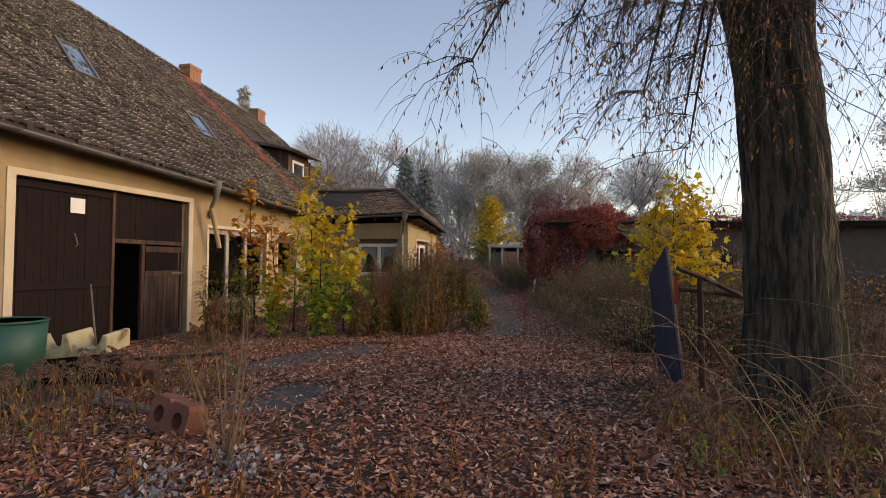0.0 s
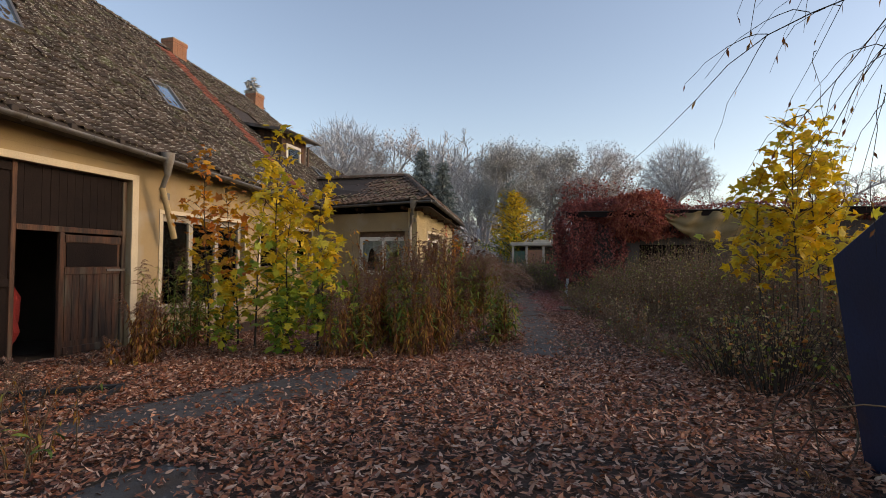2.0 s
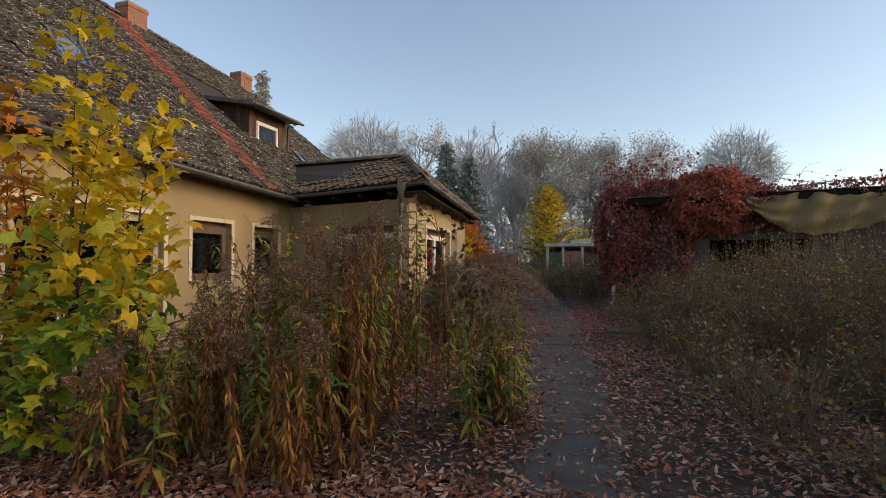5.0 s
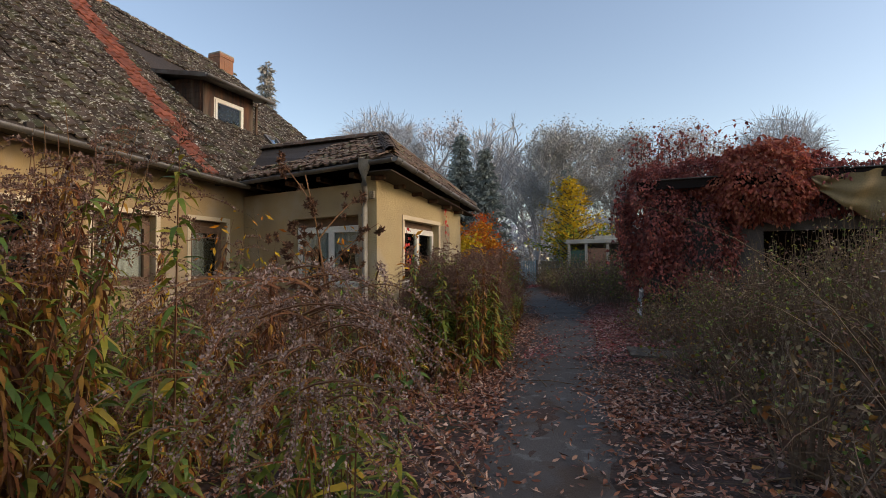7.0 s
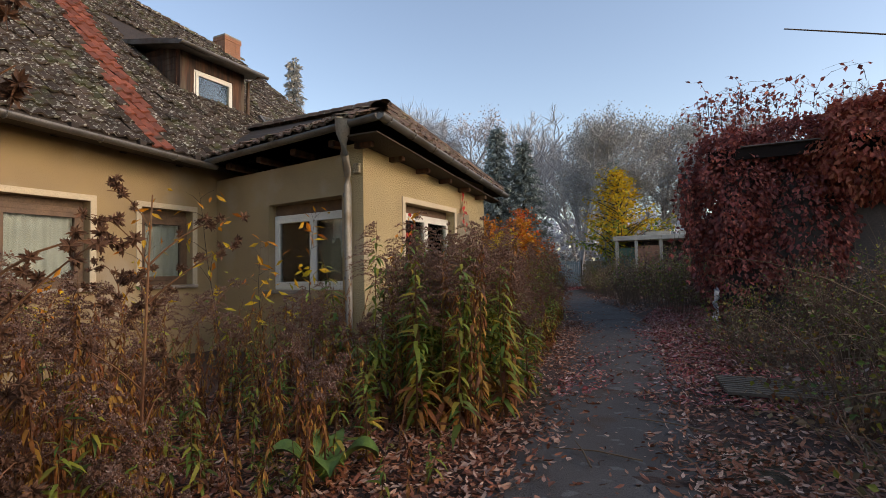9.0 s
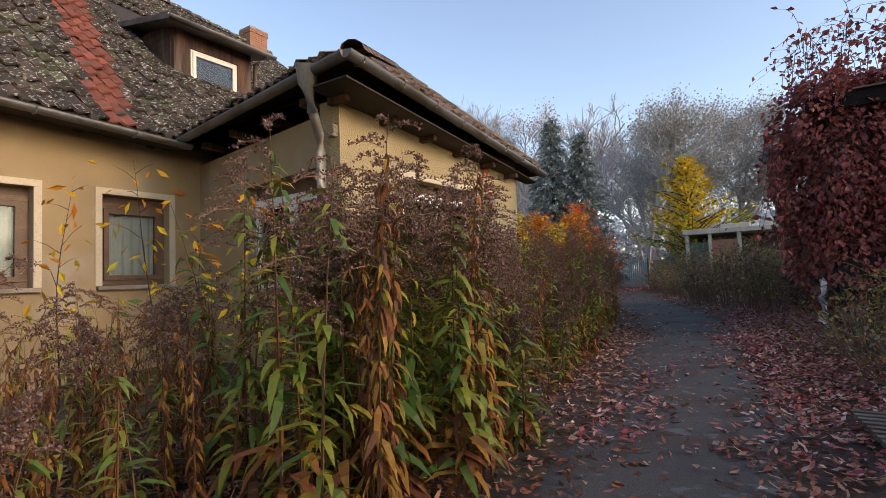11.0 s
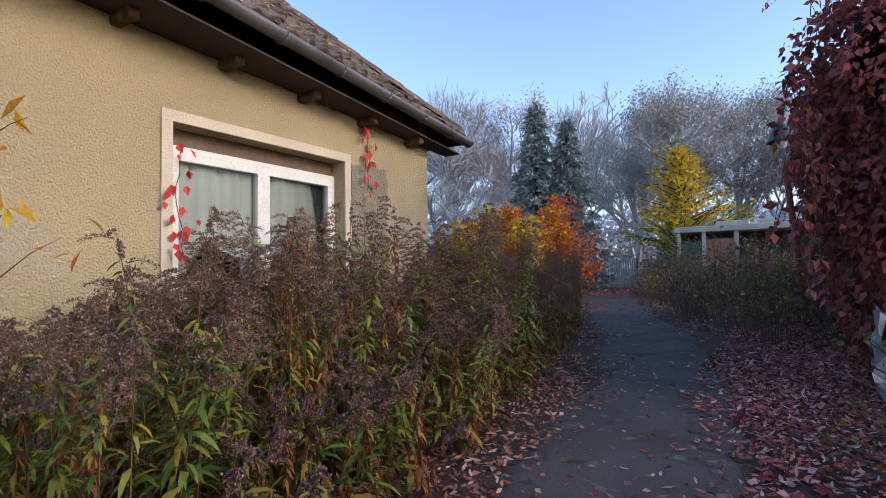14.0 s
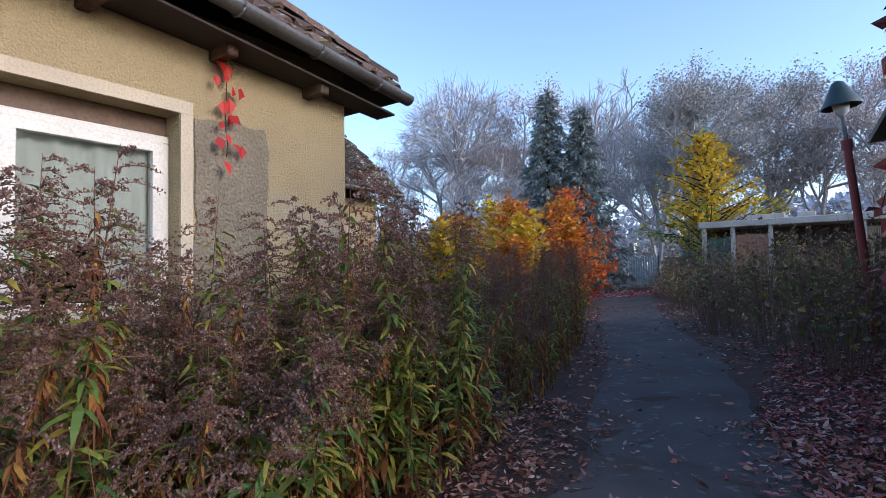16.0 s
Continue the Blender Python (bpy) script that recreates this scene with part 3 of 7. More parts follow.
g0, g1, g2 = (-10.02, 7.5, 4.08), (-10.02, 13.9, 3.82), (-10.02, 21.72, 3.46)
gutter("gutter", g0, g1, house)
gutter("gutter", g1, g2, house)
brackets(g0, g2, 1.3, house)
e = np.array([0, 0, -0.05])
gutter("gutter", F0 + e + (0.25, -0.1, 0), C1 + e + (0.05, -0.06, 0), annexe)
gutter("gutter", C1 + e + (0.08, -0.1, 0), C2 + e + (0.08, 0.05, 0), annexe)
brackets(C1 + e + (0.08, -0.1, 0), C2 + e + (0.08, 0.05, 0), 0.9, annexe)
M["palezinc"] = material("pale_zinc_pipe", (0.34, 0.33, 0.31), (0.25, 0.23, 0.2), 3, 40, 0.5, 0.35, bump=0.05, dirt=(0.2, 0.16, 0.12), dirt_scale=2)
# hopper and leaning pipe of the farmhouse
part("hopper", np_mesh("hopper", *tube_arrays([(-9.98, 13.72, 3.98), (-10.0, 13.74, 3.8), (-10.06, 13.8, 3.46)], [0.15, 0.13, 0.065], 10), M["palezinc"], True), M["palezinc"], house, "dented zinc hopper")
pipe("downpipe", [(-10.06, 13.8, 3.5), (-10.2, 13.86, 3.32), (-10.3, 13.9, 3.18)], 0.06, M["palezinc"], house)
M["ochrepipe"] = material("ochre_painted_pipe", (0.42, 0.3, 0.14), (0.33, 0.24, 0.13), 4, 40, 0.6, bump=0.1)
pipe("downpipe", [(-10.3, 13.89, 3.2), (-10.28, 14.05, 2.7), (-10.26, 14.27, 2.0)], 0.07, M["ochrepipe"], house)
# the annexe's pipe
part("hopper", np_mesh("hopper", *tube_arrays([(-6.36, 20.98, 3.68), (-6.42, 21.04, 3.46), (-6.5, 21.18, 3.16)], [0.14, 0.11, 0.07], 10), M["palezinc"], True), M["palezinc"], annexe, "dented zinc hopper")
pipe("downpipe", [(-6.5, 21.18, 3.2), (-6.58, 21.36, 2.92), (-6.64, 21.44, 2.72), (-6.66, 21.46, -0.25)], 0.062, M["palezinc"], annexe, 12)
for z in (2.55, 1.2):
    pipe("pipe_clip", [(-6.66, 21.46, z), (-6.66, 21.46, z + 0.05)], 0.075, M["zinc"], annexe)
# rafter ends, eaves boards
for y in np.arange(21.45, 26.6, 0.95):
    z = float(np.interp(y, [21.0, 27.24], [3.49, 3.11]))
    part("rafter_end", boxes((X2 - 0.06, X2 + 0.27, y - 0.05, y + 0.05, z - 0.16, z - 0.05)), M["brownwood"], annexe, bevel=0.012)
for x in np.arange(-9.8, -6.6, 0.95):
    part("rafter_end", boxes((x - 0.06, x + 0.06, 21.35 - (x + 6.5) * 0.14, 22.05 - (x + 6.5) * 0.14, 3.39, 3.5)), M["brownwood"], annexe, bevel=0.012)
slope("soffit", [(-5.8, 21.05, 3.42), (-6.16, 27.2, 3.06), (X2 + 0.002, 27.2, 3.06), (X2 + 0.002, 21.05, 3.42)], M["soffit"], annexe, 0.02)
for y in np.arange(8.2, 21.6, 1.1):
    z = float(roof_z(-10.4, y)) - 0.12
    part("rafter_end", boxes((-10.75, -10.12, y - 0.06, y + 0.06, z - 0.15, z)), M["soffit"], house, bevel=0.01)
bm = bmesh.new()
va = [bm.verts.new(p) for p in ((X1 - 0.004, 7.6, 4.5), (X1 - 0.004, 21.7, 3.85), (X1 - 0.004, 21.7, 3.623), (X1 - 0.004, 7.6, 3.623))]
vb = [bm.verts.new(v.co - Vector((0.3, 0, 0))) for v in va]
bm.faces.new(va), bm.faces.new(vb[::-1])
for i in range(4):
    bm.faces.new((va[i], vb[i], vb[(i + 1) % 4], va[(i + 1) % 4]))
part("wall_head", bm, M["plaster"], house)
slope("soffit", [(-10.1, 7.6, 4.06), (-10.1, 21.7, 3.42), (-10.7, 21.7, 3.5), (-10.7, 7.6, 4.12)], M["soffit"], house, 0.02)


# ---- chimneys ----
def chimney(x, y, z0, z1, w, d):
    c = thing("chimney", "small red brick chimney stack on the roof ridge", "chimney", pose(x, y, z0))
    part("core", boxes((-w / 2 + 0.012, w / 2 - 0.012, -d / 2 + 0.012, d / 2 - 0.012, 0, z1 - z0 - 0.02)), M["mortar"], c)
    k = 0
    z = 0.0
    r = random.Random(5)
    while z < z1 - z0 - 0.05:
        grow = 0.03 if z > z1 - z0 - 0.24 else 0.0
        for side in range(4):
            n = 3
            ln = (w if side % 2 == 0 else d) + 2 * grow
            for i in range(n):
                s = -ln / 2 + i * ln / n
                j = r.uniform(-0.004, 0.004)
                if side == 0:
                    b = (s, s + ln / n - 0.012, -d / 2 - grow + j, -d / 2 + 0.03, z, z + 0.065)
                elif side == 2:
                    b = (s, s + ln / n - 0.012, d / 2 - 0.03, d / 2 + grow + j, z, z + 0.065)
                elif side == 1:
                    b = (w / 2 - 0.03, w / 2 + grow + j, s, s + ln / n - 0.012, z, z + 0.065)
                else:
                    b = (-w / 2 - grow + j, -w / 2 + 0.03, s, s + ln / n - 0.012, z, z + 0.065)
                part("brick", boxes(b), M["brick"], c)
        z += 0.077
    part("cap", boxes((-w / 2 - 0.02, w / 2 + 0.02, -d / 2 - 0.02, d / 2 + 0.02, z1 - z0 - 0.04, z1 - z0 + 0.02)), M["mortar"], c)
    return c


chimney(-18.85, 23.55, 10.3, 11.55, 0.62, 0.85)
chimney(-18.85, 29.7, 9.7, 11.05, 0.62, 0.8)


# ---- skylights ----
SKEW = Matrix(((1, 0, 0, 0), (-0.33, 1, 0, 0), (0, 0, 1, 0), (0, 0, 0, 1)))  # the old rafters lean


def skylight(y0, y1, xa, xb):
    s = thing("skylight", "pale-framed tilting skylight set in the mossy tiles", "skylight", group="skylights in the farmhouse roof")
    ym, xm = (y0 + y1) / 2, (xa + xb) / 2
    z = float(roof_z(xm, ym))
    ang = math.atan2(float(roof_z(xa, ym) - roof_z(xb, ym)), xb - xa)
    s.matrix_world = Matrix.Translation((xm, ym, z + 0.09)) @ Matrix.Rotation(ang, 4, "Y")
    l, w = (xb - xa) / math.cos(ang) / 2, (y1 - y0) / 2
    for b in ((-l, l, -w, -w + 0.08, -0.08, 0.06), (-l, l, w - 0.08, w, -0.08, 0.06), (-l, -l + 0.08, -w + 0.08, w - 0.08, -0.08, 0.06), (l - 0.08, l, -w + 0.08, w - 0.08, -0.08, 0.06)):
        fr = part("frame", boxes(b, m=SKEW), M["zinc"], s)
    part("pane", boxes((-l + 0.08, l - 0.08, -w + 0.08, w - 0.08, 0.0, 0.012), m=SKEW), M["skyglass"], fr)
    return s


M["skyglass"] = bpy.data.materials.new("skylight_glass")
M["skyglass"].use_nodes = True
_b = M["skyglass"].node_tree.nodes["Principled BSDF"]
_b.inputs["Base Color"].default_value, _b.inputs["Roughness"].default_value, _b.inputs["Metallic"].default_value = (0.5, 0.6, 0.66, 1), 0.05, 0.85
skylight(12.25, 13.1, -14.75, -13.25)
skylight(16.85, 17.7, -13.95, -12.72)
skylight(25.6, 26.2, -13.05, -12.4)

# ---- dormer ----
dorm = thing("dormer", "timber-clad roof dormer with a white window", "dormer")
DX, DY0, DY1, DZ0, DZ1 = -12.94, 23.1, 25.12, 4.75, 6.95
for b in ((DX - 0.1, DX, DY0, 23.5, DZ0 + 0.15, DZ1), (DX - 0.1, DX, 24.73, DY1, DZ0 + 0.15, DZ1), (DX - 0.1, DX, 23.5, 24.73, 6.57, DZ1), (DX - 0.1, DX, 23.5, 24.73, DZ0, 5.05)):
    part("front_board", boxes(b), M["brownwood"], dorm)
for y in (DY0, DY1):
    for k in range(14):
        z = DZ0 + 0.1 + k * 0.16
        xb = -10.15 - (z + 0.16 - 3.45) / 0.86
        if xb < DX - 0.15:
            part("cheek_board", boxes((xb, DX - 0.1, y - 0.02, y + 0.02, z, z + 0.15), m=None), M["brownwood"], dorm)
slope("dormer_roof", [(-16.4, 22.7, 7.75), (-16.4, 25.42, 7.75), (-12.45, 25.42, 6.95), (-12.45, 22.7, 6.95)], M["zinc"], dorm, 0.13)
gutter("gutter", (-12.4, 22.7, 6.9), (-12.4, 25.46, 6.86), dorm, 0.07)
pipe("downpipe", [(-12.45, 25.25, 6.85), (-12.85, 25.18, 6.7), (-12.88, 25.18, 4.95)], 0.045, M["brownframe"], dorm)


# ---- windows ----
def window(name, label, w, hgt, leaves_n, at, frame_mat, depth=0.07, curtain=0.0, curtain_side=None, top_strip=0.0, sill=True, panes=True, group="", fw=0.07):
    """A window in its opening: u to the right, z up, origin at the lower left outer corner; glass looks to -v."""
    o = thing(name, label, "window", at, group, kind="structure")
    f = fw
    for b in ((0, w, 0, depth, 0, f), (0, w, 0, depth, hgt - f - top_strip, hgt - top_strip), (0, f, 0, depth, f, hgt - f - top_strip), (w - f, w, 0, depth, f, hgt - f - top_strip)):
        part("window_frame", boxes(b), frame_mat, o, bevel=0.008)
    if top_strip:
        # Dark brown strip filling the opening above the frame.
        part("roller_box", boxes((0, w, depth * 0.6, depth + 0.1, hgt - top_strip + 0.002, hgt)), M["brownframe"], o)
    iw = (w - 2 * f) / leaves_n
    z0, z1 = f, hgt - f - top_strip
    for i in range(leaves_n):
        a, b = f + i * iw, f + (i + 1) * iw
        s = 0.075
        sash = part("sash", boxes((a, b, -0.025, depth - 0.02, z0, z0 + s), (a, b, -0.025, depth - 0.02, z1 - s, z1), (a, a + s, -0.025, depth - 0.02, z0 + s, z1 - s), (b - s, b, -0.025, depth - 0.02, z0 + s, z1 - s)), frame_mat, o)
        if panes:
            part("pane", boxes((a + s, b - s, 0.01, 0.022, z0 + s, z1 - s)), M["glass"], sash).visible_shadow = False
    if sill:
        part("window_sill", boxes((-0.08, w + 0.08, -0.24, 0.02, -0.07, -0.004)), M["plinth"], o, bevel=0.01)
    if curtain:
        n, k = 60, 10
        u = np.linspace(f, w - f, n)
        low = np.full(n, z0 + 0.02)
        if curtain < 1:
            for q in range(leaves_n):
                uc = f + (q + (0.5, 0.42)[q % 2]) * iw
                low += (1 - curtain) * (z1 - z0) * np.exp(-np.abs((u - uc) / (0.3 * iw)) ** 3) * (1 + 0.12 * np.sin(u * 17))
        low = np.clip(low, z0, z1 - 0.2)
        vv = 0.075 + 0.02 * np.sin(u * 45) + 0.012 * np.sin(u * 21 + 1)
        tt = np.linspace(0, 1, k)
        P = np.stack([np.repeat(u[:, None], k, 1), vv[:, None] + 0.012 * np.sin(u * 30)[:, None] * tt[None], z1 - 0.02 - (z1 - 0.02 - low)[:, None] * tt[None]], -1).reshape(-1, 3)
        i, j = np.meshgrid(np.arange(n - 1), np.arange(k - 1), indexing="ij")
        fc = np.stack([i * k + j, i * k + j + 1, (i + 1) * k + j + 1, (i + 1) * k + j], -1).reshape(-1, 4)
        ob = part("curtain", np_mesh("curtain", P, fc, M["curtain"], True), M["curtain"], o, "torn grey net curtain")
    return o


def in_east(x, y, z):
    return Matrix.Translation((x, y, z)) @ east(0)


window("window_1", "white three-leaf glazed door window in the yard wall", 3.27, 2.42, 3, in_east(X1 - 0.14, 14.35, 0.2), M["greypaint"], curtain=0.0, fw=0.09)
window("window_2", "brown-framed window with dusty curtains", 1.32, 1.45, 1, in_east(X1 - 0.16, 18.43, 1.15), M["brownframe"], curtain=1.0, top_strip=0.12, fw=0.09)
window("window_3", "brown-framed window with dusty curtains", 1.07, 1.45, 1, in_east(X1 - 0.16, 20.65, 1.15), M["brownframe"], curtain=1.0, top_strip=0.12, fw=0.09)
window("window_4", "white two-leaf window with torn net curtains", 2.1, 1.55, 2, in_east(X2 - 0.15, 22.86, 1.04), M["whitepaint"], curtain=0.66, top_strip=0.16, fw=0.06)
window("window_5", "white two-leaf window facing the overgrown yard", 2.03, 1.6, 2, front_m @ Matrix.Translation((AX0, 0.15, 1.02)), M["whitepaint"], curtain=0.35, top_strip=0.2, fw=0.07)
window("window_6", "white single-pane dormer window", 1.23, 1.52, 1, in_east(DX - 0.02, 23.5, 5.05), M["whitepaint"], sill=False, fw=0.06)
# Added backing behind the dormer pane, coloured as an unlit attic.
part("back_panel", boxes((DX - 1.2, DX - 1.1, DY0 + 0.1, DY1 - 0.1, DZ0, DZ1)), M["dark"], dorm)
# pale plaster surrounds
for y0, y1, z0, z1, x, ob in ((22.86, 24.96, 1.04, 2.59, X2, annexe), (18.43, 19.75, 1.15, 2.6, X1, house), (20.65, 21.72, 1.15, 2.6, X1, house), (14.35, 17.62, 0.2, 2.62, X1, house)):
    part("window_surround", boxes((x + 0.002, x + 0.022, y0 - 0.1, y1 + 0.1, z1 + 0.002, z1 + 0.1)), M["trim"], ob)
    part("window_surround", boxes((x + 0.002, x + 0.022, y0 - 0.1, y0 - 0.002, z0, z1)), M["trim"], ob)
    part("window_surround", boxes((x + 0.002, x + 0.022, y1 + 0.002, y1 + 0.1, z0, z1)), M["trim"], ob)
# rough mortar patch beside the annexe window, irregular outline
rng = np.random.default_rng(31)
bm = bmesh.new()
pl = []
for i in range(40):
    t = i / 40 * 4
    k, u = int(t), t % 1
    c = [(25.07, 0.9), (25.75, 0.9), (25.75, 2.63), (25.07, 2.59)]
    a, b = c[k], c[(k + 1) % 4]
    pl.append((a[0] + (b[0] - a[0]) * u + rng.normal() * 0.012, a[1] + (b[1] - a[1]) * u + rng.normal() * 0.02))
va = [bm.verts.new((X2 + 0.003, y, z)) for y, z in pl]
vb = [bm.verts.new((X2 + 0.018, y + (25.41 - y) * 0.02, z + (1.8 - z) * 0.01)) for y, z in pl]
bm.faces.new(vb)
for i in range(40):
    bm.faces.new((va[i], va[(i + 1) % 40], vb[(i + 1) % 40], vb[i]))
part("mortar_patch", bm, M["patch"], annexe, "rough grey mortar patch")
part("plinth", boxes((X2 + 0.002, X2 + 0.05, YA + 0.003, YB - 0.003, -0.5, 0.45)), M["plinth"], annexe)
part("vent_box", boxes((X2 - 0.14, X2 - 0.02, YA - 0.09, YA - 0.005, 2.92, 3.08)), M["patch"], annexe, bevel=0.01)

# ---- barn door ----
for b in ((X1 + 0.002, X1 + 0.03, 8.22, 13.6, 3.302, 3.44), (X1 + 0.002, X1 + 0.03, 8.22, 8.398, -0.8, 3.3), (X1 + 0.002, X1 + 0.03, 13.422, 13.6, -0.8, 3.3)):
    part("door_surround", boxes(b), M["trim"], house)
barn = thing("door_1", "tall dark boarded barn door with an open wicket", "door", kind="structure")
XD = X1 - 0.16


def boarded(y0, y1, z0, z1, mat, parent, n, x=XD, seed=1):
    r = random.Random(seed)
    w = (y1 - y0) / n
    for i in range(n):
        part("board", boxes((x - 0.03, x + r.uniform(-0.004, 0.004), y0 + i * w + 0.003, y0 + (i + 1) * w - 0.003, z0, z1)), mat, parent)


boarded(8.42, 10.88, -0.5, 3.28, M["darkwood"], barn, 14)
boarded(10.95, 13.38, 2.12, 3.28, M["darkwood"], barn, 14, seed=2)
for b in ((8.42, 10.88, 0.95, 1.1), (8.42, 10.88, 3.1, 3.25), (8.42, 10.88, -0.45, -0.3)):
    part("rail", boxes((XD + 0.005, XD + 0.04, b[0], b[1], b[2], b[3])), M["darkwood"], barn, bevel=0.006)
part("post", boxes((XD - 0.02, XD + 0.05, 10.88, 10.97, -0.5, 3.28)), M["brownwood"], barn, bevel=0.008)
part("post", boxes((XD - 0.02, XD + 0.05, 13.3, 13.4, -0.5, 3.25)), M["brownwood"], barn, bevel=0.008)
part("lintel", boxes((XD - 0.02, XD + 0.06, 10.97, 13.3, 2.02, 2.13)), M["brownwood"], barn, bevel=0.008)
part("jamb", boxes((XD - 0.02, XD + 0.06, 11.82, 11.92, -0.5, 2.02)), M["brownwood"], barn, bevel=0.008)
leaf = part("door_leaf", boxes((XD - 0.02, XD + 0.0, 11.95, 13.28, -0.48, 1.98)), M["brownwood"], barn, "weathered brown plank leaf")
for i in range(8):
    part("plank", boxes((XD + 0.002, XD + 0.02, 11.98 + i * 0.16, 12.13 + i * 0.16, -0.2, 1.15)), M["brownwood"], leaf)
for z in (1.16, 1.82, -0.47):
    part("rail", boxes((XD + 0.002, XD + 0.045, 11.95, 13.28, z, z + 0.15)), M["brownwood"], leaf, bevel=0.006)
part("panel", boxes((XD + 0.002, XD + 0.025, 12.0, 13.2, 1.32, 1.81)), M["darkwood"], leaf)
part("latch", boxes((XD + 0.045, XD + 0.075, 12.9, 13.4, 1.22, 1.27)), M["zinc"], leaf)
part("threshold", boxes((XD - 0.1, X1 + 0.25, 10.95, 13.4, -0.62, -0.5)), M["plinth"], barn)
part("notice", boxes((XD + 0.045, XD + 0.052, 9.73, 10.1, 2.66, 3.0)), M["curtain"], barn, "blank white paper notice")
pipe("hook", [(XD + 0.04, 9.85, 2.2), (XD + 0.09, 9.85, 2.1), (XD + 0.09, 9.9, 1.95), (XD + 0.04, 9.9, 1.9)], 0.015, M["zinc"], barn)
fl = thing("floodlight", "small grey floodlight fixed under the eaves", "lamp", pose(X1 + 0.02, 14.35, 3.05))
part("housing", boxes((0, 0.1, -0.11, 0.11, -0.09, 0.09)), M["zinc"], fl, bevel=0.015)
part("bracket", boxes((0.0, 0.03, -0.02, 0.02, -0.16, -0.09)), M["zinc"], fl)
# something red glimpsed inside the barn
M["redcloth"] = material("red_canvas", (0.35, 0.03, 0.025), (0.22, 0.02, 0.02), 3, 40, 0.8)
bag = thing("sack", "red canvas sack standing in the dim barn", "sack", pose(-11.9, 11.45, -0.6))
bm = bmesh.new()
bmesh.ops.create_icosphere(bm, subdivisions=3, radius=0.35)
for v in bm.verts:
    v.co.z = v.co.z * 2.4 + 0.84
    v.co += v.normal * noise.noise(v.co * 3) * 0.12
part("body", bm, M["redcloth"], bag)

# ---- small building behind the annexe ----
out = thing("outbuilding", "low cream outbuilding with a mossy roof", "house")
part("wall", boxes((-19, -11.45, 30.35, 32.35, -0.6, 3.1)), M["plaster"], out)
OE0, OE1, OR0, OR1 = np.array([-10.95, 30.32, 3.35]), np.array([-10.95, 33.0, 3.3]), np.array([-15.2, 30.32, 7.0]), np.array([-15.2, 33.0, 7.0])
slope("roof", [OE0, OE1, OR1, OR0], M["soffit"], out)
slope("roof", [OR0, OR1, OE1 - (8.5, 0, 0), OE0 - (8.5, 0, 0)], M["soffit"], out)
tiled_slope(OE0, OE1, [OE0, OE1, OR1, OR0], 41, out)
bm = bmesh.new()
prism(bm, [(-11.5, 3.1), (-15.2, 6.85), (-18.9, 3.1)], 32.36, 32.65)
part("gable_wall", bm, M["plaster"], out)
part("wall", boxes((-19, -11.452, 32.36, 32.65, -0.6, 3.098)), M["plaster"], out)
gutter("gutter", OE0 + (0.08, 0, -0.05), OE1 + (0.08, 0, -0.05), out)
pipe("downpipe", [(-10.9, 32.9, 3.2), (-11.2, 32.78, 2.95), (-11.38, 32.72, -0.4)], 0.05, M["palezinc"], out)

# ---- foliage materials ----
# The palest tone paints the glints on curled wet leaves.
M["litter"] = leaf_mat("fallen_leaves", [(0.14, 0.046, 0.026), (0.25, 0.083, 0.04), (0.33, 0.12, 0.06), (0.42, 0.19, 0.11), (0.58, 0.38, 0.28), (0.17, 0.055, 0.033), (0.3, 0.1, 0.05)], 0.5, 0.0)
M["litter_red"] = leaf_mat("fallen_red_leaves", [(0.16, 0.035, 0.035), (0.36, 0.065, 0.06), (0.44, 0.15, 0.13), (0.55, 0.36, 0.33)], 0.6, 0.0)
M["yellow"] = leaf_mat("yellow_maple_leaves", [(0.55, 0.27, 0.02), (0.68, 0.43, 0.025), (0.74, 0.52, 0.035), (0.62, 0.45, 0.05), (0.42, 0.42, 0.05)], 0.5, 0.45)
M["yelgreen"] = leaf_mat("green_turning_leaves", [(0.08, 0.16, 0.025), (0.17, 0.27, 0.035), (0.36, 0.4, 0.045), (0.6, 0.46, 0.035)], 0.5, 0.3)
M["orange"] = leaf_mat("orange_maple_leaves", [(0.6, 0.2, 0.02), (0.68, 0.3, 0.025), (0.52, 0.13, 0.02), (0.65, 0.4, 0.035)], 0.5, 0.45)
M["weedgreen"] = leaf_mat("goldenrod_leaves", [(0.06, 0.11, 0.024), (0.095, 0.17, 0.033), (0.18, 0.23, 0.036), (0.3, 0.27, 0.036), (0.075, 0.125, 0.027), (0.42, 0.29, 0.04)], 0.55, 0.25)
M["weedbrown"] = leaf_mat("withered_weed_leaves", [(0.13, 0.04, 0.018), (0.22, 0.07, 0.025), (0.31, 0.125, 0.03), (0.38, 0.21, 0.036), (0.17, 0.064, 0.028), (0.085, 0.036, 0.022)], 0.7, 0.2)
M["plume"] = leaf_mat("seed_plumes", [(0.11, 0.055, 0.04), (0.17, 0.09, 0.068), (0.24, 0.14, 0.11), (0.14, 0.07, 0.05), (0.36, 0.27, 0.23)], 0.9, 0.15)
M["stalk"] = material("reddish_weed_stalks", (0.17, 0.055, 0.024), (0.2, 0.11, 0.045), 2, 30, 0.8, bump=0)
M["straw"] = material("pale_straw", (0.2, 0.125, 0.065), (0.13, 0.078, 0.043), 2, 30, 0.8, bump=0)
# Creeper reds are lifted and greyed, a little haze mixed into them.
M["vine"] = leaf_mat("red_creeper_leaves", [(0.13, 0.045, 0.045), (0.24, 0.066, 0.062), (0.36, 0.09, 0.075), (0.46, 0.13, 0.095), (0.19, 0.08, 0.075)], 0.5, 0.25)
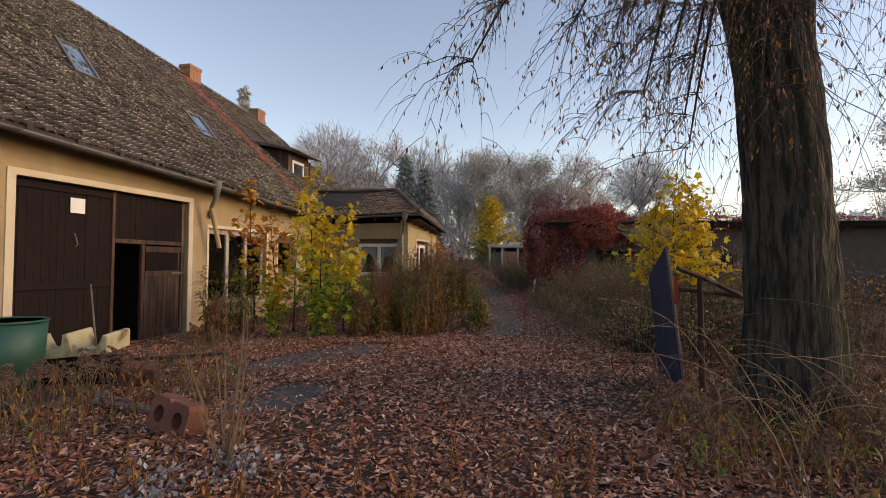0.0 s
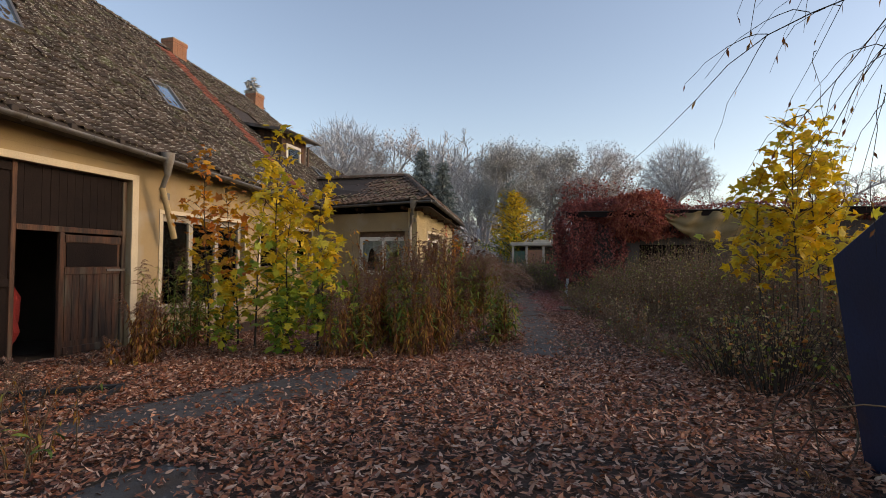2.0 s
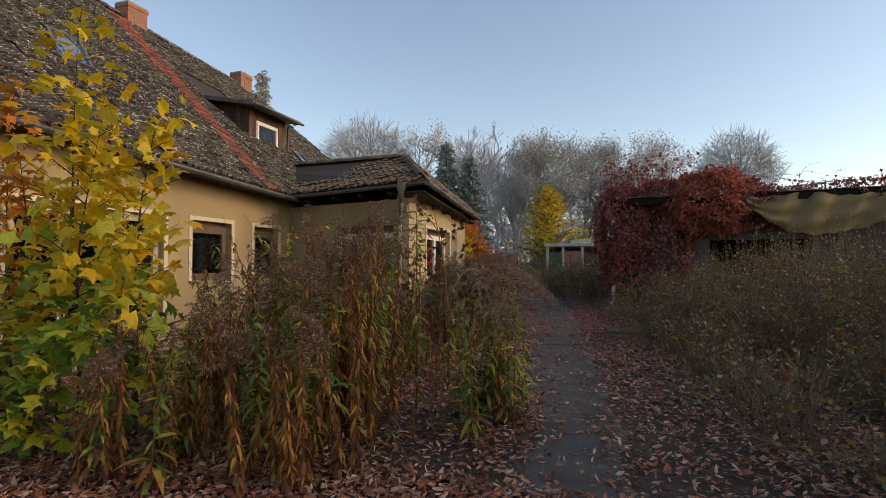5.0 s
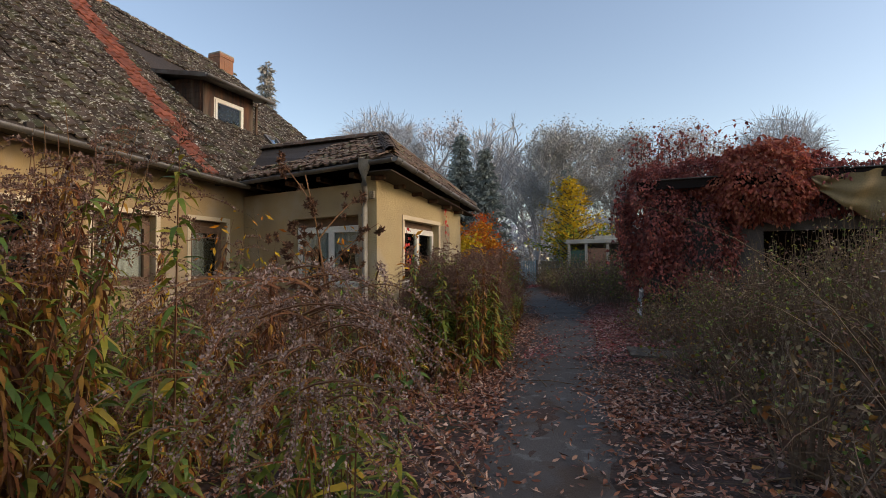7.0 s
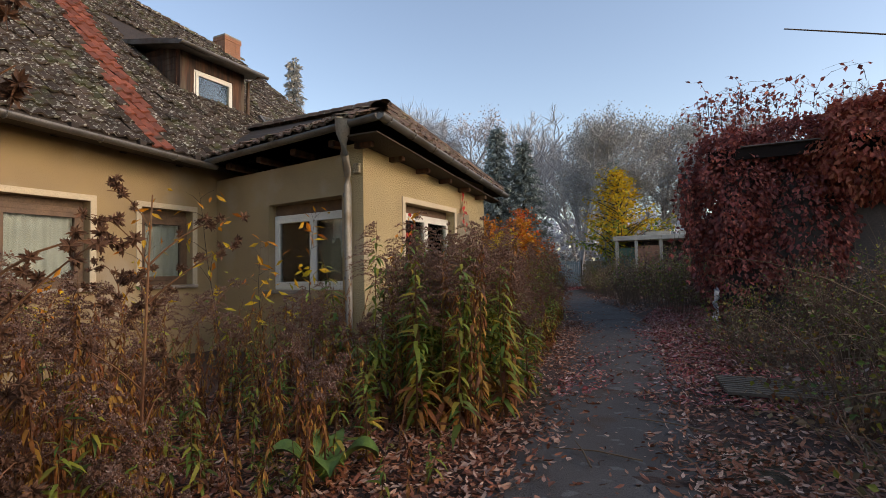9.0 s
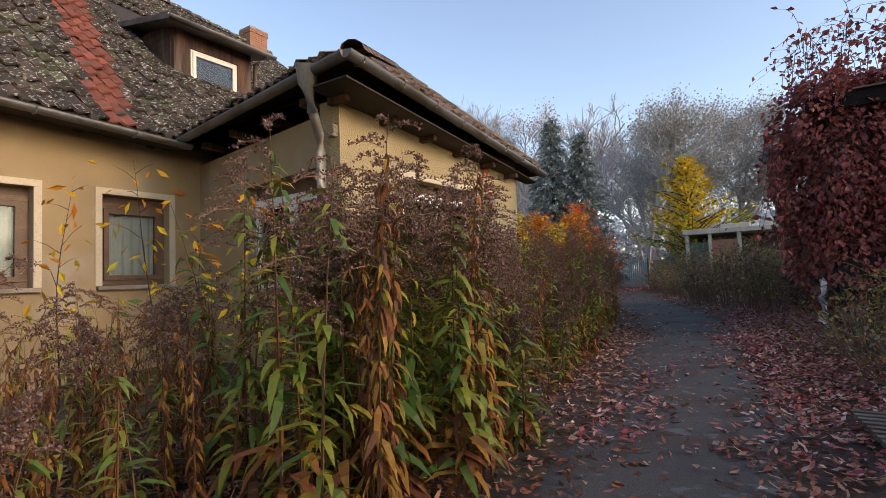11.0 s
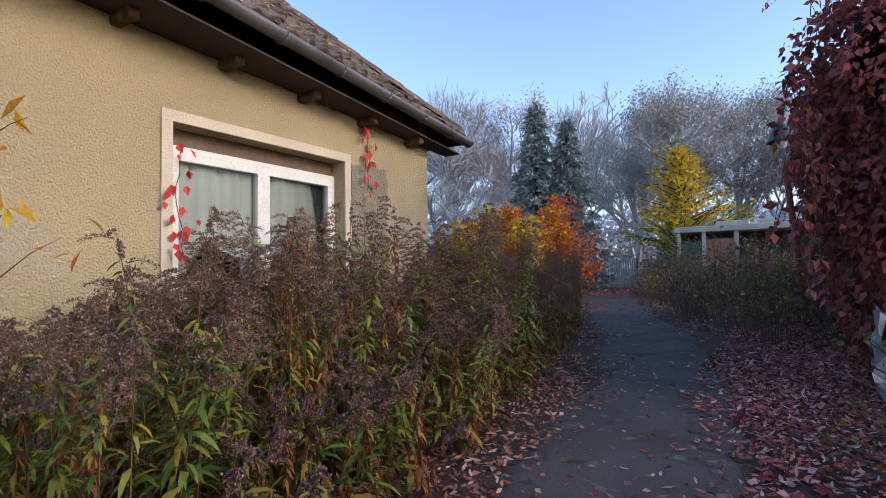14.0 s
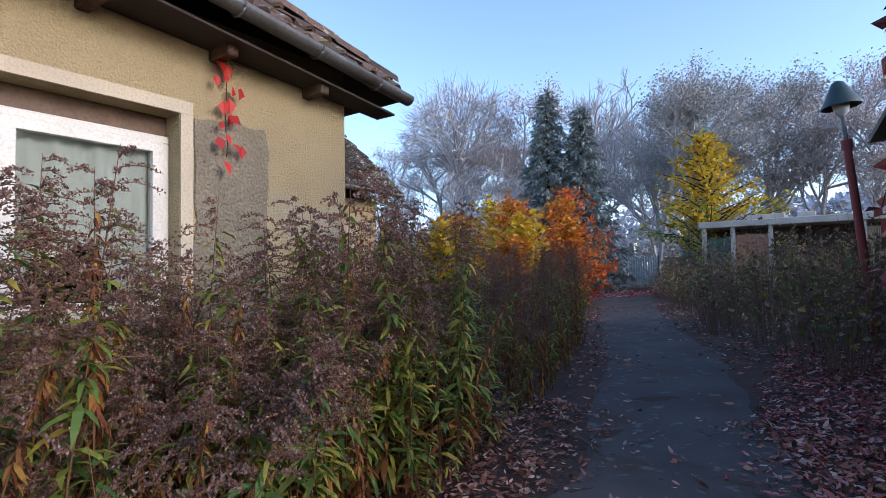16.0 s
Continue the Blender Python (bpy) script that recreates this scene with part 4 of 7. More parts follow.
M["sumac"] = leaf_mat("scarlet_bush_leaves", [(0.55, 0.07, 0.025), (0.68, 0.13, 0.035), (0.6, 0.22, 0.03), (0.4, 0.06, 0.025)], 0.5, 0.35)
# Brush tones are raised to stand in for mid-distance haze.
M["brush"] = leaf_mat("dull_brush_leaves", [(0.16, 0.11, 0.065), (0.24, 0.16, 0.085), (0.16, 0.17, 0.075), (0.3, 0.19, 0.11), (0.38, 0.27, 0.15)], 0.7, 0.2)
# Needles and far leaves are paled: haze is put into their colours.
M["conif"] = leaf_mat("hazed_blue_needles", [(0.18, 0.22, 0.215), (0.22, 0.265, 0.255), (0.26, 0.3, 0.29)], 0.8, 0.1)
M["farbrown"] = leaf_mat("hazed_russet_leaves", [(0.46, 0.34, 0.28), (0.52, 0.4, 0.33), (0.44, 0.4, 0.37)], 0.8, 0.2)
M["fargreen"] = leaf_mat("hazed_grey_green_leaves", [(0.38, 0.39, 0.36), (0.44, 0.44, 0.4), (0.45, 0.39, 0.34)], 0.8, 0.2)


# Twig brown lightened the same way, haze included in the colour.
M["browntwig"] = material("warm_brown_twigs", (0.22, 0.145, 0.095), (0.14, 0.09, 0.06), 3, 30, 0.9, bump=0)


def stuff(name, mesh, label, category, parent=None):
    ob = new(name, mesh)
    if parent is not None:
        ob.parent = parent
        return tagged(ob, label, kind="stuff")
    return tagged(ob, label, category, kind="stuff")


class Leaves:
    def __init__(self):
        self.v, self.f, self.n = [], [], 0

    def add(self, v, f):
        self.v.append(v), self.f.append(f + self.n)
        self.n += len(v)

    def mesh(self, name, mat):
        return np_mesh(name, np.concatenate(self.v), np.concatenate(self.f), mat)


# ---- fallen leaves ----
def litter(n, x0, x1, y0, y1, seed, mat, size=(0.035, 0.085), keep=None, name="fallen_leaves", label="thick carpet of fallen russet leaves"):
    r = np.random.default_rng(seed)
    x, y = r.uniform(x0, x1, n), r.uniform(y0, y1, n)
    if keep is not None:
        k = r.uniform(size=n) < keep(x, y)
        x, y = x[k], y[k]
    n = len(x)
    d = r.normal(size=(n, 3)) * np.array([1, 1, 0.22])
    z = gz(x, y) + 0.018 + r.uniform(0, 0.03, n)
    pos, sz, h = np.stack([x, y, z], -1), r.uniform(*size, n), Leaves()
    k = r.uniform(size=n) < 0.72
    h.add(*leaves(pos[k], d[k], sz[k] * 1.15, LEAF_CURL, r, roll=0.45))
    h.add(*leaves(pos[~k], d[~k], sz[~k], LEAF_OVAL, r, roll=0.35))
    return stuff(name, h.mesh(name, mat), label, "leaves")


def on_drive(x, y):
    l, r = drive_edges(y)
    inside = (x > l + 0.1) & (x < r - 0.1) & (y > 12)
    patch = ((y > 7.4) & (y < 10.5) & (x > np.interp(y, [7.2, 8.2, 9.2, 10.6], [-5.9, -5.7, -5.0, -4.0])) & (x < np.interp(y, [7.2, 8.2, 9.2, 10.6], [-5.2, -4.2, -3.4, -3.5]))) | ((y > 5.3) & (y < 6.8) & (x > -3.8) & (x < -2.9))
    drift = np.array([noise.noise((a * 0.8, b * 0.5, 3.0)) for a, b in zip(x, y)])
    edge = np.minimum(np.abs(x - l), np.abs(x - r))
    return np.where(inside, np.clip(0.13 + 0.5 * np.clip(np.sin(y * 2.3 + drift * 4) - 0.7, 0, 1) * 2 * (y > 19) + (0.35 - edge) + np.clip(drift - 0.15, 0, 1) * 1.2, 0.05, 0.8), np.where(patch, 0.16, np.clip(0.75 + drift * 0.6, 0.25, 1)))


litter(105000, -6.5, 3.0, 2.3, 12.0, 1, M["litter"], keep=on_drive, size=(0.036, 0.078))
litter(16000, -10.65, -6.2, 7.6, 15.0, 12, M["litter"], size=(0.04, 0.085))
litter(66000, -9.0, 3.5, 10.5, 19.0, 2, M["litter"], keep=on_drive, size=(0.034, 0.074))
litter(52000, -7.0, 1.0, 16.5, 28.0, 3, M["litter"], keep=on_drive, size=(0.03, 0.07))
litter(40000, -10.0, 8.0, -5.0, 2.4, 14, M["litter"], size=(0.036, 0.078), keep=lambda x, y: np.clip(1.3 - np.hypot(x + 1, (y - 2.4) * 1.1) / 8, 0, 1))
litter(30000, 2.9, 12.0, 1.0, 13.0, 15, M["litter"], size=(0.04, 0.085), keep=lambda x, y: np.clip(1.25 - (x - 2.9) / 8, 0, 1))
litter(11000, -9.0, 0.0, 26.0, 45.0, 4, M["litter"], keep=on_drive, size=(0.05, 0.1))
litter(26000, -3.0, 0.4, 20.0, 33.0, 5, M["litter_red"], keep=on_drive, size=(0.034, 0.075), name="fallen_red_leaves", label="drift of fallen red creeper leaves")
litter(2500, -15.5, -10.0, 50.0, 60.0, 6, M["litter_red"], size=(0.1, 0.2), name="fallen_red_leaves", label="drift of fallen red leaves")


# ---- weeds ----
def weeds(name, label, pts, hts, seed, leafmix=0.5, plume=1.0, leaf_len=0.14, lean=0.16, leaf_n=105, stems=M["stalk"]):
    """A stand of tall weeds: stalks, lance leaves, and drooping seed plumes at the tops."""
    r = np.random.default_rng(seed)
    st, lg, lb, pl = Heap(), Leaves(), Leaves(), Leaves()
    P, D, S, G = [], [], [], []
    PP, PD, PS = [], [], []
    for (x, y), h in zip(pts, hts):
        z = float(gz(x, y)) - 0.03
        az = r.uniform(0, 2 * np.pi)
        bend = np.array([math.cos(az), math.sin(az), 0]) * abs(r.normal()) * lean * h
        t = np.linspace(0, 1, 5)
        c = np.array([x, y, z]) + t[:, None] * np.array([0, 0, h]) + (t ** 2)[:, None] * bend
        st.tube(c, 0.0075 * (1.15 - t) * (0.7 + h * 0.3), 3)
        live = r.uniform() < leafmix
        n = int(leaf_n * h * (0.5 if live else 0.85))
        u = r.uniform(0.1, 0.92, n)
        p = np.stack([np.interp(u, t, c[:, k]) for k in range(3)], -1)
        a = r.uniform(0, 2 * np.pi, n)
        P.append(p)
        D.append(np.stack([np.cos(a), np.sin(a), r.uniform(-0.7, 0.4, n) - (0.0 if live else 1.0)], -1))
        S.append(leaf_len * (1.25 - 0.8 * u) * r.uniform(0.6, 1.25, n) * (1.0 if live else 0.62))
        G.append((r.uniform(size=n) < (u - 0.05) * 3.0) if live else np.zeros(n, bool))
        if r.uniform() < plume:
            m = r.integers(12, 22)
            a0 = r.uniform(0, 2 * np.pi)
            for q in range(m):
                v = 0.72 + 0.28 * q / m
                b = np.array([np.interp(v, t, c[:, k]) for k in range(3)])
                a2 = a0 + r.normal() * 1.1
                ln = (1.14 - v) * 0.8 * r.uniform(0.6, 1.2) * min(1.0, h / 1.5)
                dirv = np.array([math.cos(a2), math.sin(a2), 0.55])
                k = 18
                w = np.linspace(0.12, 1, k)
                br = b + w[:, None] * dirv * ln - (w ** 2)[:, None] * np.array([0, 0, ln * 0.62])
                st.tube(br[[0, 6, 12, 17]], [0.003, 0.0024, 0.0018, 0.001], 3)
                PP.append(np.repeat(br, 3, 0) + r.normal(size=(3 * k, 3)) * 0.006)
                PD.append(r.normal(size=(3 * k, 3)) * 0.6 + np.array([0, 0, 0.8]))
                PS.append(r.uniform(0.009, 0.018, 3 * k))
    P, D, S, G = np.concatenate(P), np.concatenate(D), np.concatenate(S), np.concatenate(G)
    e = thing(name, label, "weeds", kind="stuff")
    part("stalks", st.mesh("stalks", stems), stems, e)
    for sel, mat in ((G, M["weedgreen"]), (~G, M["weedbrown"])):
        if sel.any():
            part("weed_leaves", np_mesh("weed_leaves", *leaves(P[sel], D[sel], S[sel], LEAF_DROOP if leaf_len > 0.09 else LEAF_LANCE, r, roll=0.25), mat), mat, e)
    if PP:
        part("seed_plumes", np_mesh("seed_plumes", *leaves(np.concatenate(PP), np.concatenate(PD), np.concatenate(PS), LEAF_OVAL, r), M["plume"]), M["plume"], e)
    return e


def band(n, y0, y1, off0, off1, seed):
    """Places beside the drive, off metres left of its left edge."""
    r = np.random.default_rng(seed)
    y = r.uniform(y0, y1, n)
    l, _ = drive_edges(y)
    return np.stack([l - r.uniform(off0, off1, n), y], -1)


def hts(n, lo, hi, seed):
    return np.random.default_rng(seed).uniform(lo, hi, n)


W = "dense stand of withered goldenrod with brown plumes"
p = band(95, 11.2, 13.6, 0.95, 3.0, 1)
weeds("goldenrod", W, p, hts(95, 0.9, 2.3, 1), 1, 0.4, 0.55, 0.19)
p = band(95, 13.0, 14.9, 0.6, 2.8, 2)
p = p[(p[:, 0] < -3.7) | (p[:, 1] > 14.7)]
weeds("goldenrod", W, p, hts(len(p), 0.7, 1.95, 2), 2, 0.5, 0.5, 0.18)
p = band(110, 15.3, 19.4, 0.9, 3.4, 3)
weeds("goldenrod", W, p, hts(110, 0.4, 1.35, 3), 3, 0.25, 0.35)
p = band(110, 19.6, 23.0, 0.9, 2.6, 4)
weeds("goldenrod", W, p, hts(110, 0.7, 1.45, 4), 4, 0.75, 0.75, 0.17, 0.28)
r = np.random.default_rng(44)
p = np.stack([-5.35 + r.uniform(-0.85, 0.8, 110), r.uniform(22.9, 26.9, 110)], -1)
p[:, 0] = np.maximum(p[:, 0], X2 + 0.25)
weeds("goldenrod", "tall goldenrod before the stucco wall", p, hts(110, 1.25, 2.1, 45), 45, 0.8, 0.95, 0.18, 0.14)
r = np.random.default_rng(40)
p = np.stack([-3.65 + r.normal(size=95) * 0.42, 19.15 + r.normal(size=95) * 0.5], -1)
p[:, 0] = np.minimum(p[:, 0], drive_edges(p[:, 1])[0] - 0.25)
weeds("goldenrod", "tall goldenrod clump with green leaves and brown plumes", p, np.where(p[:, 1] < 19.75, hts(95, 1.1, 1.88, 41), hts(95, 0.8, 1.35, 41)), 41, 0.75, 0.95, 0.2, 0.1, 85)
# a bowed clump under pale woolly plumes
p = np.stack([-2.2 + r.normal(size=20) * 0.12, 13.35 + r.normal(size=20) * 0.18], -1)
bowed = weeds("goldenrod", "goldenrod clump bowed under pale woolly plumes", p, hts(20, 0.8, 1.35, 42), 42, 0.9, 0.0, 0.17, 0.15)
M["wool"] = leaf_mat("woolly_seed_heads", [(0.16, 0.09, 0.068), (0.27, 0.175, 0.145), (0.44, 0.33, 0.29), (0.2, 0.12, 0.09)], 0.9, 0.15)
wool, wp, wd = Heap(), [], []
for k in range(80):
    a = r.uniform(-2.0, 0.6)
    ln = r.uniform(0.28, 0.6)
    b = np.array([-2.08 + r.normal() * 0.13, 13.3 + r.normal() * 0.17, r.uniform(0.75, 1.42)])
    w = np.linspace(0, 1, 34)[:, None]
    c = b + w * np.array([math.cos(a), math.sin(a), 0.45]) * ln - w ** 2.2 * np.array([0, 0, 0.75 * ln])
    wool.tube(c[::4], np.linspace(0.004, 0.0015, 9), 3)
    q = np.repeat(c[6:], 5, 0)
    wp.append(q + r.normal(size=q.shape) * 0.007 + np.array([0, 0, 0.008]))
    wd.append(r.normal(size=q.shape) + np.array([0, 0, 0.9]))
part("stalks", wool.mesh("stalks", M["stalk"]), M["stalk"], bowed)
wp, wd = np.concatenate(wp), np.concatenate(wd)
part("seed_plumes", np_mesh("seed_plumes", *leaves(wp, wd, r.uniform(0.007, 0.014, len(wp)), LEAF_OVAL, r), M["wool"]), M["wool"], bowed)
p = band(115, 22.6, 27.0, 0.5, 2.3, 5)
weeds("goldenrod", W, p, hts(115, 0.6, 1.55, 5), 5, 0.75, 0.75, 0.16, 0.2)
p = band(200, 27.0, 33.5, 0.35, 2.6, 6)
weeds("goldenrod", W, p, hts(200, 0.9, 2.1, 6), 6, 0.45, 0.5)
p = band(260, 33.5, 48.0, 0.3, 3.0, 7)
weeds("goldenrod", W, p, hts(260, 1.2, 2.3, 7), 7, 0.35, 0.5)
p = band(75, 21.8, 24.8, 0.35, 1.7, 48)
weeds("goldenrod", "leafy goldenrod crowding the drive's edge", p, hts(75, 0.5, 1.3, 48), 48, 0.7, 0.7, 0.17, 0.3)
r = np.random.default_rng(49)
p = np.stack([r.uniform(-6.3, -3.9, 75), r.uniform(14.9, 17.2, 75)], -1)
p = p[(p[:, 0] + 3.9) * 0.8 < 15.2 - p[:, 1] + 1.0]
weeds("goldenrod", "red-brown withered weeds beside the drive", p, hts(len(p), 0.6, 1.7, 49), 49, 0.12, 0.6, 0.17)
r = np.random.default_rng(51)
p = np.stack([r.uniform(-6.1, -4.6, 30), r.uniform(21.9, 23.2, 30)], -1)
weeds("goldenrod", "withered goldenrod against the stucco corner", p, hts(30, 1.1, 1.75, 51), 51, 0.5, 0.95, 0.15, 0.14, 70)
# low undergrowth beneath the tall stalks
p = band(420, 11.5, 33.0, 0.35, 3.0, 8)
weeds("undergrowth", "low tangle of green and brown weeds", p, hts(420, 0.25, 0.7, 8), 8, 0.5, 0.15, 0.11, 0.5)
r = np.random.default_rng(9)
p = np.stack([r.uniform(-10.2, -5.6, 170), r.uniform(14.6, 21.3, 170)], -1)
weeds("undergrowth", "thin withered weeds before the yard wall", p, hts(170, 0.3, 1.5, 9), 9, 0.3, 0.25, 0.1, 0.3)
# withered dock and a dark green shrub by the barn door
r = np.random.default_rng(46)
p = np.stack([-8.14 + r.normal(size=20) * 0.17, 11.15 + r.normal(size=20) * 0.17], -1)
weeds("dock", "withered red-brown dock clump by the barn door", p, hts(20, 0.5, 1.35, 46), 46, 0.0, 0.5, 0.26, 0.25, 70)
p = np.stack([-9.2 + r.uniform(-0.5, 0.9, 26), 12.9 + r.uniform(-0.4, 0.8, 26)], -1)
weeds("goldenrod", "green weeds against the farmhouse wall", p, hts(26, 0.9, 2.3, 47), 47, 0.9, 0.4, 0.2, 0.1)
# dry grass and scrub in the near corners
r = np.random.default_rng(10)
p = np.stack([r.uniform(-8.0, -4.2, 260), r.uniform(3.6, 7.0, 260)], -1)
weeds("dry_grass", "tall dry grass around the yard clutter", p, hts(260, 0.3, 0.95, 10), 10, 0.1, 0.1, 0.16, 0.5, 16, M["straw"])
p = np.stack([r.uniform(1.3, 6.5, 420), r.uniform(3.6, 9.2, 420)], -1)
p = p[(p[:, 0] - 0.9) * 1.15 > (p[:, 1] - 3.0) * 0.12]
weeds("dry_grass", "brown dry weeds around the old tree", p, hts(len(p), 0.2, 0.75, 11), 11, 0.25, 0.08, 0.12, 0.6, 22, M["straw"])
p = np.stack([r.uniform(0.9, 4.2, 260), r.uniform(4.3, 6.6, 260)], -1)
p = p[np.hypot(p[:, 0] - 2.5, p[:, 1] - 6.7) > 0.75]
weeds("dry_grass", "tangled dry grass at the old tree's foot", p, hts(len(p), 0.25, 0.75, 15), 15, 0.3, 0.1, 0.13, 0.7, 40, M["straw"])
p = np.stack([r.uniform(3.0, 9.0, 300), r.uniform(7.0, 14.0, 300)], -1)
weeds("dry_grass", "brown dry weeds around the old tree", p, hts(300, 0.4, 1.2, 12), 12, 0.2, 0.2, 0.12, 0.5, 22, M["straw"])
p = np.stack([r.uniform(-3.6, 0.9, 75), r.uniform(2.5, 4.6, 75)], -1)
weeds("withered_weeds", "curled brown weeds at the yard's edge", p, hts(75, 0.2, 0.55, 13), 13, 0.0, 0.0, 0.1, 0.5)


# ---- brush on the right of the drive ----
def brush(name, label, centers, seed, mats=("brush",), twigs=46, nleaf=260, size=0.05, mat_twig="twig", spread=0.5):
    """Tangled bushes of thin shoots that fan out from the ground and carry small leaves."""
    r = np.random.default_rng(seed)
    h, lv = Heap(), {m: ([], [], []) for m in mats}
    for x, y, rad, hgt in centers:
        z = float(gz(x, y)) - 0.05
        for k in range(twigs):
            a, s = r.uniform(0, 2 * np.pi), r.uniform(0.1, 1.0)
            b = np.array([x + math.cos(a) * rad * 0.35 * s, y + math.sin(a) * rad * 0.35 * s, z])
            tip = np.array([x + math.cos(a) * rad * s * r.uniform(0.7, 1.25), y + math.sin(a) * rad * s * r.uniform(0.7, 1.25), z + hgt * (1.05 - spread * s * s) * r.uniform(0.55, 1.08)])
            mid = (b + tip) / 2 + np.array([0, 0, 0.22 * hgt]) + r.normal(size=3) * 0.08
            t = np.linspace(0, 1, 6)[:, None]
            c = b * (1 - t) ** 2 + 2 * mid * t * (1 - t) + tip * t * t
            h.tube(c, np.linspace(0.008, 0.002, 6), 3)
            n = int(nleaf / twigs)
            u = r.uniform(0.25, 1, n)
            p = np.stack([np.interp(u, t[:, 0], c[:, q]) for q in range(3)], -1) + r.normal(size=(n, 3)) * 0.05
            m = mats[r.integers(len(mats))]
            lv[m][0].append(p), lv[m][1].append(r.normal(size=(n, 3))), lv[m][2].append(r.uniform(0.6, 1.4, n) * size)
            if r.uniform() < 0.6:
                q = c[3] + r.normal(size=3) * 0.3 * np.array([1, 1, 0.6])
                h.tube([c[3], (c[3] + q) / 2 + (0, 0, 0.05), q], [0.004, 0.003, 0.001], 3)
    e = thing(name, label, "bush", kind="stuff")
    part("twigs", h.mesh("twigs", M[mat_twig]), M[mat_twig], e)
    for m, (p, d, s) in lv.items():
        if p:
            part("leaves", np_mesh("leaves", *leaves(np.concatenate(p), np.concatenate(d), np.concatenate(s), LEAF_OVAL, r), M[m]), M[m], e)
    return e


r = np.random.default_rng(20)
c = []
for y in np.arange(11.5, 26.5, 0.75):
    _, e = drive_edges(y)
    for k in range(5):
        off = 1.35 + k * 1.1 + r.uniform(-0.3, 0.3) + max(0, (14 - y)) * 0.3
        c.append((float(e) + off, y + r.uniform(-0.4, 0.4), r.uniform(0.7, 1.1), min(0.75 + k * 0.5, 2.3) * r.uniform(0.5, 1.25)))
brush("brush", "tangled grey-brown bramble brush beside the drive", c, 21, ("brush", "weedbrown", "brush", "weedgreen", "plume"), 46, 300, 0.05, "browntwig")
c = []
for y in np.arange(31, 60, 1.3):
    _, e = drive_edges(y)
    for k in range(4):
        c.append((float(e) + 0.9 + k * 1.5 + r.uniform(-0.4, 0.4), y, r.uniform(0.9, 1.5), r.uniform(1.4, 2.4) + 0.2 * k))
brush("brush", "overgrown brown hedge beside the drive", c, 22, ("brush", "brush", "weedgreen", "plume"), 34, 300, 0.08, "browntwig")
c = [(x + r.uniform(-0.5, 0.5), y + r.uniform(-0.5, 0.5), 1.2, r.uniform(1.2, 2.1)) for x in np.arange(4, 16, 1.4) for y in (14.5, 17, 20, 23.5, 25.5)]
brush("brush", "wide tangle of brown scrub before the shed", c, 23, ("brush", "weedbrown"), 26, 200, 0.07)
c = [(0.2, 19.5, 0.9, 1.5), (1.0, 18.5, 1.0, 1.8), (0.6, 21, 1.0, 1.7), (1.6, 20.5, 1.0, 2.1), (2.2, 18, 1.0, 2.1), (0.2, 23, 0.9, 1.5), (1.5, 23, 1.0, 2.0), (2.6, 22, 1.1, 2.3), (3.4, 19.5, 1.1, 2.3), (0.1, 25, 0.8, 1.5), (1.2, 25.3, 0.9, 1.9), (1.5, 16.5, 0.9, 1.6), (2.7, 15.5, 1.0, 1.9), (3.6, 24, 1.1, 2.2), (4.8, 22, 1.2, 2.3)]
brush("tall_scrub", "tall pale-stemmed scrub in front of the shed", c, 25, ("brush", "plume", "weedgreen"), 70, 900, 0.045, "straw", 0.35)
c = [(1.4, 10.2, 0.8, 1.0), (2.2, 9.6, 0.8, 1.0), (1.9, 11.3, 0.9, 1.3), (3.0, 10.6, 0.9, 1.4), (2.9, 9.2, 0.8, 1.0), (1.2, 11.0, 0.8, 0.9), (3.8, 9.6, 1.0, 1.4), (4.2, 11.4, 1.0, 1.7)]
brush("brush", "low red-brown scrub below the yellow maples", c, 26, ("brush", "weedbrown", "weedgreen"), 60, 520, 0.05)
c = [(x, y, 1.3, h) for x, y, h in ((7, 12, 2.6), (9, 14, 3.2), (11, 11, 3.4), (13, 15, 3.8), (8.5, 9.5, 2.0), (14, 9, 3))]
brush("brush", "rough scrub behind the old tree", c, 24, ("brush", "orange", "brush"), 60, 700, 0.08)


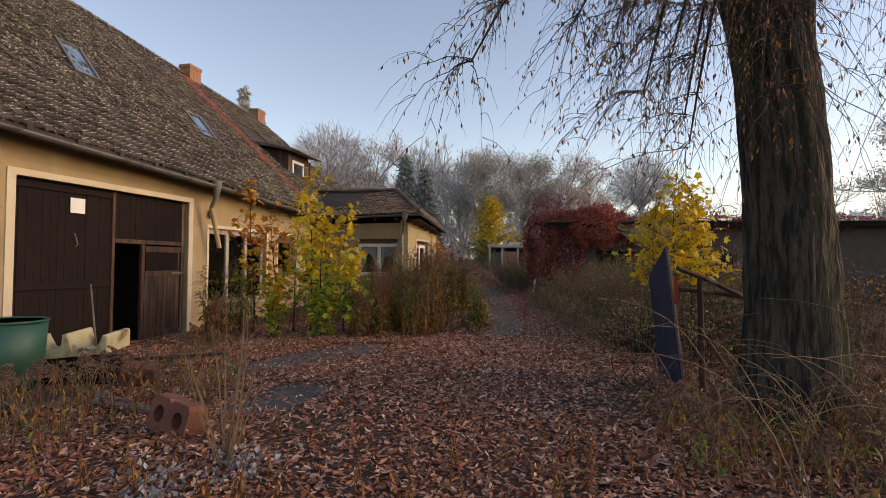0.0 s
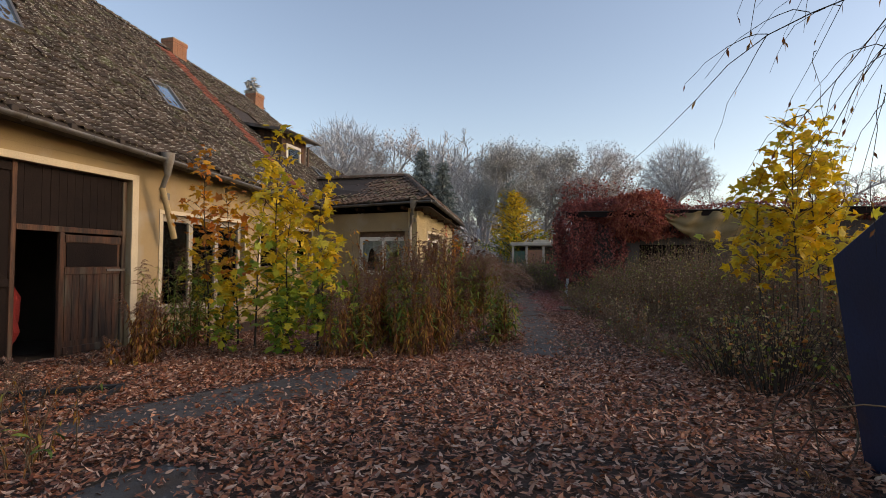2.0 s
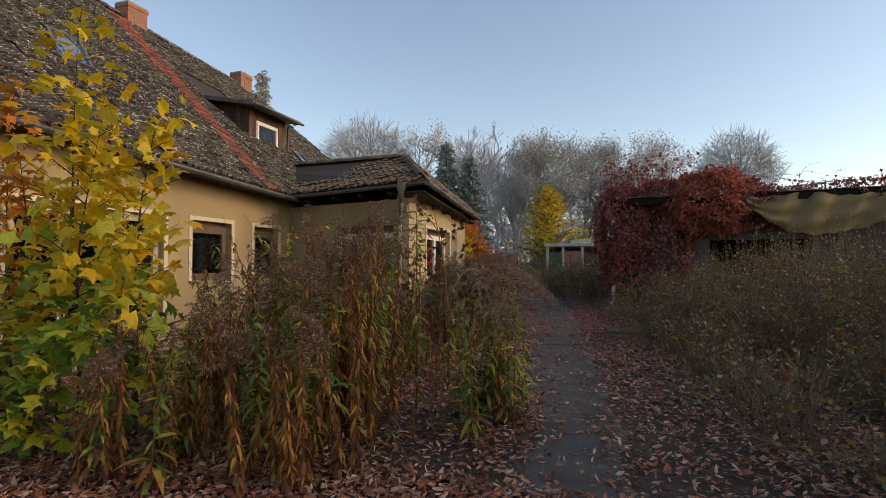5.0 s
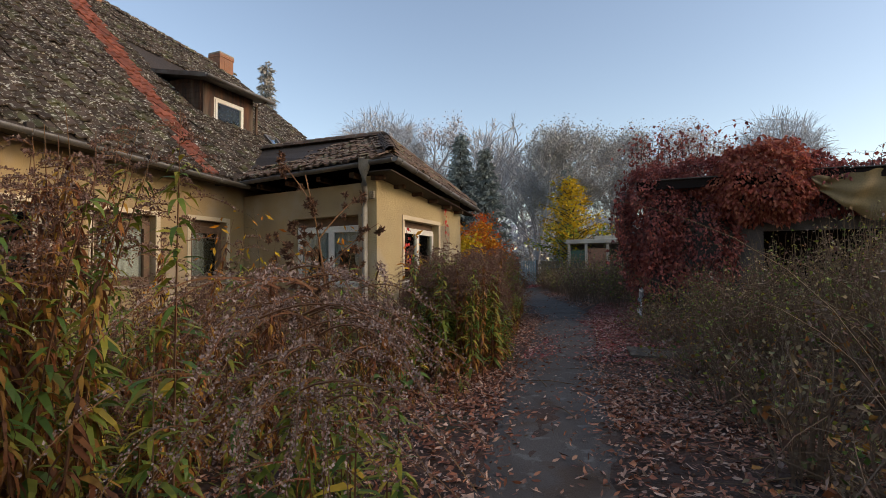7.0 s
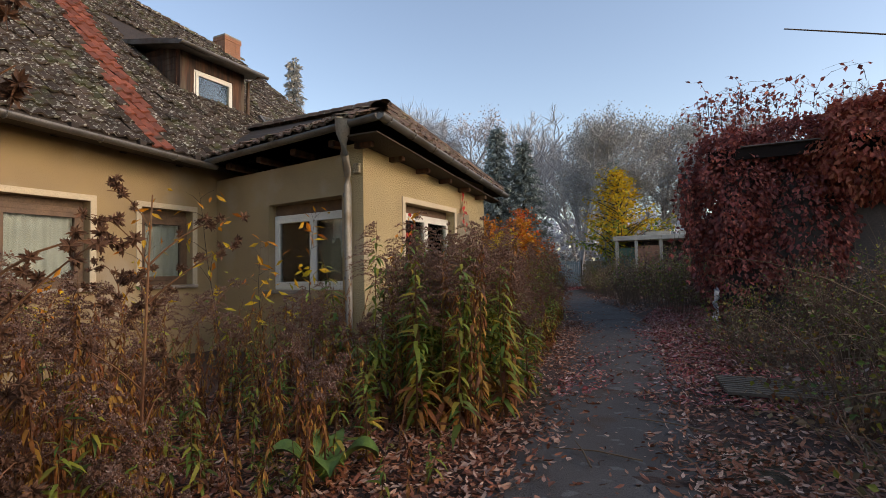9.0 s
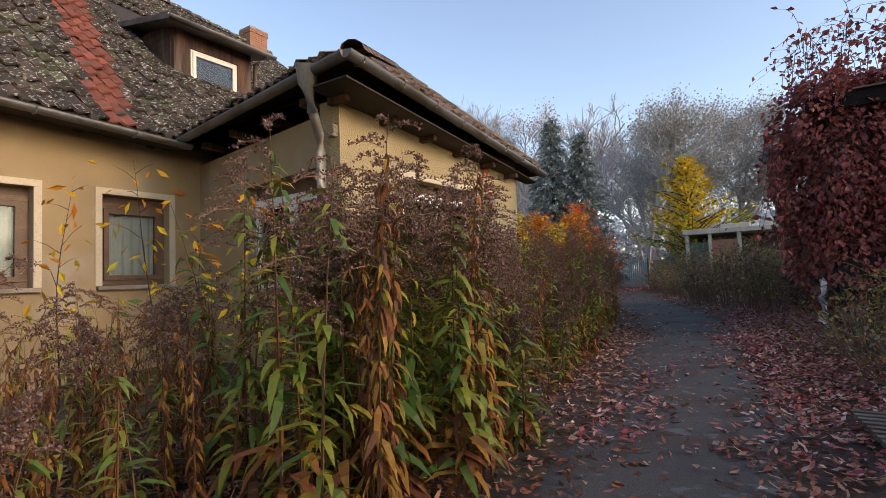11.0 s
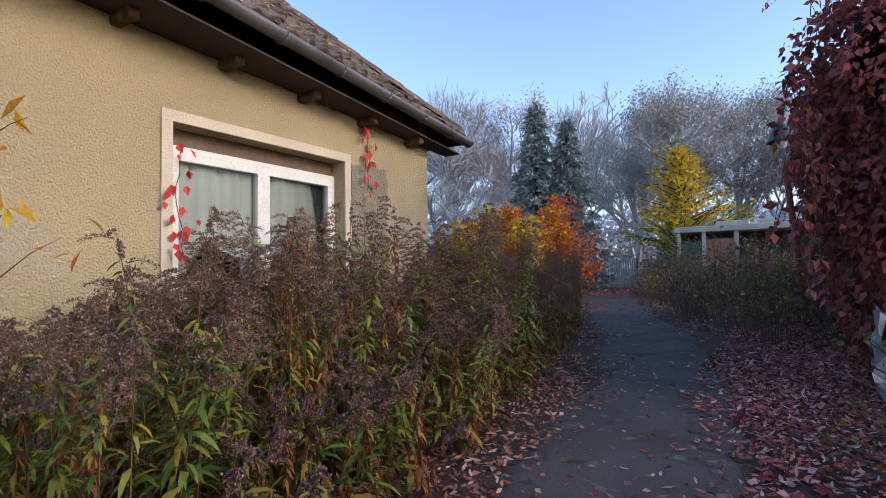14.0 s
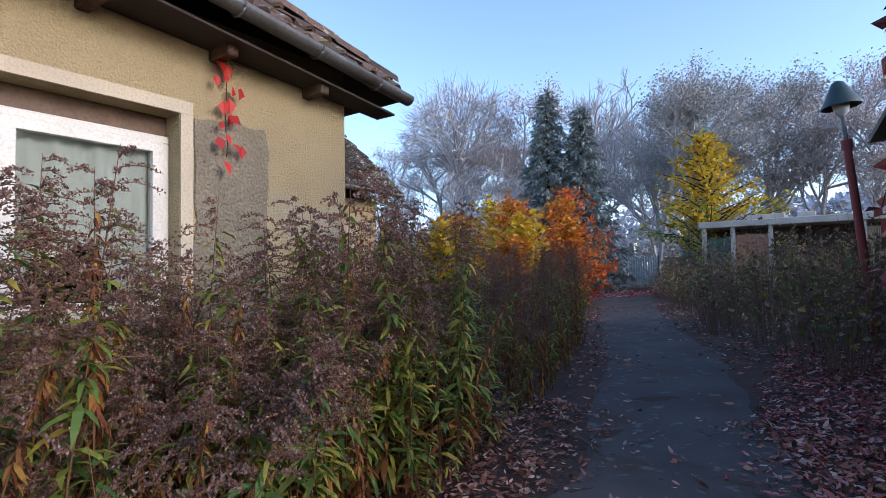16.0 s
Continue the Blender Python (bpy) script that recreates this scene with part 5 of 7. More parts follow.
# ---- leafy saplings and trees ----
def sapling(name, label, x, y, height, seed, mats, shape=LEAF_MAPLE, size=0.13, nbranch=16, nleaf=14, spread=0.55, stem=0.02, start=0.18, category="sapling", ground=None, droop=-0.25):
    r = np.random.default_rng(seed)
    z = float(gz(x, y)) - 0.04 if ground is None else ground
    e = thing(name, label, category, pose(x, y, z))
    h = Heap()
    t = np.linspace(0, 1, 8)
    sway = r.normal(size=2) * 0.05 * height
    c = np.stack([sway[0] * t ** 2 + 0.03 * np.sin(t * 7), sway[1] * t ** 2 + 0.03 * np.cos(t * 6) - 0.03, t * height], -1)
    h.tube(c, stem * (1.1 - t), 6)
    part("trunk", h.mesh("trunk", M["twig"], True), M["twig"], e)
    P, D, S, K = [], [], [], []
    for k in range(nbranch):
        u = start + (1 - start) * (k + r.uniform(0, 0.8)) / nbranch
        b = np.array([np.interp(u, t, c[:, q]) for q in range(3)])
        a = k * 2.4 + r.uniform(-0.4, 0.4)
        ln = spread * height * 0.35 * (1.2 - u) * r.uniform(0.6, 1.3) + 0.08
        tip = b + np.array([math.cos(a) * ln, math.sin(a) * ln, ln * r.uniform(0.25, 0.8)])
        mid = (b + tip) / 2 + np.array([0, 0, 0.08 * ln])
        part("branch", np_mesh("branch", *tube_arrays([b, mid, tip], [stem * 0.35, stem * 0.22, stem * 0.1], 4), M["twig"]), M["twig"], e)
        n = max(3, int(nleaf * (0.6 + 0.6 * (1 - u))))
        w = r.uniform(0.15, 1.05, n)[:, None]
        P.append(b * (1 - w) + tip * w + r.normal(size=(n, 3)) * size * 0.55)
        dd = r.normal(size=(n, 3))
        dd[:, 2] = dd[:, 2] * 0.4 + droop
        D.append(dd), S.append(r.uniform(0.65, 1.25, n) * size), K.append(np.full(n, u))
    P, D, S, K = np.concatenate(P), np.concatenate(D), np.concatenate(S), np.concatenate(K)
    lab = np.clip((K * len(mats) + r.normal(size=len(K)) * 0.35).astype(int), 0, len(mats) - 1)
    for i, m in enumerate(mats):
        if (lab == i).any():
            part("crown", np_mesh("crown", *leaves(P[lab == i], D[lab == i], S[lab == i], shape, r), M[m]), M[m], e)
    return e


YS = "young maple with yellow autumn leaves"
for i, (x, y, hh, mats) in enumerate([(-8.3, 13.1, 4.25, ("yelgreen", "yellow", "orange", "orange")), (-7.5, 13.0, 3.3, ("yelgreen", "orange", "orange")), (-6.9, 12.7, 3.9, ("yelgreen", "yellow", "yellow")), (-6.3, 12.5, 4.2, ("yelgreen", "yellow", "yellow")), (-5.9, 12.2, 3.0, ("yelgreen", "yellow")),
                                     (-5.35, 12.35, 3.2, ("yelgreen", "yellow", "yellow")), (-5.0, 11.9, 2.0, ("yelgreen", "yelgreen", "yellow")), (-6.6, 13.4, 2.6, ("yelgreen", "yellow")), (-7.1, 12.0, 1.5, ("yelgreen", "yellow")), (-5.6, 11.6, 1.1, ("yelgreen", "yelgreen"))]):
    sapling("maple_sapling", YS if hh > 1.6 else "low young maple with green and yellow leaves", x, y, hh, 100 + i, mats, size=0.17, nbranch=16 + int(hh * 3), nleaf=9, spread=0.45)
for i, (x, y, hh) in enumerate([(2.35, 12.4, 3.7), (2.75, 12.7, 3.3), (2.0, 12.9, 3.0), (3.1, 13.2, 3.6)]):
    sapling("maple_sapling", "young maple with bright yellow leaves by the fence", x, y, hh, 130 + i, ("yelgreen", "yellow", "yellow", "yellow", "yellow"), size=0.17, nbranch=24, nleaf=12, spread=0.7, start=0.35)
for i, (x, y, hh) in enumerate([(-8.6, 19.3, 2.6), (-8.0, 20.1, 2.9), (-7.2, 20.2, 2.0), (-8.9, 18.2, 1.7), (-6.5, 20.4, 2.4), (-5.5, 21.5, 2.2)]):
    sapling("ash_sapling", "thin sapling with a few hanging yellow leaves", x, y, hh, 150 + i, ("yelgreen", "yellow", "orange"), LEAF_LANCE, 0.17, 12, 6, 0.5, 0.012, droop=-0.7)
for i, (x, y, hh, m) in enumerate([(-12.3, 47, 5.4, ("sumac",)), (-11.4, 44, 4.4, ("sumac", "orange")), (-13.4, 44.5, 4.6, ("orange", "sumac")), (-11.9, 40.5, 4.1, ("yellow", "orange")), (-10.2, 38.0, 3.2, ("yellow",)), (-10.6, 35.0, 3.0, ("yellow", "orange")), (-13.0, 41, 4.2, ("yellow",)), (-9.4, 36, 2.3, ("orange",)), (-10.0, 42.0, 3.2, ("sumac", "orange")), (-9.6, 33.0, 2.5, ("yelgreen", "yellow"))]):
    sapling("autumn_bush", "tall bush in scarlet and orange autumn leaf" if "sumac" in m else "tall bush in yellow autumn leaf", x, y, hh, 170 + i, m, LEAF_OVAL, 0.19, 50, 40, 1.15, 0.05, 0.08, "bush")
sapling("birch_tree", "slender tree with golden yellow crown", -6.94, 52.9, 8.1, 190, ("yelgreen", "yellow", "yellow"), LEAF_OVAL, 0.24, 80, 60, 1.15, 0.12, 0.2, "tree")
M["burdock"] = material("burdock_leaf", (0.12, 0.2, 0.03), (0.07, 0.13, 0.025), 8, 40, 0.6, bump=0.3, bump_scale=20)
# a big withered plant and burdock beside the drive
b = thing("burdock", "low burdock plant with broad green leaves", "plant", pose(-3.75, 17.3, float(gz(-3.75, 17.3))))
r = np.random.default_rng(77)
for k in range(4):
    a = k * 1.7 + 0.4
    n = 9
    u = np.linspace(0, 1, n)
    w = 0.11 * np.sin(np.pi * np.clip(u * 0.9 + 0.08, 0, 1)) ** 0.6
    base = np.stack([u * 0.3 + 0.06, np.zeros(n), 0.2 * np.sin(u * 2.4) + 0.02], -1)
    v = np.concatenate([base + np.stack([0 * u, w, 0.05 + 0 * u], -1), base, base - np.stack([0 * u, w, -0.05 + 0 * u], -1)])
    v = v @ np.array([[math.cos(a), math.sin(a), 0], [-math.sin(a), math.cos(a), 0], [0, 0, 1]])
    f = [(q * n + i, q * n + i + 1, (q + 1) * n + i + 1, (q + 1) * n + i) for q in range(2) for i in range(n - 1)]
    part("leaf", np_mesh("leaf", v, f, M["burdock"], True), M["burdock"], b)


# ---- the old willow ----
willow = thing("willow_tree", "huge old willow with furrowed bark and hanging twigs", "tree", Matrix.Translation((2.5, 6.7, 0)) @ Matrix.Diagonal((0.75, 0.75, 0.84, 1)))
n, k = 72, 46
ang = np.arange(n) * 2 * np.pi / n
zz = np.concatenate([np.linspace(-0.3, 2.0, 16), np.linspace(2.2, 9.0, 30)])
V = []
for z in zz:
    rad = 0.6 + 0.34 * math.exp(-max(z + 0.3, 0) * 1.6) - 0.018 * z + 0.25 * smooth01(4.5, 7.5, z)
    cx, cy = -0.015 * z * z + 0.02 * z, 0.01 * z
    ridge = np.array([noise.noise((math.cos(a) * 7, math.sin(a) * 7, z * 0.55)) for a in ang])
    fine = np.array([noise.noise((math.cos(a) * 17, math.sin(a) * 17, z * 1.3 + 9)) for a in ang])
    lob = 0.07 * np.sin(ang * 5 + 0.4 * z) * math.exp(-max(z, 0) * 0.9)
    R = (rad * (1 + lob) + 0.06 * (1 - np.abs(ridge) * 3.4).clip(-1, 1) + 0.035 * fine) * (1 - 0.99 * smooth01(8.2, 9.0, z))
    V.append(np.stack([cx + R * np.cos(ang), cy + R * np.sin(ang), np.full(n, z)], -1))
i, j = np.meshgrid(np.arange(k - 1), np.arange(n), indexing="ij")
F = np.stack([i * n + j, i * n + (j + 1) % n, (i + 1) * n + (j + 1) % n, (i + 1) * n + j], -1).reshape(-1, 4)
part("trunk", np_mesh("trunk", np.concatenate(V), F, M["bark"], True), M["bark"], willow)
r = np.random.default_rng(55)
tw = Heap()
TP, TD = [], []


def curve3(a, m, b, n=12):
    t = np.linspace(0, 1, n)[:, None]
    return a * (1 - t) ** 2 + 2 * m * t * (1 - t) + b * t * t


def hang(p, ln, out, thin=0.006, sub=True):
    """A thin shoot that leaves p along out and then hangs, with side twigs and a few leaves."""
    n = 9
    t = np.linspace(0, 1, n)[:, None]
    c = p + out * t * ln * 0.55 - np.array([0, 0, 1]) * t ** 2 * ln * 0.75 + np.cumsum(r.normal(size=(n, 3)), 0) * 0.018 * ln
    tw.tube(c, np.linspace(thin, 0.0016, n), 3)
    m = r.integers(0, 4) if sub else r.integers(1, 4)
    for _ in range(m):
        q = c[r.integers(3, n)]
        TP.append(q), TD.append(np.array([r.normal() * 0.3, r.normal() * 0.3, -1.0]))
    if sub:
        for _ in range(r.integers(3, 6)):
            q = c[r.integers(2, n - 1)]
            o = out * 0.6 + r.normal(size=3) * 0.7
            hang(q, ln * r.uniform(0.25, 0.5), o, thin * 0.55, False)


ends = [(-4.55, -2.2, 4.3), (-3.2, -1.8, 4.9), (-2.4, -2.5, 5.1), (-1.9, -1.0, 4.6), (-2.6, -0.7, 4.9), (-1.0, -2.2, 4.9), (1.1, -4.0, 5.6), (2.6, -2.6, 5.6), (3.6, -0.2, 5.2), (3.0, 2.4, 5.5), (-0.2, -3.1, 5.2), (-1.4, -1.8, 4.4), (-1.6, -0.4, 4.0), (-2.3, -1.2, 4.1), (-0.9, -1.4, 3.9), (-1.3, 0.7, 3.8)]
for ex, ey, ez in ends:
    b = np.array([ex, ey, ez])
    a = np.array([ex * 0.06, ey * 0.06, r.uniform(6.2, 8.2)])
    m = np.array([ex * 0.5, ey * 0.5, 8.2 + r.uniform(-0.6, 0.8)])
    c = curve3(a, m, b)
    part("limb", np_mesh("limb", *tube_arrays(c, np.linspace(0.085, 0.012, 12), 8), M["bark"], True), M["bark"], willow)
    for q in range(5, 12):
        for _ in range(6 if ex > -1.5 else 9):
            o = (b - a) * np.array([1, 1, 0])
            o = o / np.linalg.norm(o) * 0.7 + r.normal(size=3) * np.array([0.8, 0.8, 0.25])
            hang(c[q], (r.uniform(1.2, 2.5) if ex > -1.5 else r.uniform(0.6, 1.5)) * (0.5 + q / 20), o, 0.0085)
tagged(part("crown", tw.mesh("crown", M["twig"]), M["twig"], willow, "dark hanging twigs"), kind="stuff")
TP, TD = np.array(TP), np.array(TD)
tagged(part("leaves", np_mesh("leaves", *leaves(TP, TD, r.uniform(0.05, 0.09, len(TP)), LEAF_LANCE, r), M["weedbrown"]), M["weedbrown"], willow), kind="stuff")


# ---- bare trees in the distance ----
def bare_tree(name, label, seed, height, mat, levels=4, crown=0.62, leafy=None, leaf_n=0, leaf_size=0.35, upright=0.5, trunk=0.012):
    r = np.random.default_rng(seed)
    h = Heap()
    LP = []

    def grow(p, d, ln, rad, lev):
        n = 4 if lev < levels else 3
        c = [p]
        dd = d
        for _ in range(n - 1):
            dd = dd + r.normal(size=3) * 0.16 + np.array([0, 0, 0.05 * upright])
            dd = dd / np.linalg.norm(dd)
            c.append(c[-1] + dd * ln / (n - 1))
        c = np.array(c)
        h.tube(c, np.linspace(rad, rad * 0.55 if lev < levels else rad * 0.3, n), 5 if lev < 2 else 3)
        if lev >= levels:
            if leafy:
                LP.extend(c[1:])
            return
        kids = (10, 6, 5, 5)[lev] if lev < 4 else 4
        for q in range(kids):
            u = r.uniform(0.3, 1.0) if lev else 0.3 + 0.7 * (q + 0.7) / kids
            b = np.array([np.interp(u, np.linspace(0, 1, n), c[:, w]) for w in range(3)])
            a = r.uniform(0, 2 * np.pi)
            side = np.array([math.cos(a), math.sin(a), r.uniform(-0.05, 0.5)])
            nd = dd * (0.3 + upright * 0.7) + side * (1.05 - upright * 0.5)
            grow(b, nd / np.linalg.norm(nd), ln * crown * r.uniform(0.75, 1.15) * (1.15 - 0.45 * u if lev == 0 else 1), rad * 0.5, lev + 1)

    grow(np.zeros(3), np.array([0, 0, 1.0]), height * 0.62, height * trunk, 0)
    e = thing(name, label, "tree")
    part("trunk", h.mesh("trunk", M[mat]), M[mat], e)
    if leafy:
        LP = np.array(LP)
        sel = LP[r.integers(0, len(LP), leaf_n)] + r.normal(size=(leaf_n, 3)) * 0.3
        part("crown", np_mesh("crown", *leaves(sel, r.normal(size=(leaf_n, 3)), r.uniform(0.6, 1.3, leaf_n) * leaf_size, LEAF_OVAL, r), M[leafy]), M[leafy], e)
    return e


def spot(tree, x, y, height, base_h, turn):
    s = height / max(v.co.z for v in tree.children[0].data.vertices)
    return Matrix.Translation((x, y, float(gz(x, y)) - 0.2)) @ Matrix.Rotation(turn, 4, "Z") @ Matrix.Scale(s, 4)


BH = 16.0
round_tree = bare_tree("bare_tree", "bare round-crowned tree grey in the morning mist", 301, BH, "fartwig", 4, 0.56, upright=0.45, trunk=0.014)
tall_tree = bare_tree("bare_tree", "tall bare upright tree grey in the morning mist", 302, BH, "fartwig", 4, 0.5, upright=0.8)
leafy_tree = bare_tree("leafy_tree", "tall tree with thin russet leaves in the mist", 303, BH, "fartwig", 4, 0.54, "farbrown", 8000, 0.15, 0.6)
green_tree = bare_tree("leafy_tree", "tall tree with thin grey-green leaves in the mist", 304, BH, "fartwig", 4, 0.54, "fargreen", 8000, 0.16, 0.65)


def domed_tree(label, x, y, height, radius, seed, mat="fartwig"):
    """A broad free-standing tree: limbs fan out from a short trunk to an even dome of fine twigs."""
    r = np.random.default_rng(seed)
    e = thing("domed_tree", label, "tree", pose(x, y, float(gz(x, y)) - 0.2))
    fork = height - radius * 1.75
    wood, fine = Heap(), Heap()
    wood.tube([(0, 0, 0), (0.1, 0, fork * 0.5), (0, 0.1, fork + 0.6)], [radius * 0.08, radius * 0.062, radius * 0.055], 8)
    centre = np.array([0, 0, height - radius])
    for k in range(30):
        cz = 1 - 1.45 * (k + 0.5) / 30
        a = k * 2.4
        q = np.array([math.cos(a) * math.sqrt(1 - cz * cz), math.sin(a) * math.sqrt(1 - cz * cz), cz])
        end = centre + q * radius * r.uniform(0.8, 0.9)
        base = np.array([0, 0, fork + r.uniform(0, 0.8)])
        c = curve3(base, base * 0.45 + end * 0.55 + np.array([0, 0, radius * 0.22]) + r.normal(size=3) * radius * 0.05, end, 8)
        wood.tube(c, np.linspace(radius * 0.03, radius * 0.006, 8), 4)
        for j in range(15):
            b = c[r.integers(2, 8)]
            d2 = q + r.normal(size=3) * 0.55
            d2 /= np.linalg.norm(d2)
            tip = centre + d2 * radius * r.uniform(0.86, 1.0)
            if np.linalg.norm(tip - b) > radius * 0.8:
                tip = b + (tip - b) * radius * 0.8 / np.linalg.norm(tip - b)
            s = curve3(b, (b + tip) / 2 + r.normal(size=3) * radius * 0.06, tip, 5)
            fine.tube(s, np.linspace(radius * 0.008, radius * 0.003, 5), 3)
            for i in range(9):
                b2 = s[r.integers(1, 5)]
                d3 = (b2 - centre) / (np.linalg.norm(b2 - centre) + 1e-6) + r.normal(size=3) * 0.7
                fine.tube([b2, b2 + d3 * radius * 0.07, b2 + d3 * radius * 0.12 + r.normal(size=3) * radius * 0.02], [radius * 0.0036, radius * 0.003, radius * 0.0018], 3)
    part("trunk", wood.mesh("trunk", M[mat]), M[mat], e)
    tagged(part("crown", fine.mesh("crown", M[mat]), M[mat], e), kind="stuff")
    return e


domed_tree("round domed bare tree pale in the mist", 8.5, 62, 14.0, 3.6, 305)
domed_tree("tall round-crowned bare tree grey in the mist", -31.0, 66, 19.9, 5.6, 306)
round_tree_m = spot(round_tree, -36, 72, 18.5, BH, 0.3)
tall_tree_m = spot(tall_tree, -19.6, 73, 20.5, BH, 0.0)
leafy_tree_m = spot(leafy_tree, -26.7, 72.7, 20, BH, 1.0)
green_tree_m = spot(green_tree, -10.7, 66, 17, BH, 2.0)
r = np.random.default_rng(400)
for src, x, y, hh in [(tall_tree, -21.5, 75, 20), (tall_tree, -13, 70, 17.5), (green_tree, -8.6, 69, 17), (green_tree, -12.3, 64, 16.5), (leafy_tree, -2.8, 71, 17.5), (green_tree, -5.2, 73, 17), (leafy_tree, 0.2, 69, 16), (green_tree, -6.6, 74, 18), (leafy_tree, -29.5, 80, 19), (round_tree, -25.5, 62, 14.5), (tall_tree, -23.5, 78, 20),
                      (tall_tree, 2.8, 74, 15), (round_tree, 14.5, 75, 13), (leafy_tree, 5, 78, 12), (tall_tree, -33, 82, 19), (leafy_tree, -39, 78, 18), (round_tree, 22, 60, 13), (leafy_tree, 30, 52, 12), (green_tree, 26, 44, 13), (leafy_tree, 20, 34, 11), (round_tree, 33, 40, 14),
                      (green_tree, -16, 82, 18), (tall_tree, -15.5, 78, 18), (leafy_tree, -45, 75, 18), (round_tree, -21.5, 58, 11)]:
    copy_thing(src, spot(src, x, y, hh, BH, r.uniform(0, 6.28)))
round_tree.matrix_world, tall_tree.matrix_world, leafy_tree.matrix_world, green_tree.matrix_world = round_tree_m, tall_tree_m, leafy_tree_m, green_tree_m


def conifer(name, label, x, y, height, seed, width=0.25, mat="conif"):
    r = np.random.default_rng(seed)
    e = thing(name, label, "tree", pose(x, y, float(gz(x, y)) - 0.2))
    h = Heap()
    h.tube([(0, 0, 0), (0, 0, height * 0.5), (0, 0, height)], [height * 0.014, height * 0.009, 0.02], 6)
    P, D, S = [], [], []
    for k in range(95):
        u = 0.08 + 0.92 * k / 95
        ln = height * width * (1.03 - u) * r.uniform(0.7, 1.15) + 0.15
        a = k * 2.4
        b = np.array([0, 0, u * height])
        tip = b + np.array([math.cos(a) * ln, math.sin(a) * ln, -0.25 * ln])
        h.tube([b, (b + tip) / 2 + (0, 0, 0.06 * ln), tip], [0.03, 0.02, 0.008], 3)
        n = int(20 + 60 * ln)
        w = r.uniform(0.1, 1, n)[:, None]
        P.append(b * (1 - w) + tip * w + r.normal(size=(n, 3)) * 0.13)
        D.append(np.array([math.cos(a), math.sin(a), -0.5]) + r.normal(size=(n, 3)) * 0.55)
        S.append(r.uniform(0.25, 0.55, n))
    part("trunk", h.mesh("trunk", M["bark"]), M["bark"], e)
    part("crown", np_mesh("crown", *leaves(np.concatenate(P), np.concatenate(D), np.concatenate(S), LEAF_LANCE, r), M[mat]), M[mat], e)
    return e


conifer("spruce_tree", "tall dark blue-green spruce in the mist", -17.0, 55.8, 13.9, 501)
conifer("spruce_tree", "dark blue-green spruce beside a taller one", -15.0, 56.6, 12.6, 502)
conifer("spruce_tree", "dark spruce among bare trees", -8.6, 62, 11, 503, 0.17)
conifer("pine_tree", "pine top paled by painted haze behind the farmhouse", -32, 48, 19.6, 504, 0.13, "fargreen")
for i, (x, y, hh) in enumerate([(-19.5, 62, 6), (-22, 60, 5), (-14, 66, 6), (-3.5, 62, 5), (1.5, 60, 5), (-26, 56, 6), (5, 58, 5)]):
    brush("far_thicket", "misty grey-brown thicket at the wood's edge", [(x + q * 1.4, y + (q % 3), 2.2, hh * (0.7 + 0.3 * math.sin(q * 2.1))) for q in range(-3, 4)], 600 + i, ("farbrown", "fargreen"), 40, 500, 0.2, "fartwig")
# distant woods closing the horizon, haze painted into their grey
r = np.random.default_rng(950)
M["wood"] = leaf_mat("hazed_wood", [(0.54, 0.56, 0.6), (0.6, 0.61, 0.64), (0.64, 0.64, 0.66), (0.58, 0.57, 0.6)], 0.9, 0.0)
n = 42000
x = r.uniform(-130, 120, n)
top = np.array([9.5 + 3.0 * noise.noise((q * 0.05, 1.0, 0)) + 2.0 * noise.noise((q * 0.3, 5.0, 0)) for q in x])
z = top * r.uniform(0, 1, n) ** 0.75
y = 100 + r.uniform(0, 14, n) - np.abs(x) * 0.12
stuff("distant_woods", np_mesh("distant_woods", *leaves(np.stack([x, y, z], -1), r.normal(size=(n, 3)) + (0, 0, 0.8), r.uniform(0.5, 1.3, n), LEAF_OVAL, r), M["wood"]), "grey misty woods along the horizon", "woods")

# ---- vine-covered shed on the right ----
shed = thing("shed", "long low dark shed overgrown with red creeper", "shed")
M["felt"] = material("old_roofing_felt", (0.11, 0.095, 0.09), (0.17, 0.14, 0.12), 1.5, 40, 0.9, bump=0.4)
# Front boards, paler than darkwood: some mist is put into the colour.
M["shedwood"] = material("hazed_shed_boards", (0.09, 0.07, 0.065), (0.06, 0.048, 0.045), 3, 30, 0.9, bump=0.3)
SX0, SX1, SY0, SY1, SH = -1.1, 17.0, 27.3, 38.0, 3.65
holed_wall("wall", SX0, SX1, -0.3, SH, [(1.6, 4.4, -0.4, 2.3), (6.5, 8.0, 1.0, 2.2)], M["shedwood"], shed, Matrix.Translation((0, SY0, 0)), 0.2)
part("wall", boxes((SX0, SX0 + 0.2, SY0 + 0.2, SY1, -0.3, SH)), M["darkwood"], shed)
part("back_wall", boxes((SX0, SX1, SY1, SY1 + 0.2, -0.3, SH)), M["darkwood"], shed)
slope("roof", [(SX0 - 0.3, SY0 - 0.5, SH), (SX1, SY0 - 0.5, SH - 0.05), (SX1, SY1 + 0.3, SH + 0.5), (SX0 - 0.3, SY1 + 0.3, SH + 0.55)], M["felt"], shed, 0.12)
part("fascia", boxes((SX0 - 0.3, SX1, SY0 - 0.55, SY0 - 0.5, SH - 0.2, SH + 0.03)), M["darkwood"], shed)
for i, x in enumerate(np.arange(SX0 + 0.3, SX1 - 1, 1.4)):
    part("roof_sheet", boxes((x, x + 1.34, SY0 - 0.62, SY0 + 2.2, 0, 0.02), m=Matrix.Translation((0, 0, SH + 0.04 + 0.012 * (i % 3)))), M["felt"], shed)
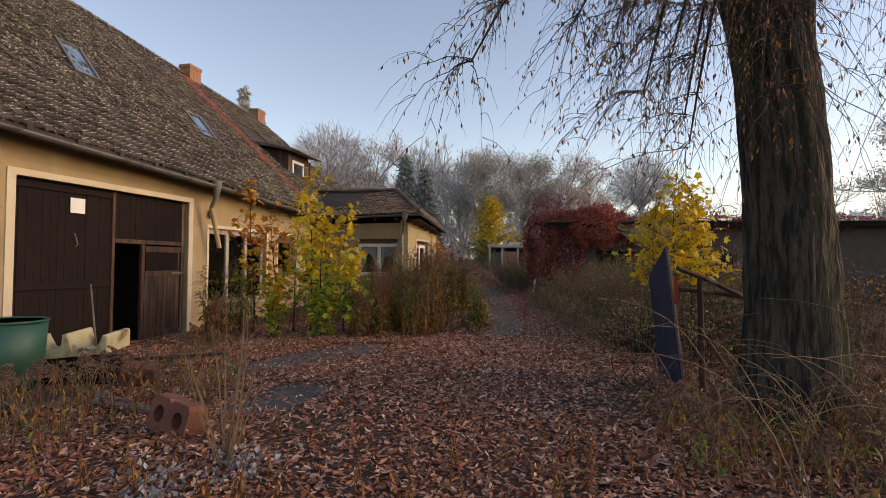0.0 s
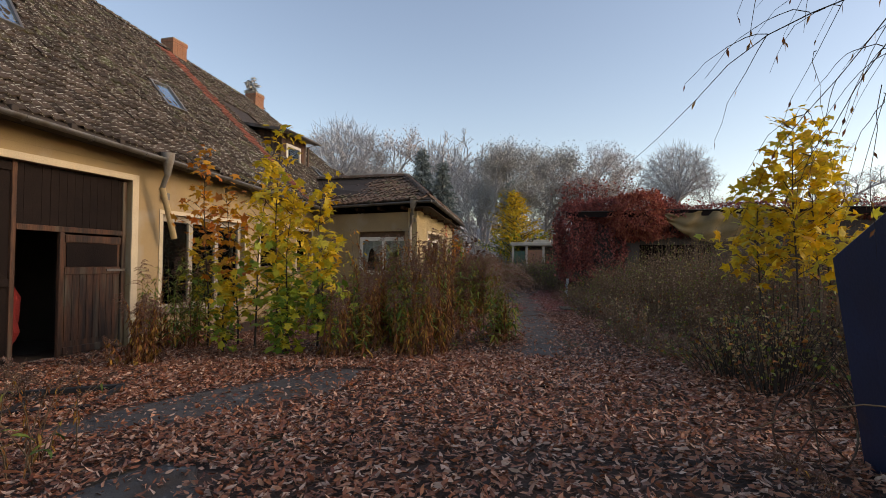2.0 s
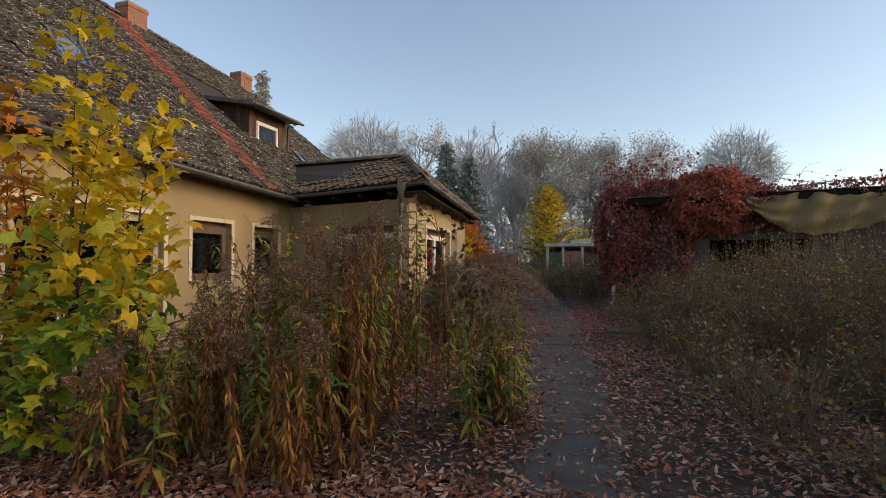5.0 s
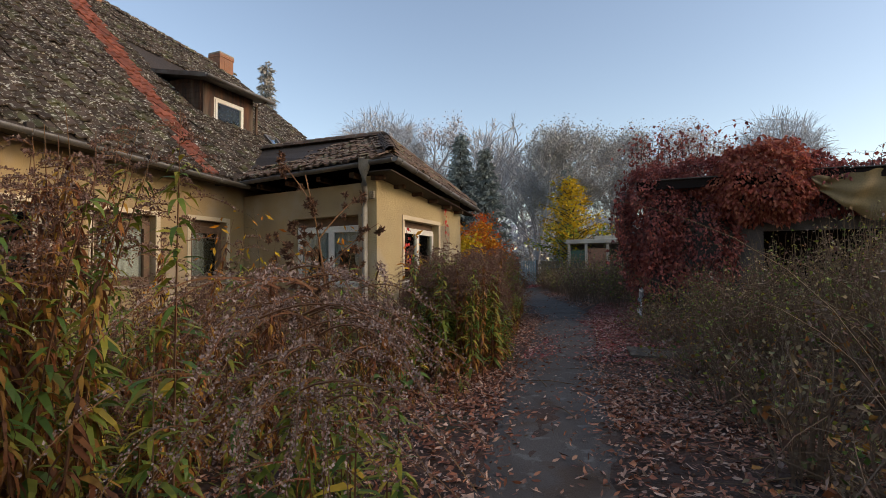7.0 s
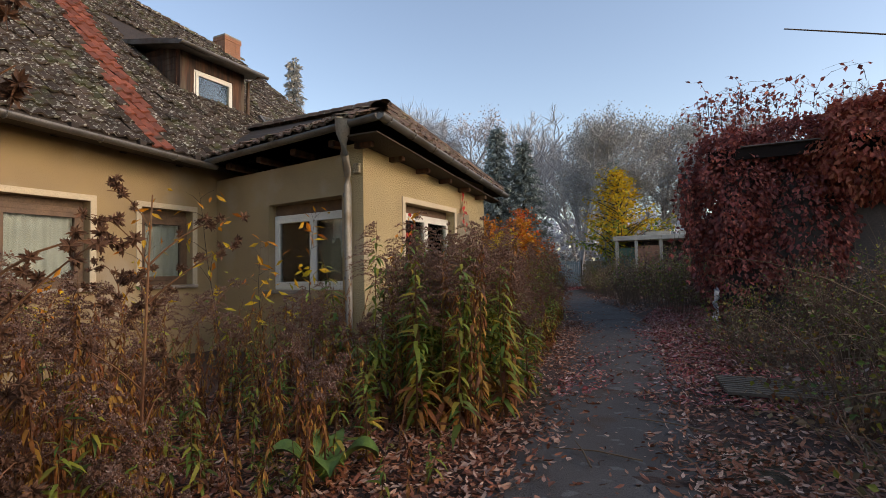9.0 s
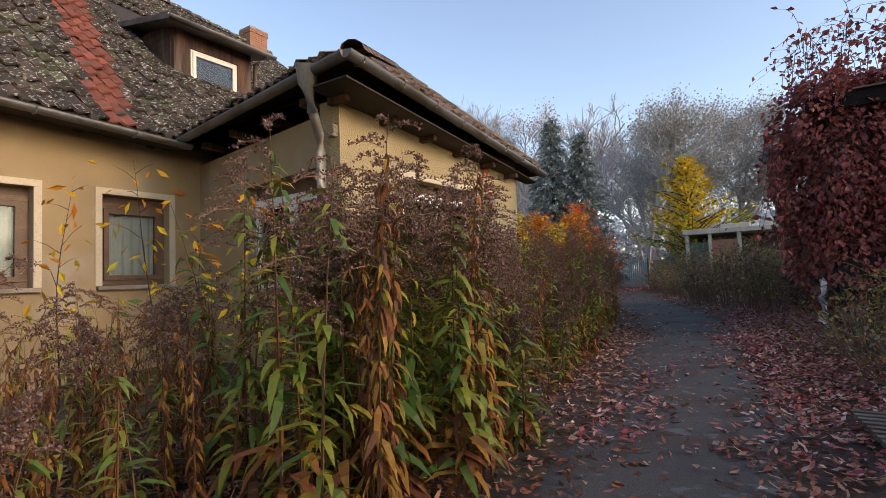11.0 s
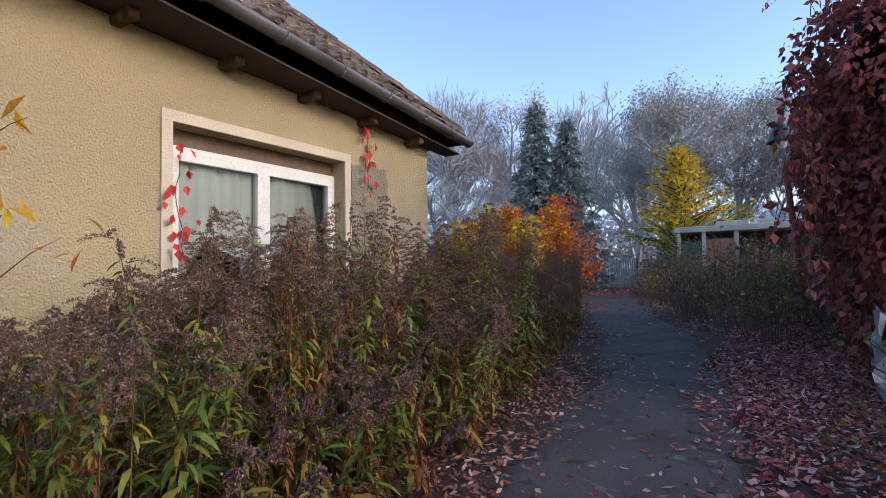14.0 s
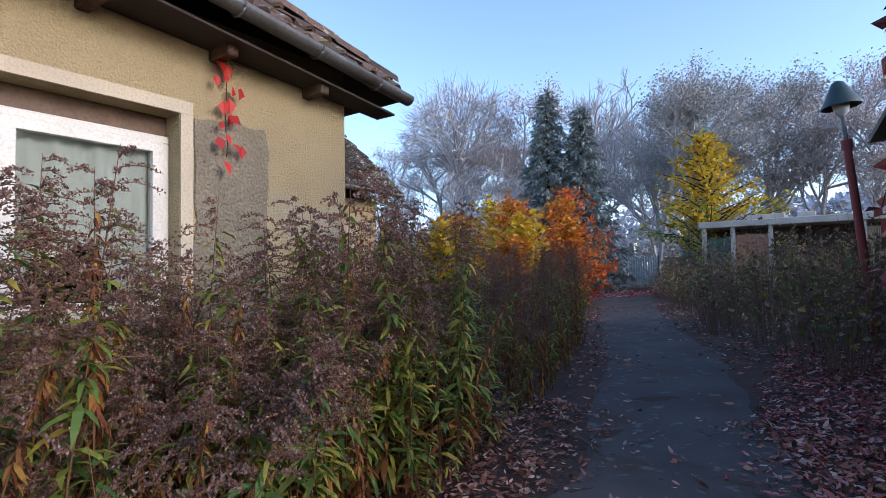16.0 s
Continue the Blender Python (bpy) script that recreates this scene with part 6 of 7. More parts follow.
# ochre tarpaulin hanging from the eave
M["tarp"] = material("ochre_tarpaulin", (0.27, 0.175, 0.07), (0.18, 0.12, 0.05), 1.0, 30, 0.75, bump=0.3, bump_scale=6, dirt=(0.08, 0.06, 0.035), dirt_scale=0.8)
tarp = thing("tarpaulin", "sagging ochre tarpaulin hung from the shed eave", "tarpaulin")
nu, nv = 60, 16
u, v = np.meshgrid(np.linspace(0, 1, nu), np.linspace(0, 1, nv), indexing="ij")
tx = 2.5 + u * 3.8
sag = 0.03 + 0.05 * np.sin(u * 9 + 1) * (1 - v)
tz = SH - 0.05 - sag - v * (0.25 + 1.0 * np.sin(np.clip(u * 1.1, 0, 1) * np.pi * 0.8) + 0.1 * np.sin(u * 7)) + 0.03 * np.sin(u * 40 + v * 5)
ty = SY0 - 0.6 - 0.12 * np.sin(v * np.pi * 0.8) - 0.09 * np.sin(u * 26 + 4 * v) - 0.04 * np.sin(v * 14 + u * 9)
ii, jj = np.meshgrid(np.arange(nu - 1), np.arange(nv - 1), indexing="ij")
part("sheet", np_mesh("sheet", np.stack([tx, ty, tz], -1).reshape(-1, 3), np.stack([ii * nv + jj, ii * nv + jj + 1, (ii + 1) * nv + jj + 1, (ii + 1) * nv + jj], -1).reshape(-1, 4), M["tarp"], True), M["tarp"], tarp)

# creeper: a mound over the corner and along the side, hanging strands, shoots on top
r = np.random.default_rng(700)


def blob_points(n, cx, cy, cz, rx, ry, rz):
    d = r.normal(size=(n, 3))
    d /= np.linalg.norm(d, axis=1)[:, None]
    q = np.array([1 + 0.38 * noise.noise((a * 2.3 + cx, b * 2.3 + cy, c * 2.3)) for a, b, c in d])
    p = np.array([cx, cy, cz]) + d * np.array([rx, ry, rz]) * (q * r.uniform(0.82, 1.03, n))[:, None]
    return p, d


vp, vd = [], []
for n, *b in ((9000, -1.0, 27.6, 2.8, 0.85, 1.1, 1.6), (7000, -0.3, 30.2, 2.8, 1.0, 2.0, 1.8), (4000, 0.3, 33.3, 2.6, 1.1, 2.2, 1.7), (3000, 0.3, 27.6, 3.9, 0.8, 0.7, 0.5), (3500, 0.2, 27.05, 2.2, 0.9, 0.3, 1.5), (2500, 3.0, 27.1, 3.2, 1.2, 0.35, 0.6), (3500, 2.4, 27.4, 3.6, 1.6, 0.8, 0.6), (2600, 6.0, 27.3, 3.7, 2.8, 0.6, 0.4), (2200, 11.0, 27.3, 3.7, 3.2, 0.6, 0.4), (3000, -0.95, 27.6, 1.3, 0.75, 1.0, 1.3)):
    p, d = blob_points(n, *b)
    k = p[:, 2] > 0.05
    vp.append(p[k]), vd.append(d[k] * 0.5 + np.array([0, 0, -0.8]) + r.normal(size=(k.sum(), 3)) * 0.4)
vp, vd = np.concatenate(vp), np.concatenate(vd)
M["vine2"] = leaf_mat("bright_creeper_leaves", [(0.26, 0.06, 0.052), (0.45, 0.11, 0.075), (0.54, 0.19, 0.11), (0.34, 0.085, 0.065)], 0.5, 0.3)
creeper = thing("creeper", "dense dark red creeper smothering the shed", "creeper", kind="stuff")
part("leaves", np_mesh("leaves", *leaves(vp, vd, r.uniform(0.06, 0.13, len(vp)), LEAF_OVAL, r), M["vine"]), M["vine"], creeper)
p, d = blob_points(9000, 1.55, 27.1, 3.55, 1.35, 0.8, 1.05)
part("leaves", np_mesh("leaves", *leaves(p, d * 0.5 + np.array([0, 0, -0.8]) + r.normal(size=p.shape) * 0.4, r.uniform(0.07, 0.15, len(p)), LEAF_OVAL, r), M["vine2"]), M["vine2"], creeper)
h = Heap()
sp, sdir = [], []
for k in range(170):
    x, y = (r.uniform(-1.7, 0.4), r.uniform(26.6, 29.5)) if k % 2 else (r.uniform(-1.5, 12), r.uniform(26.8, 28.4))
    z = 4.2 + r.uniform(0, 0.6) if x < 1.5 else 3.75
    a = r.uniform(0, 6.28)
    ln = r.uniform(0.4, 1.0)
    c = curve3(np.array([x, y, z]), np.array([x, y, z + ln * 0.8]), np.array([x + math.cos(a) * ln, y + math.sin(a) * ln, z + ln * r.uniform(0.0, 0.8)]), 6)
    h.tube(c, np.linspace(0.006, 0.002, 6), 3)
    sp.append(c[1:]), sdir.append(r.normal(size=(5, 3)))
for k in range(60):
    y = r.uniform(26.4, 28.4)
    x = -1.75 - 0.2 * r.uniform() + 0.1 * (y - 26.4)
    z = r.uniform(2.2, 3.6)
    ln = r.uniform(0.5, 1.4)
    c = np.array([x, y, z]) + np.linspace(0, 1, 6)[:, None] * np.array([r.normal() * 0.12, r.normal() * 0.12, -ln])
    h.tube(c, [0.004] * 6, 3)
    sp.append(np.repeat(c, 3, 0)), sdir.append(r.normal(size=(18, 3)) + np.array([0, 0, -1.0]))
part("stems", h.mesh("stems", M["twig"]), M["twig"], creeper)
sp, sdir = np.concatenate(sp), np.concatenate(sdir)
part("leaves", np_mesh("leaves", *leaves(sp, sdir, r.uniform(0.07, 0.14, len(sp)), LEAF_OVAL, r), M["vine"]), M["vine"], creeper)
brush("dark_bush", "dark green ivy and brush at the shed's foot", [(-0.9, 27.0, 0.8, 1.0), (-0.6, 26.0, 0.9, 1.1), (-1.0, 29, 0.7, 0.9), (-1.3, 31.5, 0.7, 0.9), (-1.2, 34, 0.8, 1.1)], 710, ("weedgreen", "brush"), 40, 420, 0.06)
# creeper strand on the annexe wall
M["scarlet"] = leaf_mat("scarlet_creeper_leaves", [(0.5, 0.03, 0.025), (0.62, 0.05, 0.035), (0.4, 0.025, 0.02)], 0.45, 0.2)
for k, (y, z0, z1, n, sz) in enumerate([(25.32, 3.05, 2.3, 17, 0.11), (22.9, 2.4, 1.5, 22, 0.09), (24.3, 0.85, 0.5, 10, 0.09), (24.75, 0.8, 0.45, 7, 0.09)]):
    e = thing("creeper_strand", "strand of scarlet creeper hanging on the stucco", "creeper")
    c = np.array([X2 + 0.05, y, z0]) + np.linspace(0, 1, 8)[:, None] * np.array([0.02, 0, z1 - z0]) + r.normal(size=(8, 3)) * np.array([0.005, 0.025, 0])
    part("stem", np_mesh("stem", *tube_arrays(c, [0.004] * 8, 4), M["twig"]), M["twig"], e)
    q = c[r.integers(0, 8, n)] + r.normal(size=(n, 3)) * np.array([0.01, 0.07, 0.04]) + (0.02, 0, 0)
    part("leaves", np_mesh("leaves", *leaves(q, np.array([0.25, 0, -1]) + r.normal(size=(n, 3)) * 0.3, r.uniform(0.7, 1.3, n) * sz, LEAF_OVAL, r, up=np.array([1.0, 0, 0]), roll=0.3), M["scarlet"]), M["scarlet"], e)

# ---- far end: gate, wall, bin, hut ----
M["paleblue"] = material("pale_blue_painted_steel", (0.36, 0.5, 0.54), (0.28, 0.4, 0.44), 2, 30, 0.6, 0.1, bump=0.05)
gate = thing("metal_gate", "pale blue slatted metal gate closing the drive", "gate", pose(-15.3, 61.8, 0))
for i in range(22):
    part("slat", boxes((i * 0.168, i * 0.168 + 0.1, -0.015, 0.015, 0.12, 2.02 + 0.05 * (i % 2))), M["paleblue"], gate)
for z in (0.35, 1.1, 1.8):
    part("gate_rail", boxes((0, 3.65, 0.016, 0.06, z, z + 0.06)), M["paleblue"], gate)
for x in (-0.15, 3.68):
    part("gate_post", boxes((x, x + 0.12, -0.06, 0.06, 0, 2.15)), M["zinc"], gate, bevel=0.01)
gw = thing("garden_wall", "low grey block wall beside the gate", "wall")
k = 0
for z in np.arange(0, 2.0, 0.25):
    for i in range(6):
        off = 0.25 if int(z / 0.25) % 2 else 0
        part("block", boxes((-11.4 + i * 0.5 + off, -10.92 + i * 0.5 + off, 61.7, 61.95, z, z + 0.235)), M["patch"], gw)
part("wall", boxes((-24, -15.6, 62.0, 62.25, -0.2, 1.9)), M["darkwood"], gw)
part("wall", boxes((-8.1, 8, 62.0, 62.25, -0.2, 1.9)), M["darkwood"], gw)
M["binblack"] = material("black_plastic", (0.02, 0.02, 0.022), None, 3, 40, 0.5)
wb = thing("wheelie_bin", "black wheeled rubbish bin beside the gate", "bin", pose(-14.5, 60.6, 0.02))
bm = bmesh.new()
vs = box(bm, -0.3, 0.3, -0.35, 0.35, 0.1, 1.0)
for q in vs:
    if q.co.z < 0.5:
        q.co.x *= 0.8
        q.co.y *= 0.8
part("body", bm, M["binblack"], wb, bevel=0.02)
lid = part("lid", boxes((-0.33, 0.33, -0.38, 0.38, 1.0, 1.07)), M["binblack"], wb, bevel=0.02)
part("handle", boxes((-0.25, 0.25, 0.38, 0.42, 1.01, 1.05)), M["binblack"], lid)
for x in (-0.25, 0.25):
    part("wheel", np_mesh("wheel", *tube_arrays([(x - 0.03, 0.3, 0.1), (x + 0.03, 0.3, 0.1)], [0.1, 0.1], 12), M["binblack"]), M["binblack"], wb)
hut = thing("hut", "flat-roofed pale hut with an open carport front", "hut", Matrix.Translation((-6.85, 50.35, 0)) @ Matrix.Scale(1.13, 4))
M["hutwhite"] = material("dirty_white_fascia", (0.55, 0.5, 0.42), (0.42, 0.37, 0.3), 2, 30, 0.8)
part("roof", boxes((-0.1, 9.5, -0.3, 1.7, 2.72, 2.98)), M["hutwhite"], hut, bevel=0.02)
part("roof_vent", boxes((1.6, 2.9, 0.2, 1.0, 2.98, 3.2)), M["hutwhite"], hut, bevel=0.02)
part("roof_vent", boxes((3.3, 3.9, 0.2, 1.0, 2.98, 3.2)), M["hutwhite"], hut, bevel=0.02)
for x in (0.0, 1.05, 2.35, 5.2, 8.8):
    part("post", boxes((x, x + 0.16, -0.2, -0.04, 0, 2.72)), M["hutwhite"], hut)
part("wall", boxes((1.21, 2.35, -0.15, -0.05, 0, 2.4)), M["brick"], hut)
# The carport's shade is painted into its back wall.
part("back_wall", boxes((-0.1, 9.5, 1.5, 1.7, 0, 2.718)), M["dark"], hut)
part("wall", boxes((5.36, 8.8, -0.12, -0.02, 0, 2.5)), M["plaster"], hut)
M["green"] = material("green_painted_post", (0.05, 0.12, 0.08), None, 2, 30, 0.6)
part("door", boxes((0.16, 1.05, -0.1, -0.04, 0, 2.3)), M["green"], hut)

# ---- street lamp ----
M["redpaint"] = material("faded_red_paint", (0.32, 0.045, 0.035), (0.24, 0.05, 0.04), 3, 40, 0.6, 0.1, bump=0.1)
M["lampcap"] = material("dark_green_enamel", (0.02, 0.045, 0.04), (0.03, 0.05, 0.045), 3, 40, 0.4, 0.2)
lamp = thing("street_lamp", "leaning red lamp post with a dark bell shade", "lamp", Matrix.Translation((-1.72, 34.0, 0)) @ Matrix.Rotation(radians(-4.6), 4, "Y"))
part("post", np_mesh("post", *tube_arrays([(0, 0, -0.1), (0, 0, 3.3)], [0.07, 0.06], 12), M["redpaint"], True), M["redpaint"], lamp)
part("collar", np_mesh("collar", *tube_arrays([(0, 0, 3.28), (0, 0, 3.42)], [0.085, 0.085], 12), M["redpaint"], True), M["redpaint"], lamp)
part("neck", np_mesh("neck", *tube_arrays([(0, 0, 3.4), (0, 0, 3.85)], [0.035, 0.035], 10), M["zinc"], True), M["zinc"], lamp)
globe = ("globe", np_mesh("globe", *tube_arrays([(0, 0, 3.83), (0, 0, 3.9), (0, 0, 4.05), (0, 0, 4.08)], [0.03, 0.1, 0.13, 0.05], 16), M["curtain"], True), M["curtain"])
shade = part("shade", np_mesh("shade", *tube_arrays([(0, 0, 4.0), (0, 0, 4.03), (0, 0, 4.12), (0, 0, 4.28), (0, 0, 4.42), (0, 0, 4.46)], [0.29, 0.285, 0.24, 0.16, 0.09, 0.01], 20), M["lampcap"], True), M["lampcap"], lamp)
part(*globe, shade, "dull white glass globe")

# ---- blue panel and wooden rails by the willow ----
bp = thing("steel_panel", "tall blue painted steel panel standing in weeds", "panel")
bm = bmesh.new()
q = [(1.2, 8.25, 1.5), (1.26, 7.4, 1.88), (1.5, 7.43, -0.05), (1.33, 8.1, -0.05)]
nrm = Vector((1.0, 0.12, 0.1)).normalized() * 0.04
a = [bm.verts.new(p) for p in q]
b = [bm.verts.new(Vector(p) + nrm) for p in q]
bm.faces.new(a), bm.faces.new(b[::-1])
for i in range(4):
    bm.faces.new((a[i], b[i], b[(i + 1) % 4], a[(i + 1) % 4]))
part("plate", bm, M["blue"], bp, bevel=0.008)
part("edge_strip", np_mesh("edge_strip", *tube_arrays([(1.29, 7.38, 1.9), (1.53, 7.41, -0.02)], [0.022, 0.022], 6), M["greywood"]), M["greywood"], bp, "pale wooden edge strip")
part("marker_tape", boxes((1.38, 1.41, 7.34, 7.37, 1.15, 1.5)), M["scarlet"], bp, "torn orange-red tape")
for i, (p0, p1, rad) in enumerate([((1.46, 7.6, 1.62), (2.4, 7.75, 1.2), 0.034), ((1.5, 7.65, 1.33), (2.4, 7.8, 1.22), 0.03), ((1.8, 7.7, -0.05), (1.75, 7.65, 1.5), 0.04), ((1.9, 7.6, 0.92), (2.4, 7.75, 1.05), 0.03), ((1.7, 7.6, 0.4), (2.4, 7.8, 0.95), 0.026), ((2.3, 7.7, -0.05), (1.75, 7.6, 0.8), 0.026)]):
    o = thing("fence_rail", "dark weathered wooden rail of a broken fence", "rail", group="broken fence rails")
    m = (np.array(p0) + np.array(p1)) / 2 + (0, 0, 0.02)
    part("pole", np_mesh("pole", *tube_arrays([p0, m, p1], [rad, rad * 1.05, rad * 0.9], 7), M["brownwood"]), M["brownwood"], o)
ring = thing("iron_wheel", "rusty iron wheel rim leaning in the brush", "wheel", pose(0.95, 7.9, 0.28, 80, 0, 20))
t = np.linspace(0, 2 * np.pi, 25)
part("rim", np_mesh("rim", *tube_arrays(np.stack([0.32 * np.cos(t), 0.32 * np.sin(t), 0 * t], -1), [0.008] * 25, 5), M["brownwood"]), M["brownwood"], ring)
for k in range(4):
    a = k * math.pi / 4
    part("spoke", np_mesh("spoke", *tube_arrays([(0.32 * math.cos(a), 0.32 * math.sin(a), 0), (-0.32 * math.cos(a), -0.32 * math.sin(a), 0)], [0.006, 0.006], 4), M["brownwood"]), M["brownwood"], ring)

# ---- yard clutter by the barn ----
M["greenplastic"] = material("green_plastic", (0.02, 0.1, 0.065), (0.018, 0.07, 0.05), 2, 40, 0.5, bump=0.05, dirt=(0.06, 0.05, 0.03), dirt_scale=2, dirt_at=0.6)
M["cream"] = material("stained_cream_foam", (0.58, 0.5, 0.3), (0.45, 0.37, 0.2), 4, 50, 0.8, bump=0.4, dirt=(0.2, 0.13, 0.06), dirt_scale=3, dirt_at=0.55)
M["terra"] = material("terracotta_block", (0.22, 0.075, 0.045), (0.14, 0.05, 0.034), 5, 50, 0.9, bump=0.4)
M["rubber"] = material("black_rubber", (0.015, 0.015, 0.016), None, 3, 40, 0.6)


def pot(name, label, cat, x, y, z, prof, mat, n=28):
    e = thing(name, label, cat, pose(x, y, z))
    p, rd = [(0, 0, a) for a, _ in prof], [b for _, b in prof]
    part("body", np_mesh("body", *tube_arrays(p, rd, n), mat, True), mat, e)
    return e


bz = float(gz(-8.0, 6.25))
barrel = pot("rain_barrel", "open green plastic rain barrel", "barrel", -8.0, 6.25, bz, [(-0.02, 0.0), (0, 0.38), (0.5, 0.45), (1.02, 0.48), (1.02, 0.45), (0.5, 0.41), (0.04, 0.36), (0.04, 0)], M["greenplastic"])
part("rim", np_mesh("rim", *tube_arrays(np.stack([0.485 * np.cos(t), 0.485 * np.sin(t), 0 * t + 1.02], -1), [0.022] * 25, 6), M["greenplastic"], True), M["greenplastic"], barrel)
tr = thing("foam_trough", "broken cream foam trough stained with dirt", "trough", pose(-7.55, 7.0, float(gz(-7.5, 7.0)) + 0.42, 4, -6, 12))
bm = bmesh.new()
prism(bm, [(-0.75, 0.0), (-0.7, 0.3), (-0.62, 0.33), (-0.56, 0.08), (-0.05, 0.06), (0.0, 0.36), (0.08, 0.36), (0.1, 0.06), (0.5, 0.06), (0.62, 0.3), (0.7, 0.28), (0.66, 0.0)], -0.3, 0.3)
part("body", bm, M["cream"], tr, bevel=0.015)
cr = thing("board_heap", "dark heap of old boards under the trough", "boards", pose(-7.55, 7.0, float(gz(-7.5, 7)), 0, 0, 12))
for i in range(6):
    part("board", boxes((-0.9 + 0.05 * i, 0.8 - 0.04 * i, -0.35 + 0.02 * i, 0.35 - 0.03 * i, i * 0.065, i * 0.065 + 0.05)), M["darkwood"], cr, bevel=0.006)
st = thing("broom_handle", "pale wooden pole leaning over the trough", "pole")
part("handle", np_mesh("handle", *tube_arrays([(-7.3, 7.1, 0.15), (-8.6, 8.2, 1.15)], [0.016, 0.016], 8), M["greywood"]), M["greywood"], st)
for i, (x, y, rz, w, rx) in enumerate([(-6.15, 6.75, 25, 0.5, 18), (-3.75, 4.6, -15, 0.55, -12)]):
    e = thing("chimney_block", "broken terracotta chimney block with round holes", "block", pose(x, y, float(gz(x, y)) + 0.16, rx, 8, rz))
    bm = bmesh.new()
    hw, hh2, dd = w / 2, 0.17, 0.22
    vs = {}
    N = 20
    for c in (-0.5, 0.5):
        for k in range(N):
            a = k * 2 * math.pi / N
            sq = 1 / max(abs(math.cos(a)), abs(math.sin(a)))
            for s in (-1, 1):
                vs[c, k, s, 0] = bm.verts.new((c * hw + 0.07 * math.cos(a), s * dd / 2, 0.085 * math.sin(a)))
                vs[c, k, s, 1] = bm.verts.new((c * hw + hw / 2 * math.cos(a) * sq, s * dd / 2, hh2 * math.sin(a) * sq))
        for k in range(N):
            j = (k + 1) % N
            for s in (-1, 1):
                bm.faces.new((vs[c, k, s, 0], vs[c, j, s, 0], vs[c, j, s, 1], vs[c, k, s, 1]))
            bm.faces.new((vs[c, k, -1, 0], vs[c, j, -1, 0], vs[c, j, 1, 0], vs[c, k, 1, 0]))
            bm.faces.new((vs[c, k, -1, 1], vs[c, j, -1, 1], vs[c, j, 1, 1], vs[c, k, 1, 1]))
    bmesh.ops.remove_doubles(bm, verts=bm.verts[:], dist=0.002)
    part("body", bm, M["terra"], e)
ft = thing("window_frame_scrap", "black metal frame lying in the leaves", "frame", pose(-6.9, 8.3, float(gz(-6.9, 8.3)) + 0.03, 3, -2, 28))
for b in ((-0.9, 0.9, -0.45, -0.38, 0, 0.06), (-0.9, 0.9, 0.38, 0.45, 0, 0.06), (-0.9, -0.83, -0.38, 0.38, 0, 0.06), (0.83, 0.9, -0.38, 0.38, 0, 0.06), (-0.03, 0.03, -0.38, 0.38, 0, 0.05)):
    part("bar", boxes(b), M["rubber"], ft, bevel=0.006)
for i, (x, y, ln, rz) in enumerate([(-6.0, 5.95, 1.7, 160), (-5.2, 5.5, 1.5, 170), (-6.3, 5.5, 1.3, 40), (-4.6, 5.3, 0.9, 175), (-7.1, 8.9, 1.4, 25)]):
    e = thing("plank", "grey weathered plank lying in the leaves", "plank", pose(x, y, float(gz(x, y)) + 0.02, 2, 1, rz), "planks in the yard")
    part("board", boxes((-ln / 2, ln / 2, -0.06, 0.06, 0, 0.035)), M["greywood"], e, bevel=0.006)
bt = thing("bucket", "dark crumpled plastic bucket in the grass", "bucket", pose(-6.45, 4.95, float(gz(-6.45, 4.95)) + 0.16, 70, 0, 30))
part("body", np_mesh("body", *tube_arrays([(0, 0, -0.2), (0, 0, -0.19), (0, 0, 0.2), (0, 0, 0.2), (0, 0, -0.17)], [0.0, 0.12, 0.16, 0.145, 0.1], 16), M["binblack"], True), M["binblack"], bt)
# pale lichen-white shrub in the near foreground
r = np.random.default_rng(800)
M["whiteleaf"] = leaf_mat("white_felted_leaves", [(0.22, 0.22, 0.23), (0.36, 0.35, 0.36), (0.15, 0.16, 0.17), (0.2, 0.18, 0.21)], 0.9, 0.1)
for x, y, hh in ((-2.75, 3.2, 0.26), (-2.45, 3.75, 0.16)):
    e = thing("lambs_ear", "pale woolly low plant in the leaves", "plant")
    n = 220
    z = float(gz(x, y))
    p = np.array([x, y, z]) + np.stack([r.normal(size=n) * 0.15, r.normal(size=n) * 0.13, np.abs(r.normal(size=n)) * hh * 0.5], -1)
    part("leaves", np_mesh("leaves", *leaves(p, r.normal(size=(n, 3)) + (0, 0, 0.6), r.uniform(0.03, 0.07, n), LEAF_OVAL, r), M["whiteleaf"]), M["whiteleaf"], e)
# bare yellow-stemmed shrub in the near left
e = thing("bare_shrub", "bare straw-coloured shrub at the yard's edge", "shrub")
h = Heap()
for k in range(13):
    a = r.uniform(0, 6.28)
    b = np.array([-2.62, 3.75, -0.05])
    tip = b + np.array([math.cos(a) * r.uniform(0.1, 0.5), math.sin(a) * 0.3, r.uniform(0.8, 1.5)])
    c = curve3(b, (b + tip) / 2 + r.normal(size=3) * 0.08 + (0, 0, 0.15), tip, 7)
    h.tube(c, np.linspace(0.009, 0.002, 7), 4)
    for q in range(5):
        s = c[r.integers(2, 7)]
        h.tube([s, s + r.normal(size=3) * np.array([0.12, 0.12, 0.08]) + (0, 0, 0.12)], [0.003, 0.001], 3)
tagged(part("crown", h.mesh("crown", M["straw"]), M["straw"], e), kind="stuff")
